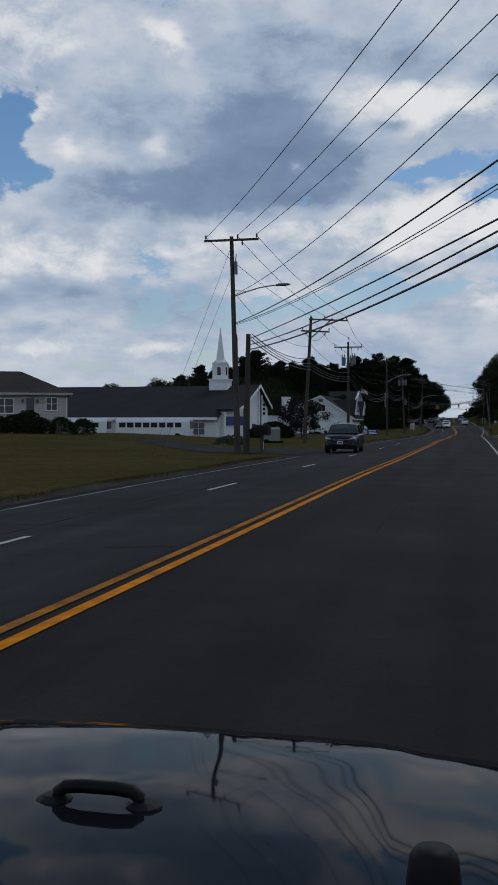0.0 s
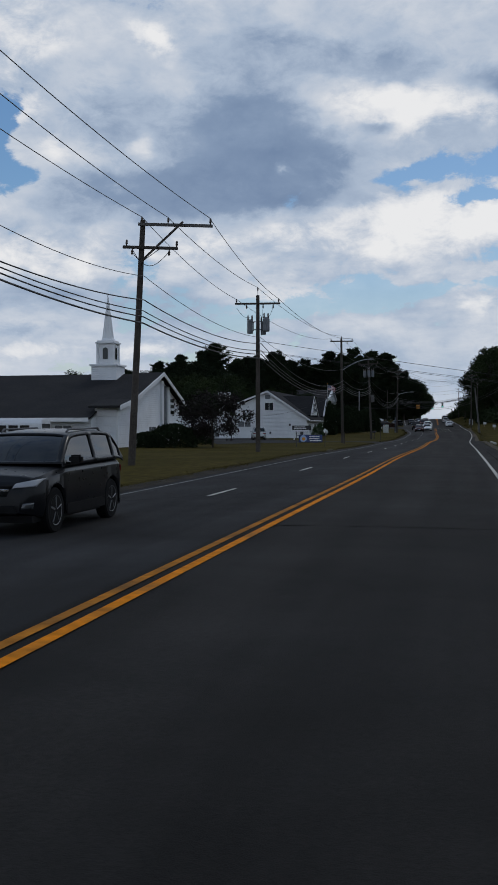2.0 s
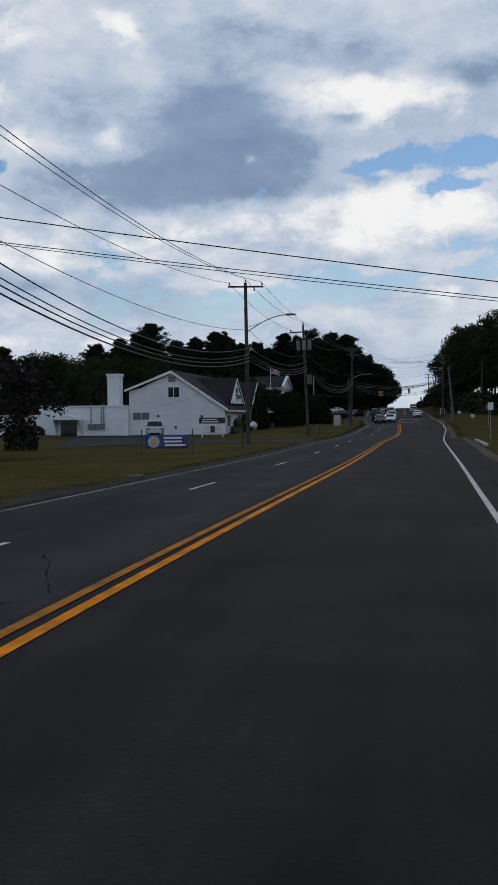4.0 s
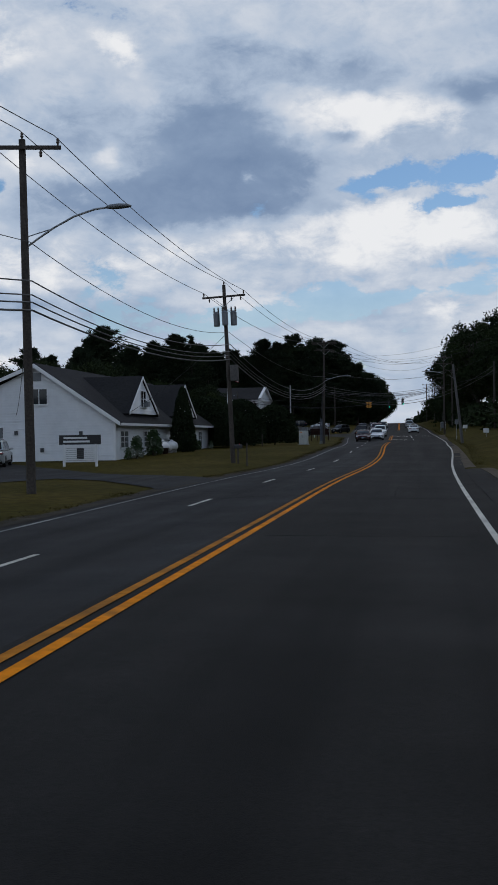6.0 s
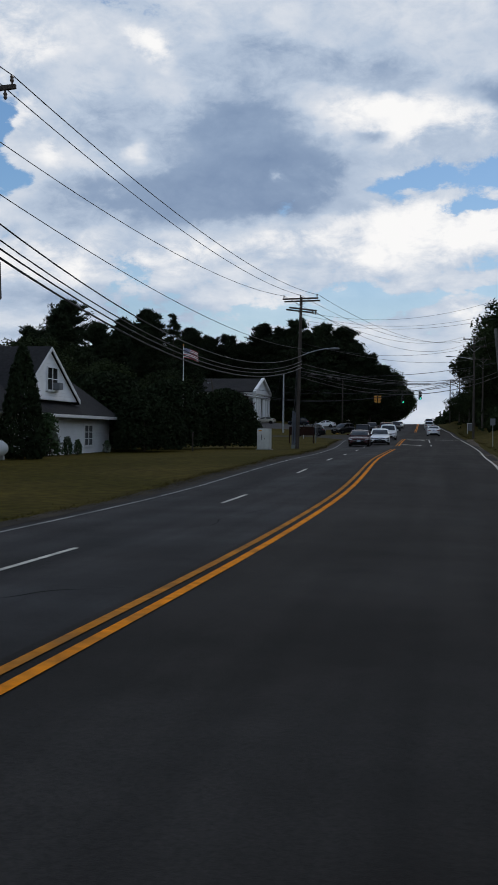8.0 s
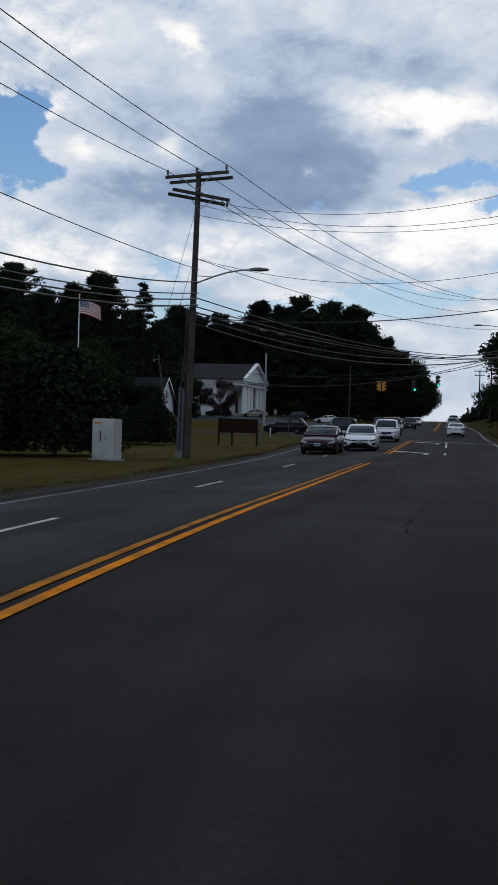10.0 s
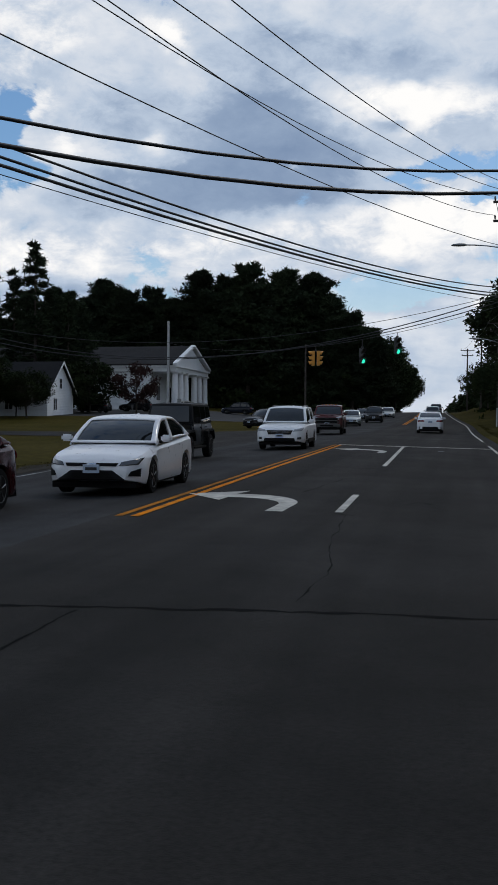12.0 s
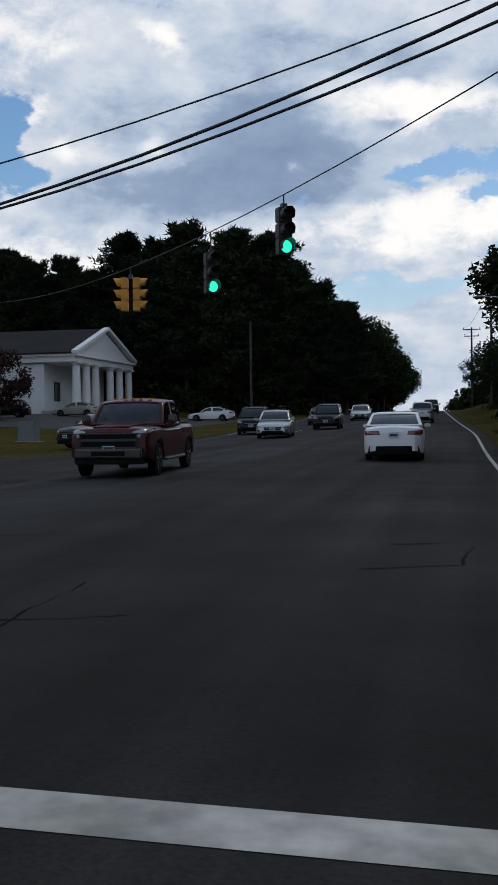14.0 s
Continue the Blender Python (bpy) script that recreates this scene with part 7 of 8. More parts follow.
def sedan(name, m, paint, label, L=4.88, W=1.85, H=1.45, sport=False):
    a, b = -L / 2, L / 2
    return vehicle(name, m, paint, label, "car", L, W, H, [(a, 0.82), (a + 0.06, 1.00), (a + 0.45, 1.06), (a + 1.1, 1.03), (0.3, 0.95), (0.95, 0.93), (b - 0.75, 0.83), (b - 0.25, 0.74), (b - 0.05, 0.64), (b, 0.55)],
                   [(1.15, 0.93), (0.25, H - 0.03), (-0.95, H), (-1.95, 1.06)], (1.42, -1.40), sport=sport)


def suv(name, m, paint, label, L=4.6, W=1.86, H=1.7, rails=True):
    a, b = -L / 2, L / 2
    return vehicle(name, m, paint, label, "car", L, W, H, [(a, 0.78), (a + 0.04, 1.02), (a + 0.3, 1.08), (0.3, 1.05), (0.9, 1.04), (b - 0.7, 0.98), (b - 0.2, 0.90), (b - 0.05, 0.78), (b, 0.62)],
                   [(1.12, 1.04), (0.38, H - 0.04), (-1.65, H - 0.02), (-2.12, 1.08)], (1.38, -1.30), wr=0.36, sill=0.27, black_lower=True, roof_rails=rails)


def pickup(name, m, paint, label):
    L, W, H = 5.85, 2.04, 1.93
    a, b = -L / 2, L / 2
    ob = vehicle(name, m, paint, label, "pickup", L, W, H, [(a, 1.15), (a + 0.04, 1.27), (-0.95, 1.27), (-0.9, 1.24), (0.9, 1.22), (1.25, 1.25), (b - 0.5, 1.24), (b - 0.14, 1.19), (b - 0.03, 1.10), (b, 1.0)],
                 [(1.32, 1.25), (0.62, H - 0.04), (-0.75, H), (-1.0, 1.26)], (1.88, -1.82), wr=0.42, sill=0.42, tumble=0.80, nose_round=0.22, grille=False)
    part("bed_well", Mesh().box(-0.80, 0.80, a + 0.1, -1.1, 1.285, 1.31), "car_plastic", ob)
    part("bonnet_bulge", Mesh().prism([(-0.52, 1.4, 1.27), (0.52, 1.4, 1.27), (0.46, b - 0.2, 1.215), (-0.46, b - 0.2, 1.215)], (0, 0, 0.045)), paint, ob, bevel=0.02)
    part("front_bumper", Mesh().prism([(-1.0, b - 0.16, 0.50), (-0.82, b + 0.09, 0.50), (0.82, b + 0.09, 0.50), (1.0, b - 0.16, 0.50)], (0, 0, 0.22)), "dark_chrome", ob, "dark chrome bumper", bevel=0.03)
    part("air_dam", Mesh().box(-0.86, 0.86, b - 0.3, b + 0.02, 0.34, 0.50), "car_plastic", ob, bevel=0.02)
    part("bumper_slot", Mesh().box(-0.42, 0.42, b + 0.085, b + 0.10, 0.55, 0.66), "car_plastic", ob)
    part("tall_grille", Mesh().box(-0.66, 0.66, b - 0.12, b + 0.03, 0.74, 1.10), "car_plastic", ob, "black grille", bevel=0.02)
    for z, h in ((1.075, 0.035), (0.90, 0.06), (0.735, 0.03)):
        part("grille_bar", Mesh().box(-0.68, 0.68, b + 0.012, b + 0.05, z, z + h), "dark_chrome", ob, bevel=0.008)
    part("emblem", Mesh().box(-0.13, 0.13, b + 0.05, b + 0.06, 0.905, 0.955), "dark_chrome", ob, bevel=0.004)
    for sx in (-1, 1):
        for z0, z1 in ((0.95, 1.10), (0.75, 0.90)):
            part("lamp_cluster", Mesh().prism([(sx * 0.69, b + 0.02, z0), (sx * 0.97, b - 0.17, z0), (sx * 0.97, b - 0.17, z1), (sx * 0.69, b + 0.02, z1)], (0, 0.03, 0)), "dark_lamp", ob, "dark stacked headlight", bevel=0.01)
        part("lamp_bulb", Mesh().lathe([(0.05, b + 0.0), (0.045, b + 0.03), (0.01, b + 0.035)], (sx * 0.76, 0, 1.03), 12, "y"), "headlamp", ob)
        for wy in (1.88, -1.82):
            part("wheel_flare", Mesh().tube([(sx * 1.0, wy + 0.52 * math.cos(math.pi * i / 10), 0.44 + 0.52 * math.sin(math.pi * i / 10)) for i in range(11)], 0.03, 6), "car_plastic", ob)
        part("running_board", Mesh().tube([(sx * 0.98, -1.2, 0.42), (sx * 1.02, -1.1, 0.40), (sx * 1.02, 1.15, 0.40), (sx * 0.98, 1.25, 0.42)], 0.045, 6), "dark_steel", ob)
        part("tow_mirror", Mesh().box(min(sx * 1.05, sx * 1.27), max(sx * 1.05, sx * 1.27), 0.86, 0.98, 1.30, 1.54), "dark_chrome", ob, "chrome-capped mirror", bevel=0.03)
    for x in (-0.45, -0.2, 0.0, 0.2, 0.45):
        part("roof_marker", Mesh().box(x - 0.05, x + 0.05, 0.42, 0.52, H + 0.0, H + 0.045), "amber", ob, bevel=0.012)
    part("roll_bar", Mesh().tube([(-0.85, -1.15, 1.28), (-0.75, -1.15, 1.62), (0.75, -1.15, 1.62), (0.85, -1.15, 1.28)], 0.04, 8), "car_plastic", ob)
    return ob


def wrangler(m, paint, label):
    """A boxy four-door off-road car: flat panels, round lamps, wide wings, spare wheel."""
    ob = thing("off_road_car", m, label, "car", "cars")
    side = lambda z: 0.79 - 0.10 * max(0.0, z - 1.17) / 0.66
    b = Mesh().prism([(-0.79, y, z) for y, z in ((-2.08, 0.62), (-1.98, 0.50), (-1.9, 0.95), (-1.05, 0.95), (-0.98, 0.46), (0.88, 0.46), (0.95, 0.95), (0.80, 1.17), (-2.05, 1.17), (-2.1, 1.1))], (1.58, 0, 0))
    part("body", b, paint, ob, bevel=0.035)
    part("bonnet", Mesh().prism([(-0.75, 0.78, 0.55), (0.75, 0.78, 0.55), (0.62, 1.98, 0.55), (-0.62, 1.98, 0.55)], (0, 0, 0.60)), paint, ob, bevel=0.05)
    part("bonnet_ridge", Mesh().prism([(-0.42, 0.80, 1.14), (0.42, 0.80, 1.14), (0.36, 1.93, 1.13), (-0.36, 1.93, 1.13)], (0, 0, 0.05)), paint, ob, bevel=0.02)
    rows = []
    for y, zt in ((0.80, 1.19), (0.66, 1.50), (0.54, 1.76), (0.46, 1.82), (-0.8, 1.86), (-1.95, 1.85), (-2.04, 1.80), (-2.09, 1.19)):
        e = zt - 0.05 if zt > 1.3 else zt - 0.02
        half = [(side(1.16), 1.16), (side((1.16 + e) / 2), (1.16 + e) / 2), (side(e), e), (side(e) - 0.05, zt), (0, zt + (0.015 if zt > 1.3 else 0))]
        rows.append([(-x, y, z) for x, z in half] + [(x, y, z) for x, z in half[::-1][1:]])
    top_ = Mesh().grid(rows)
    smooth_angle(part("top", top_, "car_plastic", ob, "black hard top", smooth=True), 30)
    part("windscreen", Mesh().prism([(-0.68, 0.815, 1.24), (0.68, 0.815, 1.24), (0.62, 0.585, 1.75), (-0.62, 0.585, 1.75)], (0, 0.012, 0.006)), "car_glass", ob)
    part("rear_window", Mesh().box(-0.55, 0.55, -2.10, -2.07, 1.26, 1.72), "car_glass", ob)
    for s in (-1, 1):
        for y0, y1, y2, y3 in ((-0.42, 0.56, 0.40, -0.42), (-1.22, -0.52, -0.52, -1.22), (-1.96, -1.33, -1.33, -1.92)):
            xa, xb = s * (side(1.24) + 0.004), s * (side(1.74) + 0.004)
            part("side_window", Mesh().prism([(xa, y0, 1.24), (xa, y1, 1.24), (xb, y2, 1.74), (xb, y3, 1.74)], (s * 0.008, 0, 0)), "car_glass", ob)
        for y0, y1 in ((-0.46, 0.70), (-1.30, -0.48)):
            d = part("door", Mesh().box(min(s * 0.785, s * 0.802), max(s * 0.785, s * 0.802), y0, y1, 0.56, 1.16), paint, ob, bevel=0.008)
            part("door_handle", Mesh().box(min(s * 0.80, s * 0.83), max(s * 0.80, s * 0.83), y0 + 0.06, y0 + 0.22, 1.03, 1.07), "car_plastic", d, bevel=0.008)
            for z in (0.74, 1.0):
                part("hinge", Mesh().box(min(s * 0.80, s * 0.825), max(s * 0.80, s * 0.825), y1 - 0.02, y1 + 0.09, z, z + 0.05), paint, d, bevel=0.006)
        part("side_step", Mesh().box(min(s * 0.74, s * 0.88), max(s * 0.74, s * 0.88), -0.92, 0.86, 0.36, 0.44), "car_plastic", ob, bevel=0.02)
        for wy, ahead in ((1.47, 0.56), (-1.48, 0.58)):
            w = part("wheel", Mesh().lathe([(0.24, -0.125), (0.37, -0.125), (0.405, -0.09), (0.405, 0.09), (0.37, 0.125), (0.24, 0.125)], (s * 0.79, wy, 0.405), 28, "x"), "tyre", ob)
            r = Mesh().lathe([(0.25, s * 0.11), (0.235, s * 0.128), (0.21, s * 0.09), (0.09, s * 0.075), (0.08, s * 0.105), (0.01, s * 0.11)], (s * 0.79, wy, 0.405), 20, "x")
            for k in range(5):
                a = 2 * math.pi * k / 5
                r.tube([(s * 0.885, wy + 0.05 * math.cos(a), 0.405 + 0.05 * math.sin(a)), (s * 0.89, wy + 0.22 * math.cos(a), 0.405 + 0.22 * math.sin(a))], 0.028, 5)
            part("rim", r, "rim", w)
            fl = [(-0.60, 0.62), (-0.46, 0.90), (-0.34, 0.985), (0.36, 0.985), (ahead, 0.90), (ahead + 0.03, 0.70), (0.50, 0.70), (0.40, 0.84), (0.28, 0.90), (-0.28, 0.90), (-0.40, 0.82), (-0.50, 0.62)]
            part("wing", Mesh().prism([(s * 0.60, wy + y, z) for y, z in fl], (s * 0.345, 0, 0)), "car_plastic", ob, "black flared wing", bevel=0.015)
        part("inner_wing", Mesh().box(min(s * 0.50, s * 0.66), max(s * 0.50, s * 0.66), 0.95, 2.0, 0.5, 0.92), "car_plastic", ob)
        hl = part("headlight", Mesh().lathe([(0.105, 0.0), (0.10, 0.035), (0.05, 0.055), (0.005, 0.058)], (s * 0.445, 2.0, 0.93), 20, "y"), "headlamp", ob, "round headlight")
        part("lamp_ring", Mesh().lathe([(0.12, 0.0), (0.12, 0.03), (0.104, 0.04), (0.10, 0.0)], (s * 0.445, 2.0, 0.93), 20, "y"), "car_plastic", hl)
        part("indicator", Mesh().box(min(s * 0.70, s * 0.84), max(s * 0.70, s * 0.84), 2.03, 2.06, 0.80, 0.86), "amber", ob, bevel=0.008)
        part("mirror", Mesh().box(min(s * 0.82, s * 1.02), max(s * 0.82, s * 1.02), 0.60, 0.70, 1.20, 1.40), "car_plastic", ob, bevel=0.03)
        part("taillight", Mesh().box(min(s * 0.66, s * 0.80), max(s * 0.66, s * 0.80), -2.13, -2.06, 0.86, 1.08), "tail_red", ob, bevel=0.01)
        part("tow_hook", Mesh().tube([(s * 0.38, 2.22, 0.66), (s * 0.38, 2.34, 0.68), (s * 0.38, 2.34, 0.60), (s * 0.38, 2.22, 0.58)], 0.018, 6), "car_plastic", ob)
    gr = part("grille", Mesh().prism([(-0.63, 1.97, 0.62), (0.63, 1.97, 0.62), (0.60, 1.95, 1.13), (-0.60, 1.95, 1.13)], (0, 0.035, 0)), paint, ob, bevel=0.02)
    for k in range(7):
        part("grille_slot", Mesh().box(-0.285 + k * 0.085, -0.225 + k * 0.085, 2.0, 2.012, 0.74, 1.07), "rubber", gr)
        part("slot_rim", Mesh().box(-0.300 + k * 0.085, -0.285 + k * 0.085, 2.0, 2.016, 0.74, 1.07), "dark_chrome", gr)
    part("front_bumper", Mesh().prism([(-0.90, 2.02, 0.52), (-0.86, 2.18, 0.52), (-0.5, 2.27, 0.52), (0.5, 2.27, 0.52), (0.86, 2.18, 0.52), (0.90, 2.02, 0.52)], (0, 0, 0.21)), "car_plastic", ob, bevel=0.04)
    for x in (-0.62, 0.62):
        part("fog_light", Mesh().lathe([(0.055, 0.0), (0.05, 0.02), (0.01, 0.025)], (x, 2.235, 0.62), 12, "y"), "dark_lamp", ob)
    part("plate", Mesh().box(-0.155, 0.155, 2.275, 2.29, 0.54, 0.69), "plate", ob, "pale blue plate with a dark bar")
    part("underbody", Mesh().box(-0.55, 0.55, -1.95, 1.95, 0.34, 0.52), "car_plastic", ob)
    part("rear_bumper", Mesh().box(-0.86, 0.86, -2.28, -2.08, 0.50, 0.68), "car_plastic", ob, bevel=0.04)
    part("spare_wheel", Mesh().lathe([(0.1, -0.12), (0.37, -0.12), (0.40, -0.06), (0.40, 0.06), (0.36, 0.1)], (0, -2.22, 0.98), 24, "y"), "tyre", ob)
    return ob


sedan("sedan", at_road(-2.75, 319.0, 2.5), "car_white", "clean white sedan with red taillights going uphill", 4.92, 1.855, 1.46)
suv("estate_car", at_road(-7.1, 58.5, 180), "car_black", "black compact family car in the oncoming lane", 4.4, 1.79, 1.60)
sedan("sedan", at_road(-8.1, 256.0, 182), "car_maroon", "dark maroon sedan in the outer oncoming lane", 4.86, 1.83, 1.41)
sedan("sedan", at_road(-6.75, 262.3, 183), "car_white", "white sedan with a black front in the oncoming lane", sport=True)
wrangler(at_road(-9.5, 275.4, 182), "car_black", "black boxy off-road car with a hard top")
suv("estate_car", at_road(-7.3, 284.8, 182), "car_white", "white high estate car crossing the junction", 5.07, 1.93, 1.73)
pickup("pickup", at_road(-9.1, 311.4, 184), "car_red", "dark red pickup truck with a chrome grille")
sedan("sedan", at_road(-11.0, 341.5, 186), "car_silver", "silver sedan waiting in the oncoming lane", 4.84, 1.83, 1.47)
suv("estate_car", at_road(-14.0, 350, 186), "car_black", "dark high car in the outer oncoming lane")
suv("estate_car", at_road(-10.2, 357, 183), "car_black", "dark high car coming down the hill", 4.6, 1.86, 1.72)
sedan("sedan", at_road(-10.9, 385, 183), "car_silver", "silver sedan coming down the hill")
sedan("sedan", at_road(-12.9, 372, 183), "car_navy", "dark blue sedan in the outer oncoming lane")
suv("estate_car", at_road(-17.2, 331.0, 150), "car_black", "black high car at the side street mouth", 4.65, 1.84, 1.66)
suv("estate_car", at_road(-19.6, 307.6, 92), "car_black", "black high car turning into the side street", 4.55, 1.85, 1.66)
suv("estate_car", at_road(-4.5, 374, 2), "car_silver", "grey high car going uphill")
suv("estate_car", at_road(-5.3, 412, 2), "car_black", "dark high car at the crest")
sedan("sedan", at_road(-39.5, 384, 90), "car_tan", "tan sedan parked before the columned hall", 4.7, 1.8, 1.44)
suv("estate_car", at_road(-44.8, 379, 100), "car_black", "dark parked car before the hall")
suv("estate_car", at_road(-49.0, 374, 80), "car_black", "black parked car beside the red maple")
suv("estate_car", at_road(-28.4, 189, 15), "car_silver", "silver high car parked by the white wall", 4.9, 1.9, 1.75)
sedan("sedan", at_road(-27.5, 392, 90), "car_white", "white car parked on the rise")
suv("estate_car", at_road(-33, 390, 90), "car_navy", "dark blue parked car on the rise")

# ---- signs, boxes, mailboxes and other roadside things ----
def bars(parent, x0, x1, z0, z1, rows, y, mat, rnd_seed, w=0.6):
    """Unreadable lettering as plain bars."""
    r = random.Random(rnd_seed)
    for i in range(rows):
        z = z1 - (z1 - z0) * (i + 0.5) / rows
        h = (z1 - z0) / rows * 0.26
        a = x0 + (x1 - x0) * r.uniform(0.02, 0.15)
        b = x1 - (x1 - x0) * r.uniform(0.02, 0.3)
        part("lettering", Mesh().box(a, b, y - 0.012, y, z - h, z + h), mat, parent)


def on_ground(x, y, turn=0.0, dz=0.0):
    return pose(x, y, ground_z(x, y) + dz, 0, 0, turn)


def church_sign():
    ob = thing("sign_board", on_ground(-17.9, 78, 4), "blue sign panel between white posts in a planted bed", "sign")
    for x in (-0.78, 0.78):
        part("post", Mesh().box(x - 0.07, x + 0.07, -0.07, 0.07, -0.3, 2.25).box(x - 0.1, x + 0.1, -0.1, 0.1, 2.25, 2.33).lathe([(0.07, 2.33), (0.09, 2.4), (0.03, 2.48)], (x, 0, 0), 8), "white_trim", ob)
    part("panel", Mesh().box(-0.71, 0.71, -0.05, 0.05, 1.45, 2.15), "blue_panel", ob, "dark blue sign panel", bevel=0.01)
    part("lower_panel", Mesh().box(-0.71, 0.2, -0.04, 0.04, 0.75, 1.3), "white_trim", ob)
    p = part("lower_frame", Mesh().box(-0.71, 0.71, -0.03, 0.03, 0.68, 0.75), "white_trim", ob)


church_sign()
bed = shrub(2.6, 1.0, 0.7, 61, "flower_leaves", "low mixed planting at the foot of the sign", 0.14, 420, "planting_bed")
place(bed, -17.9, 77.2)


def big_mailbox(x, y, turn=0):
    ob = thing("mailbox", on_ground(x, y, turn), "large dark brown mailbox on a wooden post", "mailbox")
    part("post", Mesh().box(-0.08, 0.08, -0.08, 0.08, -0.3, 0.95), "pole_wood", ob)
    prof = [(-0.28, 0.95), (0.28, 0.95), (0.28, 1.35)] + [(0.28 * math.cos(radians(a)), 1.35 + 0.2 * math.sin(radians(a))) for a in (30, 60, 90, 120, 150)] + [(-0.28, 1.35)]
    part("box", Mesh().prism([(y2, -0.45, z) for y2, z in prof], (0, 0.9, 0)), "mailbox_paint", ob, bevel=0.015)
    part("reflector", Mesh().box(-0.03, 0.03, -0.1, -0.085, 0.2, 0.6), "white_trim", ob)
    part("flag", Mesh().box(0.29, 0.305, -0.3, -0.25, 1.2, 1.55), "flag_red", ob)


big_mailbox(-11.6, 57.2, 80)


def small_mailbox(x, y, turn, label):
    ob = thing("mailbox", on_ground(x, y, turn), label, "mailbox")
    part("post", Mesh().box(-0.05, 0.05, -0.05, 0.05, -0.3, 0.95), "pole_wood", ob)
    prof = [(-0.1, 0.95), (0.1, 0.95), (0.1, 1.1)] + [(0.1 * math.cos(radians(a)), 1.1 + 0.1 * math.sin(radians(a))) for a in (45, 90, 135)] + [(-0.1, 1.1)]
    part("box", Mesh().prism([(a, -0.26, z) for a, z in prof], (0, 0.52, 0)), "black_panel", ob, bevel=0.01)
    part("flag", Mesh().box(0.105, 0.115, -0.1, -0.06, 1.05, 1.25), "flag_red", ob)


small_mailbox(-11.75, 187.9, 90, "black mailbox on a post beside the utility pole")


def banner():
    ob = thing("banner", on_ground(-13.1, 134.2, 12), "blue vinyl banner stretched between two dark stakes", "banner")
    for x in (-1.28, 1.28):
        part("stake", Mesh().tube([(x, 0, -0.3), (x + 0.03, 0, 1.35)], 0.03, 6), "dark_steel", ob)
    rows = []
    for i in range(9):
        z = 0.38 + 0.68 * i / 8
        rows.append([(-1.05 + 2.1 * k / 14, -0.05 + 0.03 * math.sin(k * 1.1 + i * 0.4), z + 0.02 * math.sin(k * 0.5)) for k in range(15)])
    sh = Mesh().grid(rows)
    b = part("sheet", sh, "blue_panel", ob, smooth=True, fix=False)
    so = b.modifiers.new("thickness", "SOLIDIFY")
    so.thickness = 0.006
    part("emblem", Mesh().lathe([(0.3, -0.095), (0.28, -0.1), (0.01, -0.1)], (-0.65, 0, 0.72), 20, "y"), "pale_blue", b)
    part("emblem_spot", Mesh().lathe([(0.16, -0.102), (0.01, -0.106)], (-0.62, 0, 0.70), 12, "y"), "amber", b)
    bars(b, -0.2, 1.0, 0.45, 1.0, 3, -0.09, "flag_white", 3)
    for x, s in ((-1.28, -1.05), (1.28, 1.05)):
        for z in (0.45, 1.0):
            part("tie", Mesh().tube([(x, 0, z), (s, -0.05, z)], 0.008, 4), "cable", ob)


banner()


def home_sign():
    ob = thing("sign_board", on_ground(-21.9, 187.4, 6), "white notice board with a dark name panel above", "sign")
    for x in (-1.05, 1.05):
        part("post", Mesh().box(x - 0.07, x + 0.07, -0.07, 0.07, -0.3, 2.0), "white_trim", ob)
    t = part("name_panel", Mesh().box(-1.3, 1.3, -0.1, 0.06, 1.45, 2.0).box(-1.34, 1.34, -0.07, 0.05, 1.42, 2.03), "black_panel", ob, "dark panel with pale lettering")
    bars(t, -1.15, 1.15, 1.5, 1.96, 2, -0.105, "flag_white", 8)
    c = part("notice_panel", Mesh().box(-0.98, 0.98, -0.06, 0.04, 0.3, 1.38), "white_trim", ob, bevel=0.01)
    for k in range(7):
        part("rail", Mesh().box(-0.92, 0.92, -0.075, -0.06, 0.4 + k * 0.13, 0.415 + k * 0.13), "can_grey", c)
    part("lettering", Mesh().box(-0.2, 0.25, -0.072, -0.062, 0.5, 1.2), "black_panel", c)


home_sign()


def tanks():
    for i, (x, y) in enumerate(((-21.7, 207.6), (-21.4, 209.4))):
        ob = thing("gas_tank", on_ground(x, y, 80), "white horizontal gas tank on feet by the wall", "gas tank", "gas tanks")
        part("shell", Mesh().lathe([(0.08, -0.85), (0.3, -0.75), (0.4, -0.5), (0.4, 0.5), (0.3, 0.75), (0.08, 0.85)], (0, 0, 0.55), 16, "x"), "white_trim", ob, smooth=True)
        part("dome", Mesh().lathe([(0.16, 0.9), (0.16, 1.05), (0.05, 1.1)], (0, 0, 0), 10), "white_trim", ob)
        for s in (-0.45, 0.45):
            part("foot", Mesh().box(s - 0.06, s + 0.06, -0.25, 0.25, -0.1, 0.22), "concrete", ob)


tanks()
ob = thing("planter", on_ground(-21.2, 206.5), "dark round planter by the wall", "planter")
part("pot", Mesh().lathe([(0.2, -0.05), (0.28, 0.45), (0.31, 0.48)], (0, 0, 0), 14), "brown_panel", ob)


def stake(x, y, h, mat, label):
    ob = thing("marker_post", on_ground(x, y), label, "post", "marker posts")
    part("post", Mesh().box(-0.04, 0.04, -0.015, 0.015, -0.3, h).box(-0.045, 0.045, -0.02, 0.02, h - 0.16, h), mat, ob)


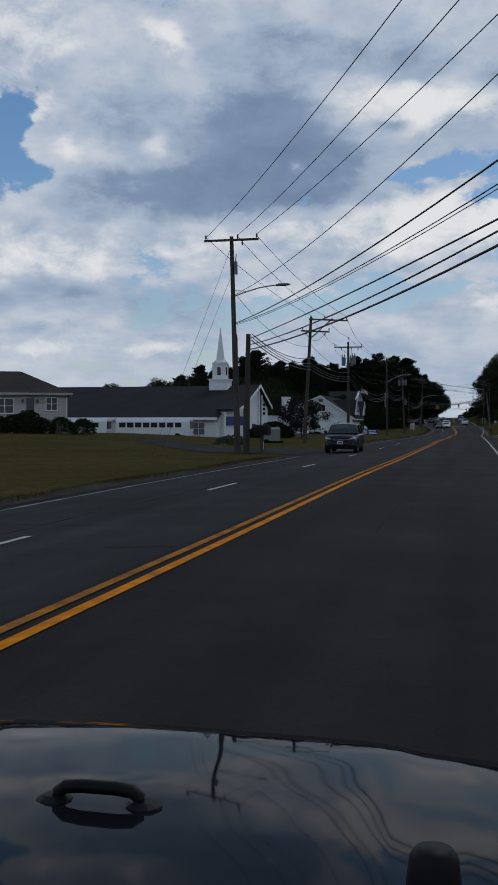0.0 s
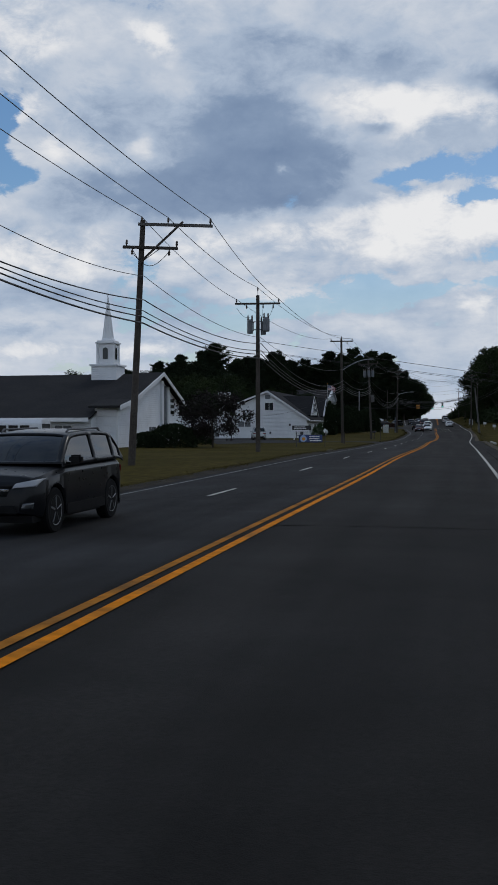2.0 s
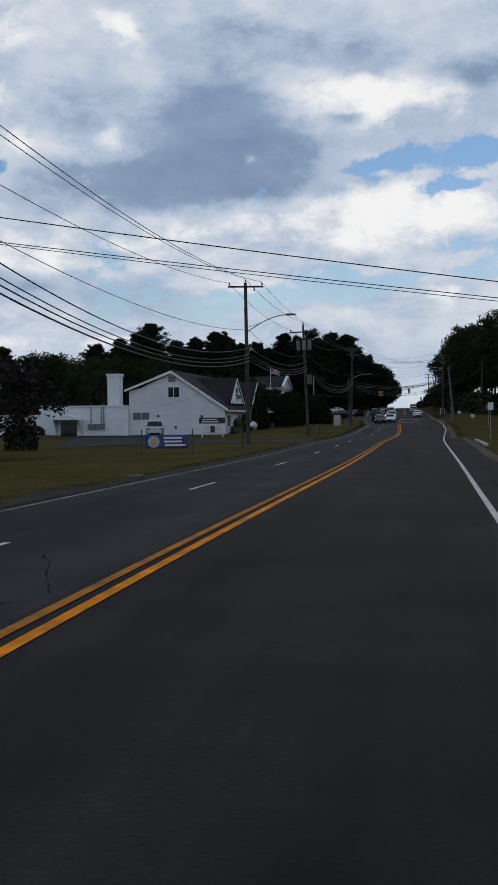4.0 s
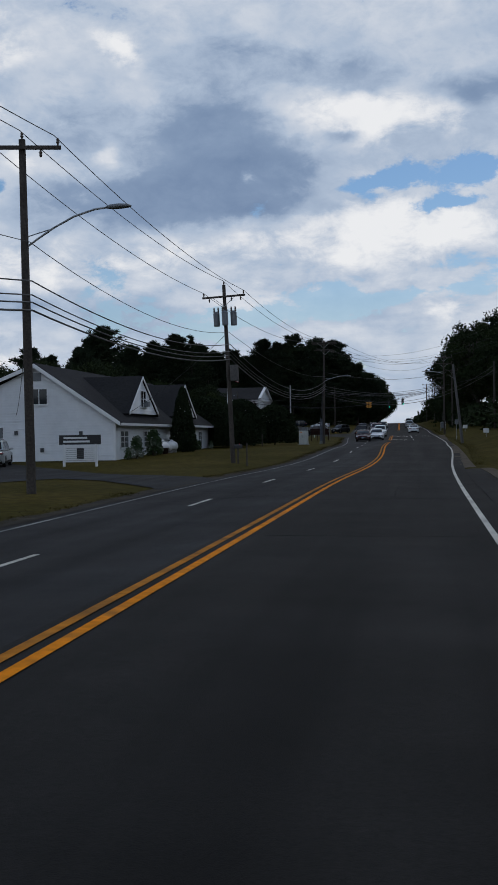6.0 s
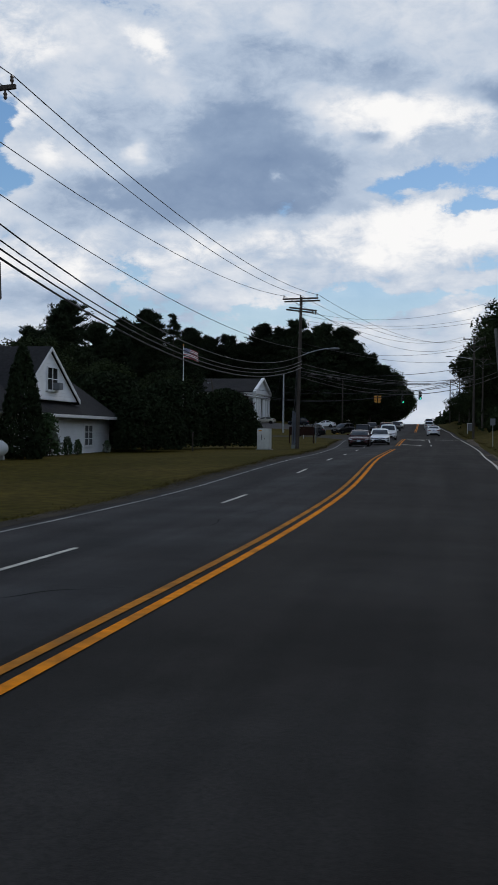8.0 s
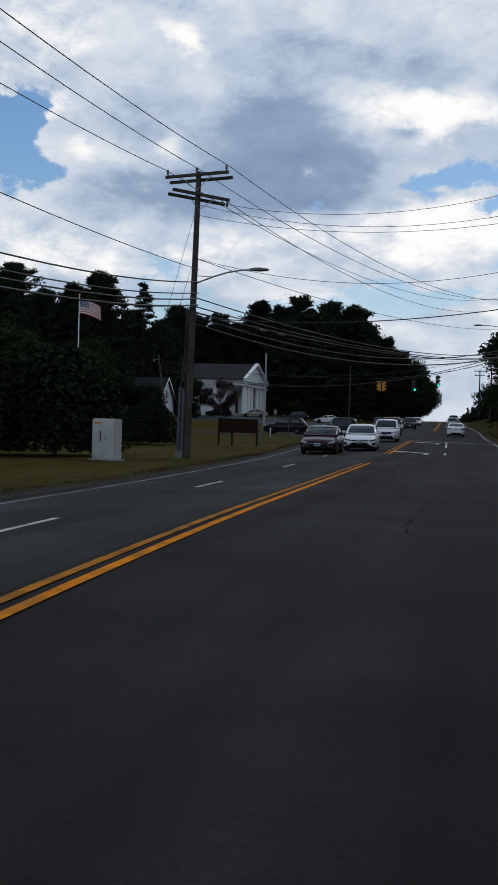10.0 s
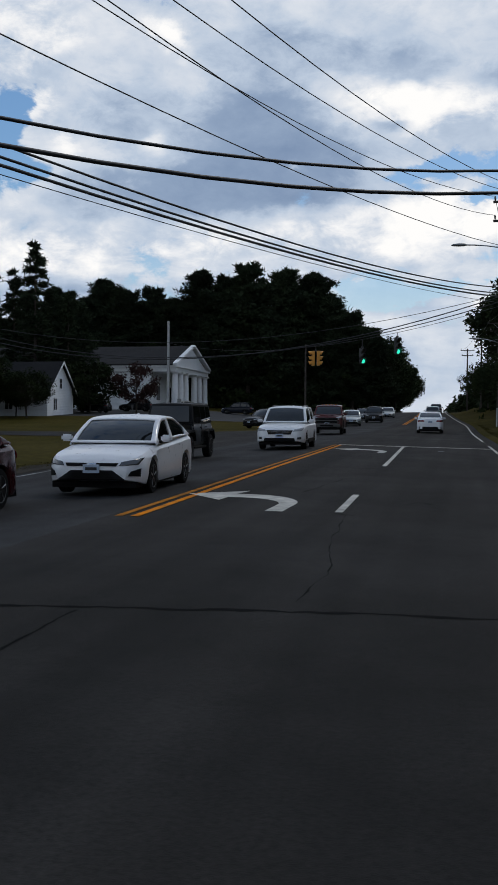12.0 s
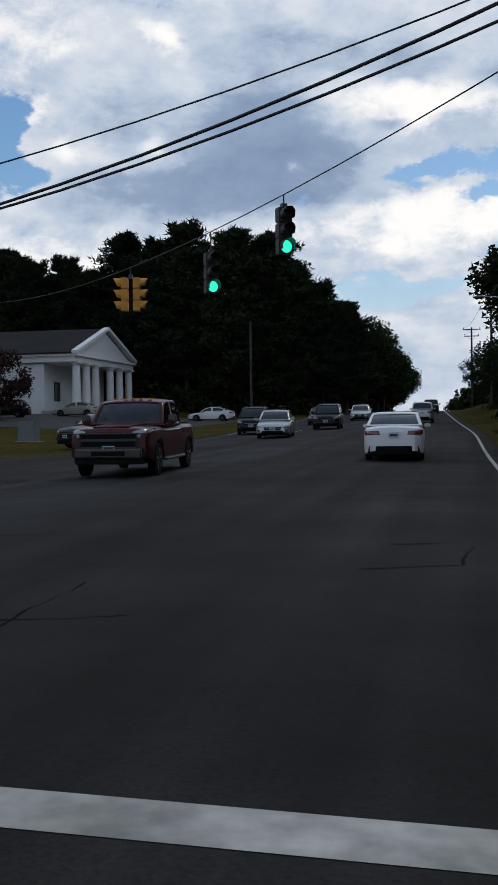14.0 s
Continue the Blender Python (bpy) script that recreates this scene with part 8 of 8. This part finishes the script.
stake(-10.6, 184.5, 1.35, "pole_wood", "thin weathered marker post in the lawn")
stake(-11.4, 146.5, 1.2, "pole_wood", "thin weathered marker post in the lawn")
stake(-13.2, 265.0, 2.1, "can_grey", "tall thin grey signpost on the lawn")
stake(-16.5, 292.0, 1.9, "dark_steel", "thin dark signpost by the side street")
stake(-18.4, 293.5, 0.8, "white_trim", "short white marker by the lawn")
stake(-21.5, 273.0, 0.8, "white_trim", "short white marker by the lawn")
stake(-17.0, 230.5, 1.3, "pole_wood", "short weathered post before the hedge")


def cabinet():
    ob = thing("utility_cabinet", on_ground(-13.65, 238.8, -8), "pale grey metal utility cabinet on the lawn", "cabinet")
    part("body", Mesh().box(-0.47, 0.47, -0.3, 0.3, 0.0, 1.55), "cabinet_paint", ob, bevel=0.03)
    part("door", Mesh().box(-0.45, -0.02, -0.325, -0.30, 0.1, 1.48), "cabinet_paint", ob, bevel=0.01)
    part("door", Mesh().box(0.02, 0.45, -0.325, -0.30, 0.1, 1.48), "cabinet_paint", ob, bevel=0.01)
    part("handle", Mesh().box(-0.12, -0.08, -0.35, -0.325, 0.7, 1.1), "dark_steel", ob)
    part("lock", Mesh().box(0.1, 0.14, -0.34, -0.325, 0.75, 0.85), "dark_steel", ob)
    part("label", Mesh().box(-0.35, -0.1, -0.33, -0.325, 1.35, 1.43), "amber", ob)
    part("plinth", Mesh().box(-0.55, 0.55, -0.38, 0.38, -0.25, 0.05), "concrete", ob)


cabinet()


def green_vault():
    ob = thing("utility_box", on_ground(-17.1, 88.5, 15), "grey-green ground transformer box on a dark pad", "utility box")
    prof = [(-0.55, 0.15), (0.55, 0.15), (0.55, 1.16), (0.25, 1.32), (-0.2, 1.34), (-0.55, 1.2)]
    part("body", Mesh().prism([(-0.72, a, z) for a, z in prof], (1.44, 0, 0)), "vault_paint", ob, bevel=0.02)
    part("pad", Mesh().box(-0.95, 0.95, -0.75, 0.75, -0.2, 0.16), "tar", ob)
    part("seam", Mesh().box(-0.005, 0.005, -0.555, -0.55, 0.2, 1.14), "dark_steel", ob)


green_vault()


def brown_sign():
    ob = thing("sign_board", on_ground(-14.4, 263.5, 10), "dark brown wooden sign board on three posts", "sign")
    for x in (-1.15, -0.35, 1.15):
        part("post", Mesh().box(x - 0.05, x + 0.05, -0.05, 0.05, -0.3, 1.62), "brown_panel", ob)
    for k in range(4):
        part("board", Mesh().box(-1.2, 1.2, -0.09, -0.05, 0.78 + k * 0.212, 0.985 + k * 0.212), "brown_panel", ob)


brown_sign()


def flagpole():
    ob = thing("flagpole", on_ground(-29, 274), "white flagpole flying a striped flag", "flagpole")
    H = 10.4
    part("pole", Mesh().tube([(0, 0, -0.3), (0, 0, H)], [0.06, 0.035], 10), "white_trim", ob)
    part("finial", Mesh().lathe([(0.02, H), (0.09, H + 0.08), (0.02, H + 0.17)], (0, 0, 0), 10), "amber", ob)
    w, h, n = 1.75, 1.05, 13

    def cloth(u, v):
        d = u * w
        return (0.05 + d * 0.93, -0.12 * math.sin(d * 3.2 + v * 1.5) * (0.3 + u), H - 0.25 - h * (1 - v) - 0.42 * u * u - 0.12 * u)
    for k in range(n):
        v0, v1 = k / n, (k + 1) / n
        u0 = 0.42 if k >= 6 else 0.0
        rows = [[cloth(u0 + (1 - u0) * i / 14, v0 + (v1 - v0) * j) for i in range(15)] for j in (0, 1)]
        st = part("stripe", Mesh().grid(rows), "flag_red" if k % 2 == 0 else "flag_white", ob, fix=False)
    part("canton", Mesh().grid([[cloth(0.42 * i / 8, 6 / n + (7 / n) * j / 6) for i in range(9)] for j in range(7)]), "flag_blue", ob, fix=False)
    for r in range(5):
        for c in range(6):
            p = cloth(0.42 * (c + 0.6) / 6.2, 6 / n + (7 / n) * (r + 0.6) / 5.2)
            part("star", Mesh().box(p[0] - 0.025, p[0] + 0.025, p[1] - 0.012, p[1] + 0.012, p[2] - 0.025, p[2] + 0.025), "flag_white", ob)


flagpole()


def frame_sign(x, y, turn, w=0.75, h=1.55):
    ob = thing("framed_sign", on_ground(x, y, turn), "white framed sign seen from behind on the bank", "sign", "sign frames")
    part("frame", Mesh().box(-w / 2, -w / 2 + 0.09, -0.04, 0.04, -0.2, h).box(w / 2 - 0.09, w / 2, -0.04, 0.04, -0.2, h).box(-w / 2 + 0.09, w / 2 - 0.09, -0.04, 0.04, h - 0.09, h), "white_trim", ob)
    part("panel", Mesh().box(-w / 2 + 0.09, w / 2 - 0.09, -0.015, 0.015, 0.35, h - 0.09), "can_grey", ob)


frame_sign(2.9, 338, 6, 1.0, 1.6)


def road_sign(x, y, h, w, hh, mat, label, turn=0):
    ob = thing("road_sign", on_ground(x, y, turn), label, "road sign", "road signs")
    part("post", Mesh().tube([(0, 0.03, -0.3), (0, 0.03, h)], 0.028, 6), "steel", ob)
    part("plate", Mesh().box(-w / 2, w / 2, -0.012, 0.004, h - hh, h + 0.02), mat, ob, bevel=0.004)


road_sign(5.0, 172, 3.0, 0.45, 0.6, "white_trim", "small white road sign on a steel post")
road_sign(6.6, 205, 2.4, 0.5, 0.5, "can_grey", "grey back of a small road sign")
road_sign(3.6, 262, 2.6, 0.45, 0.6, "can_grey", "grey back of a road sign by the bank")
road_sign(5.5, 286, 1.0, 0.7, 0.5, "white_trim", "low white yard sign on the verge")
road_sign(6.2, 240, 0.9, 0.6, 0.45, "white_trim", "low white yard sign on the verge")
road_sign(-25.8, 333.5, 2.6, 0.5, 0.6, "steel", "grey sign on a post at the street corner", 60)


def portable_toilet(x, y):
    ob = thing("portable_toilet", on_ground(x, y, 10), "teal portable toilet with a white roof", "portable toilet")
    part("walls", Mesh().box(-0.55, 0.55, -0.55, 0.55, 0.0, 2.05), "teal", ob, bevel=0.03)
    part("roof", Mesh().prism([(-0.6, -0.6, 2.05), (0.6, -0.6, 2.05), (0.5, -0.5, 2.3), (-0.5, -0.5, 2.3)], (0, 1.1, 0)), "white_trim", ob)
    part("door", Mesh().box(-0.4, 0.4, -0.58, -0.55, 0.1, 1.95), "teal", ob)


portable_toilet(8.6, 196)


def hydrant(x, y):
    ob = thing("hydrant", on_ground(x, y), "small yellow fire hydrant at the kerb", "hydrant")
    part("barrel", Mesh().lathe([(0.15, 0.0), (0.15, 0.05), (0.1, 0.07), (0.1, 0.5), (0.13, 0.52), (0.12, 0.58), (0.06, 0.68), (0.03, 0.72)], (0, 0, 0), 12), "signal_yellow", ob, smooth=False)
    for s in (-1, 1):
        part("outlet", Mesh().lathe([(0.055, s * 0.09), (0.06, s * 0.17), (0.02, s * 0.19)], (0, 0, 0.4), 8, "x"), "signal_yellow", ob)


hydrant(-18.4, 333.5)


def drain_block(x, y, turn):
    """A small concrete gully head set in the verge."""
    ob = thing("storm_drain", on_ground(x, y, turn), "weathered concrete storm drain block in the grass verge", "drain")
    part("slab", Mesh().box(-0.24, 0.24, -0.34, 0.34, -0.1, 0.09), "gully_concrete", ob, bevel=0.02)
    part("inlet", Mesh().box(0.238, 0.246, -0.22, 0.22, 0.0, 0.06), "rubber", ob, "dark inlet slot")
    part("cover", Mesh().lathe([(0.15, 0.09), (0.15, 0.10), (0.01, 0.103)], (0, 0, 0), 18, "z"), "dark_steel", ob, "round iron cover")


drain_block(-10.75, 262.3, 4)
drain_block(left_x(113.4) - 0.75, 113.4, 2)
ob = thing("junction_box", on_ground(-25.5, 341), "low grey junction box on the corner lawn", "cabinet")
part("body", Mesh().box(-0.55, 0.55, -0.35, 0.35, -0.1, 1.2), "can_grey", ob, bevel=0.04)
part("pad", Mesh().box(-0.7, 0.7, -0.5, 0.5, -0.25, 0.03), "concrete", ob)
ob = thing("lit_sign", on_ground(-25, 421, 0), "low dark monument sign under the trees", "sign")
part("board", Mesh().box(-1.6, 1.6, -0.12, 0.12, 0.4, 1.5), "black_panel", ob, bevel=0.02)
bars(ob, -1.3, 1.3, 0.95, 1.35, 1, -0.13, "flag_white", 5)
part("base", Mesh().box(-1.4, 1.4, -0.2, 0.2, -0.2, 0.4), "concrete", ob)
# kerb stones by the right verge and at the drives
for y0, y1 in ((150, 158), (160, 166)):
    k = part("kerb", strip(lambda y: right_x(y) + 2.3, lambda y: right_x(y) + 2.55, 1, spaced((y0, y1, 1.0)), 0.13, lambda x, y: ground_z(x, y)), "concrete", fix=False)
    so = k.modifiers.new("thickness", "SOLIDIFY")
    so.thickness = 0.2
    tagged(k, "weathered concrete kerb on the verge", "kerb", kind="structure")
manhole = part("manhole_cover", Mesh().lathe([(0.13, 0.0), (0.13, 0.006), (0.11, 0.008)], (-1.0, 284.2, pave_z(-1.0, 284.2) + 0.001), 20), "can_grey", road, "worn metal manhole cover")


# ---- the car that carries the view, where it starts ----
def carrier():
    ob = thing("off_road_car", pose(-0.47, 0, pave_z(-0.47, 0)), "dark glossy off-road car with open top and flat bonnet", "car")
    rows = []
    for i in range(25):
        t = i / 24
        y = 0.52 + 1.23 * t
        hw, z = 0.74 - 0.12 * t, 1.202 - 0.08 * t - 0.025 * t * t - 0.02 * max(0, (t - 0.94) / 0.06) ** 2
        row = []
        for k in range(33):
            u = -1 + k / 16
            edge = max(0, (abs(u) - 0.93) / 0.07)
            dome = 0.010 * step(0.66, 0.5, abs(u)) if abs(u) < 0.66 else 0
            row.append((hw * u, y, z + 0.022 * (1 - u * u) + dome - 0.07 * edge * edge + 0.0012 * noise.noise((hw * u * 5, y * 5, 1.0))))
        rows.append(row)
    hood = part("bonnet", Mesh().grid(rows), "bonnet_paint", ob, "dark glossy bonnet mirroring the sky", smooth=True, fix=False)
    so = hood.modifiers.new("thickness", "SOLIDIFY")
    so.thickness, so.offset = 0.012, -1
    hz = lambda y: 1.202 - 0.08 * ((y - 0.52) / 1.23) - 0.025 * ((y - 0.52) / 1.23) ** 2 + 0.044
    ly, lx = 1.2, 0.024
    z0 = hz(ly) - 0.012
    k_ = 0.74
    pts = [(-0.073, ly, z0 - 0.005), (-0.070, ly, z0 + 0.018), (-0.058, ly, z0 + 0.029), (-0.03, ly, z0 + 0.033), (0.03, ly, z0 + 0.033), (0.058, ly, z0 + 0.029), (0.070, ly, z0 + 0.018), (0.073, ly, z0 - 0.005)]
    part("tie_loop", Mesh().tube([(x * k_ + lx, y, z0 + (z - z0) * 0.58) for x, y, z in pts], 0.0085, 10), "rubber", ob, "black tie-down loop on the bonnet", smooth=True)
    for s in (-1, 1):
        part("loop_foot", Mesh().lathe([(0.024, 0.0), (0.022, 0.006), (0.012, 0.011)], (s * 0.078 * k_ + lx, ly, z0 - 0.004), 12), "rubber", ob)
        bz = hz(0.95) - 0.034
        part("rubber_stop", Mesh().lathe([(0.027, -0.02), (0.025, 0.05), (0.022, 0.073), (0.017, 0.080), (0.002, 0.081)], (s * 0.436, 0.95, bz), 18), "rubber", ob, "black rubber windscreen stop", smooth=True)
        part("wing", Mesh().prism([(s * 0.6, 0.6, 0.98), (s * 0.6, 1.95, 0.95), (s * 0.6, 2.05, 0.80), (s * 0.6, 1.98, 0.78), (s * 0.6, 1.85, 0.88), (s * 0.6, 0.95, 0.90), (s * 0.6, 0.7, 0.6), (s * 0.6, 0.6, 0.6)], (s * 0.33, 0, 0)), "car_plastic", ob, "black wing")
        part("side_panel", Mesh().box(min(s * 0.70, s * 0.76), max(s * 0.70, s * 0.76), -1.9, 0.5, 0.5, 1.08), "bonnet_paint", ob, bevel=0.02)
        for wy in (1.38, -1.3):
            w = part("wheel", Mesh().lathe([(0.24, -0.13), (0.36, -0.13), (0.40, -0.09), (0.40, 0.09), (0.36, 0.13), (0.24, 0.13)], (s * 0.80, wy, 0.4), 24, "x"), "tyre", ob)
            part("rim", Mesh().lathe([(0.25, s * 0.11), (0.22, s * 0.135), (0.08, s * 0.10), (0.02, s * 0.11)], (s * 0.80, wy, 0.4), 16, "x"), "rim", w)
        part("headlight", Mesh().lathe([(0.10, 0.0), (0.09, 0.03), (0.03, 0.045)], (s * 0.42, 1.78, 0.84), 16, "y"), "headlamp", ob)
    part("bonnet_side", Mesh().prism([(-0.72, 0.54, 0.75), (0.72, 0.54, 0.75), (0.60, 1.72, 0.75), (-0.60, 1.72, 0.75)], (0, 0, 0.16)), "bonnet_paint", ob)
    part("grille", Mesh().box(-0.6, 0.6, 1.72, 1.78, 0.62, 0.95), "bonnet_paint", ob, bevel=0.015)
    for k in range(7):
        part("grille_slot", Mesh().box(-0.27 + k * 0.085, -0.22 + k * 0.085, 1.775, 1.79, 0.68, 0.93), "car_plastic", ob)
    part("front_bumper", Mesh().box(-0.85, 0.85, 2.0, 2.2, 0.5, 0.7).box(-0.4, 0.4, 1.74, 2.02, 0.5, 0.66), "car_plastic", ob, bevel=0.03)
    part("floor", Mesh().box(-0.72, 0.72, -1.9, 0.52, 0.42, 0.5), "car_plastic", ob)
    part("cowl", Mesh().box(-0.72, 0.72, 0.44, 0.53, 0.5, 1.12), "car_plastic", ob)
    part("tailgate", Mesh().box(-0.72, 0.72, -1.94, -1.88, 0.45, 1.08), "bonnet_paint", ob)


M["bonnet_paint"] = material("bonnet_paint", (0.008, 0.009, 0.012), rough=0.035, vary=0.05, bump=0.0, spec=0.026)
carrier()
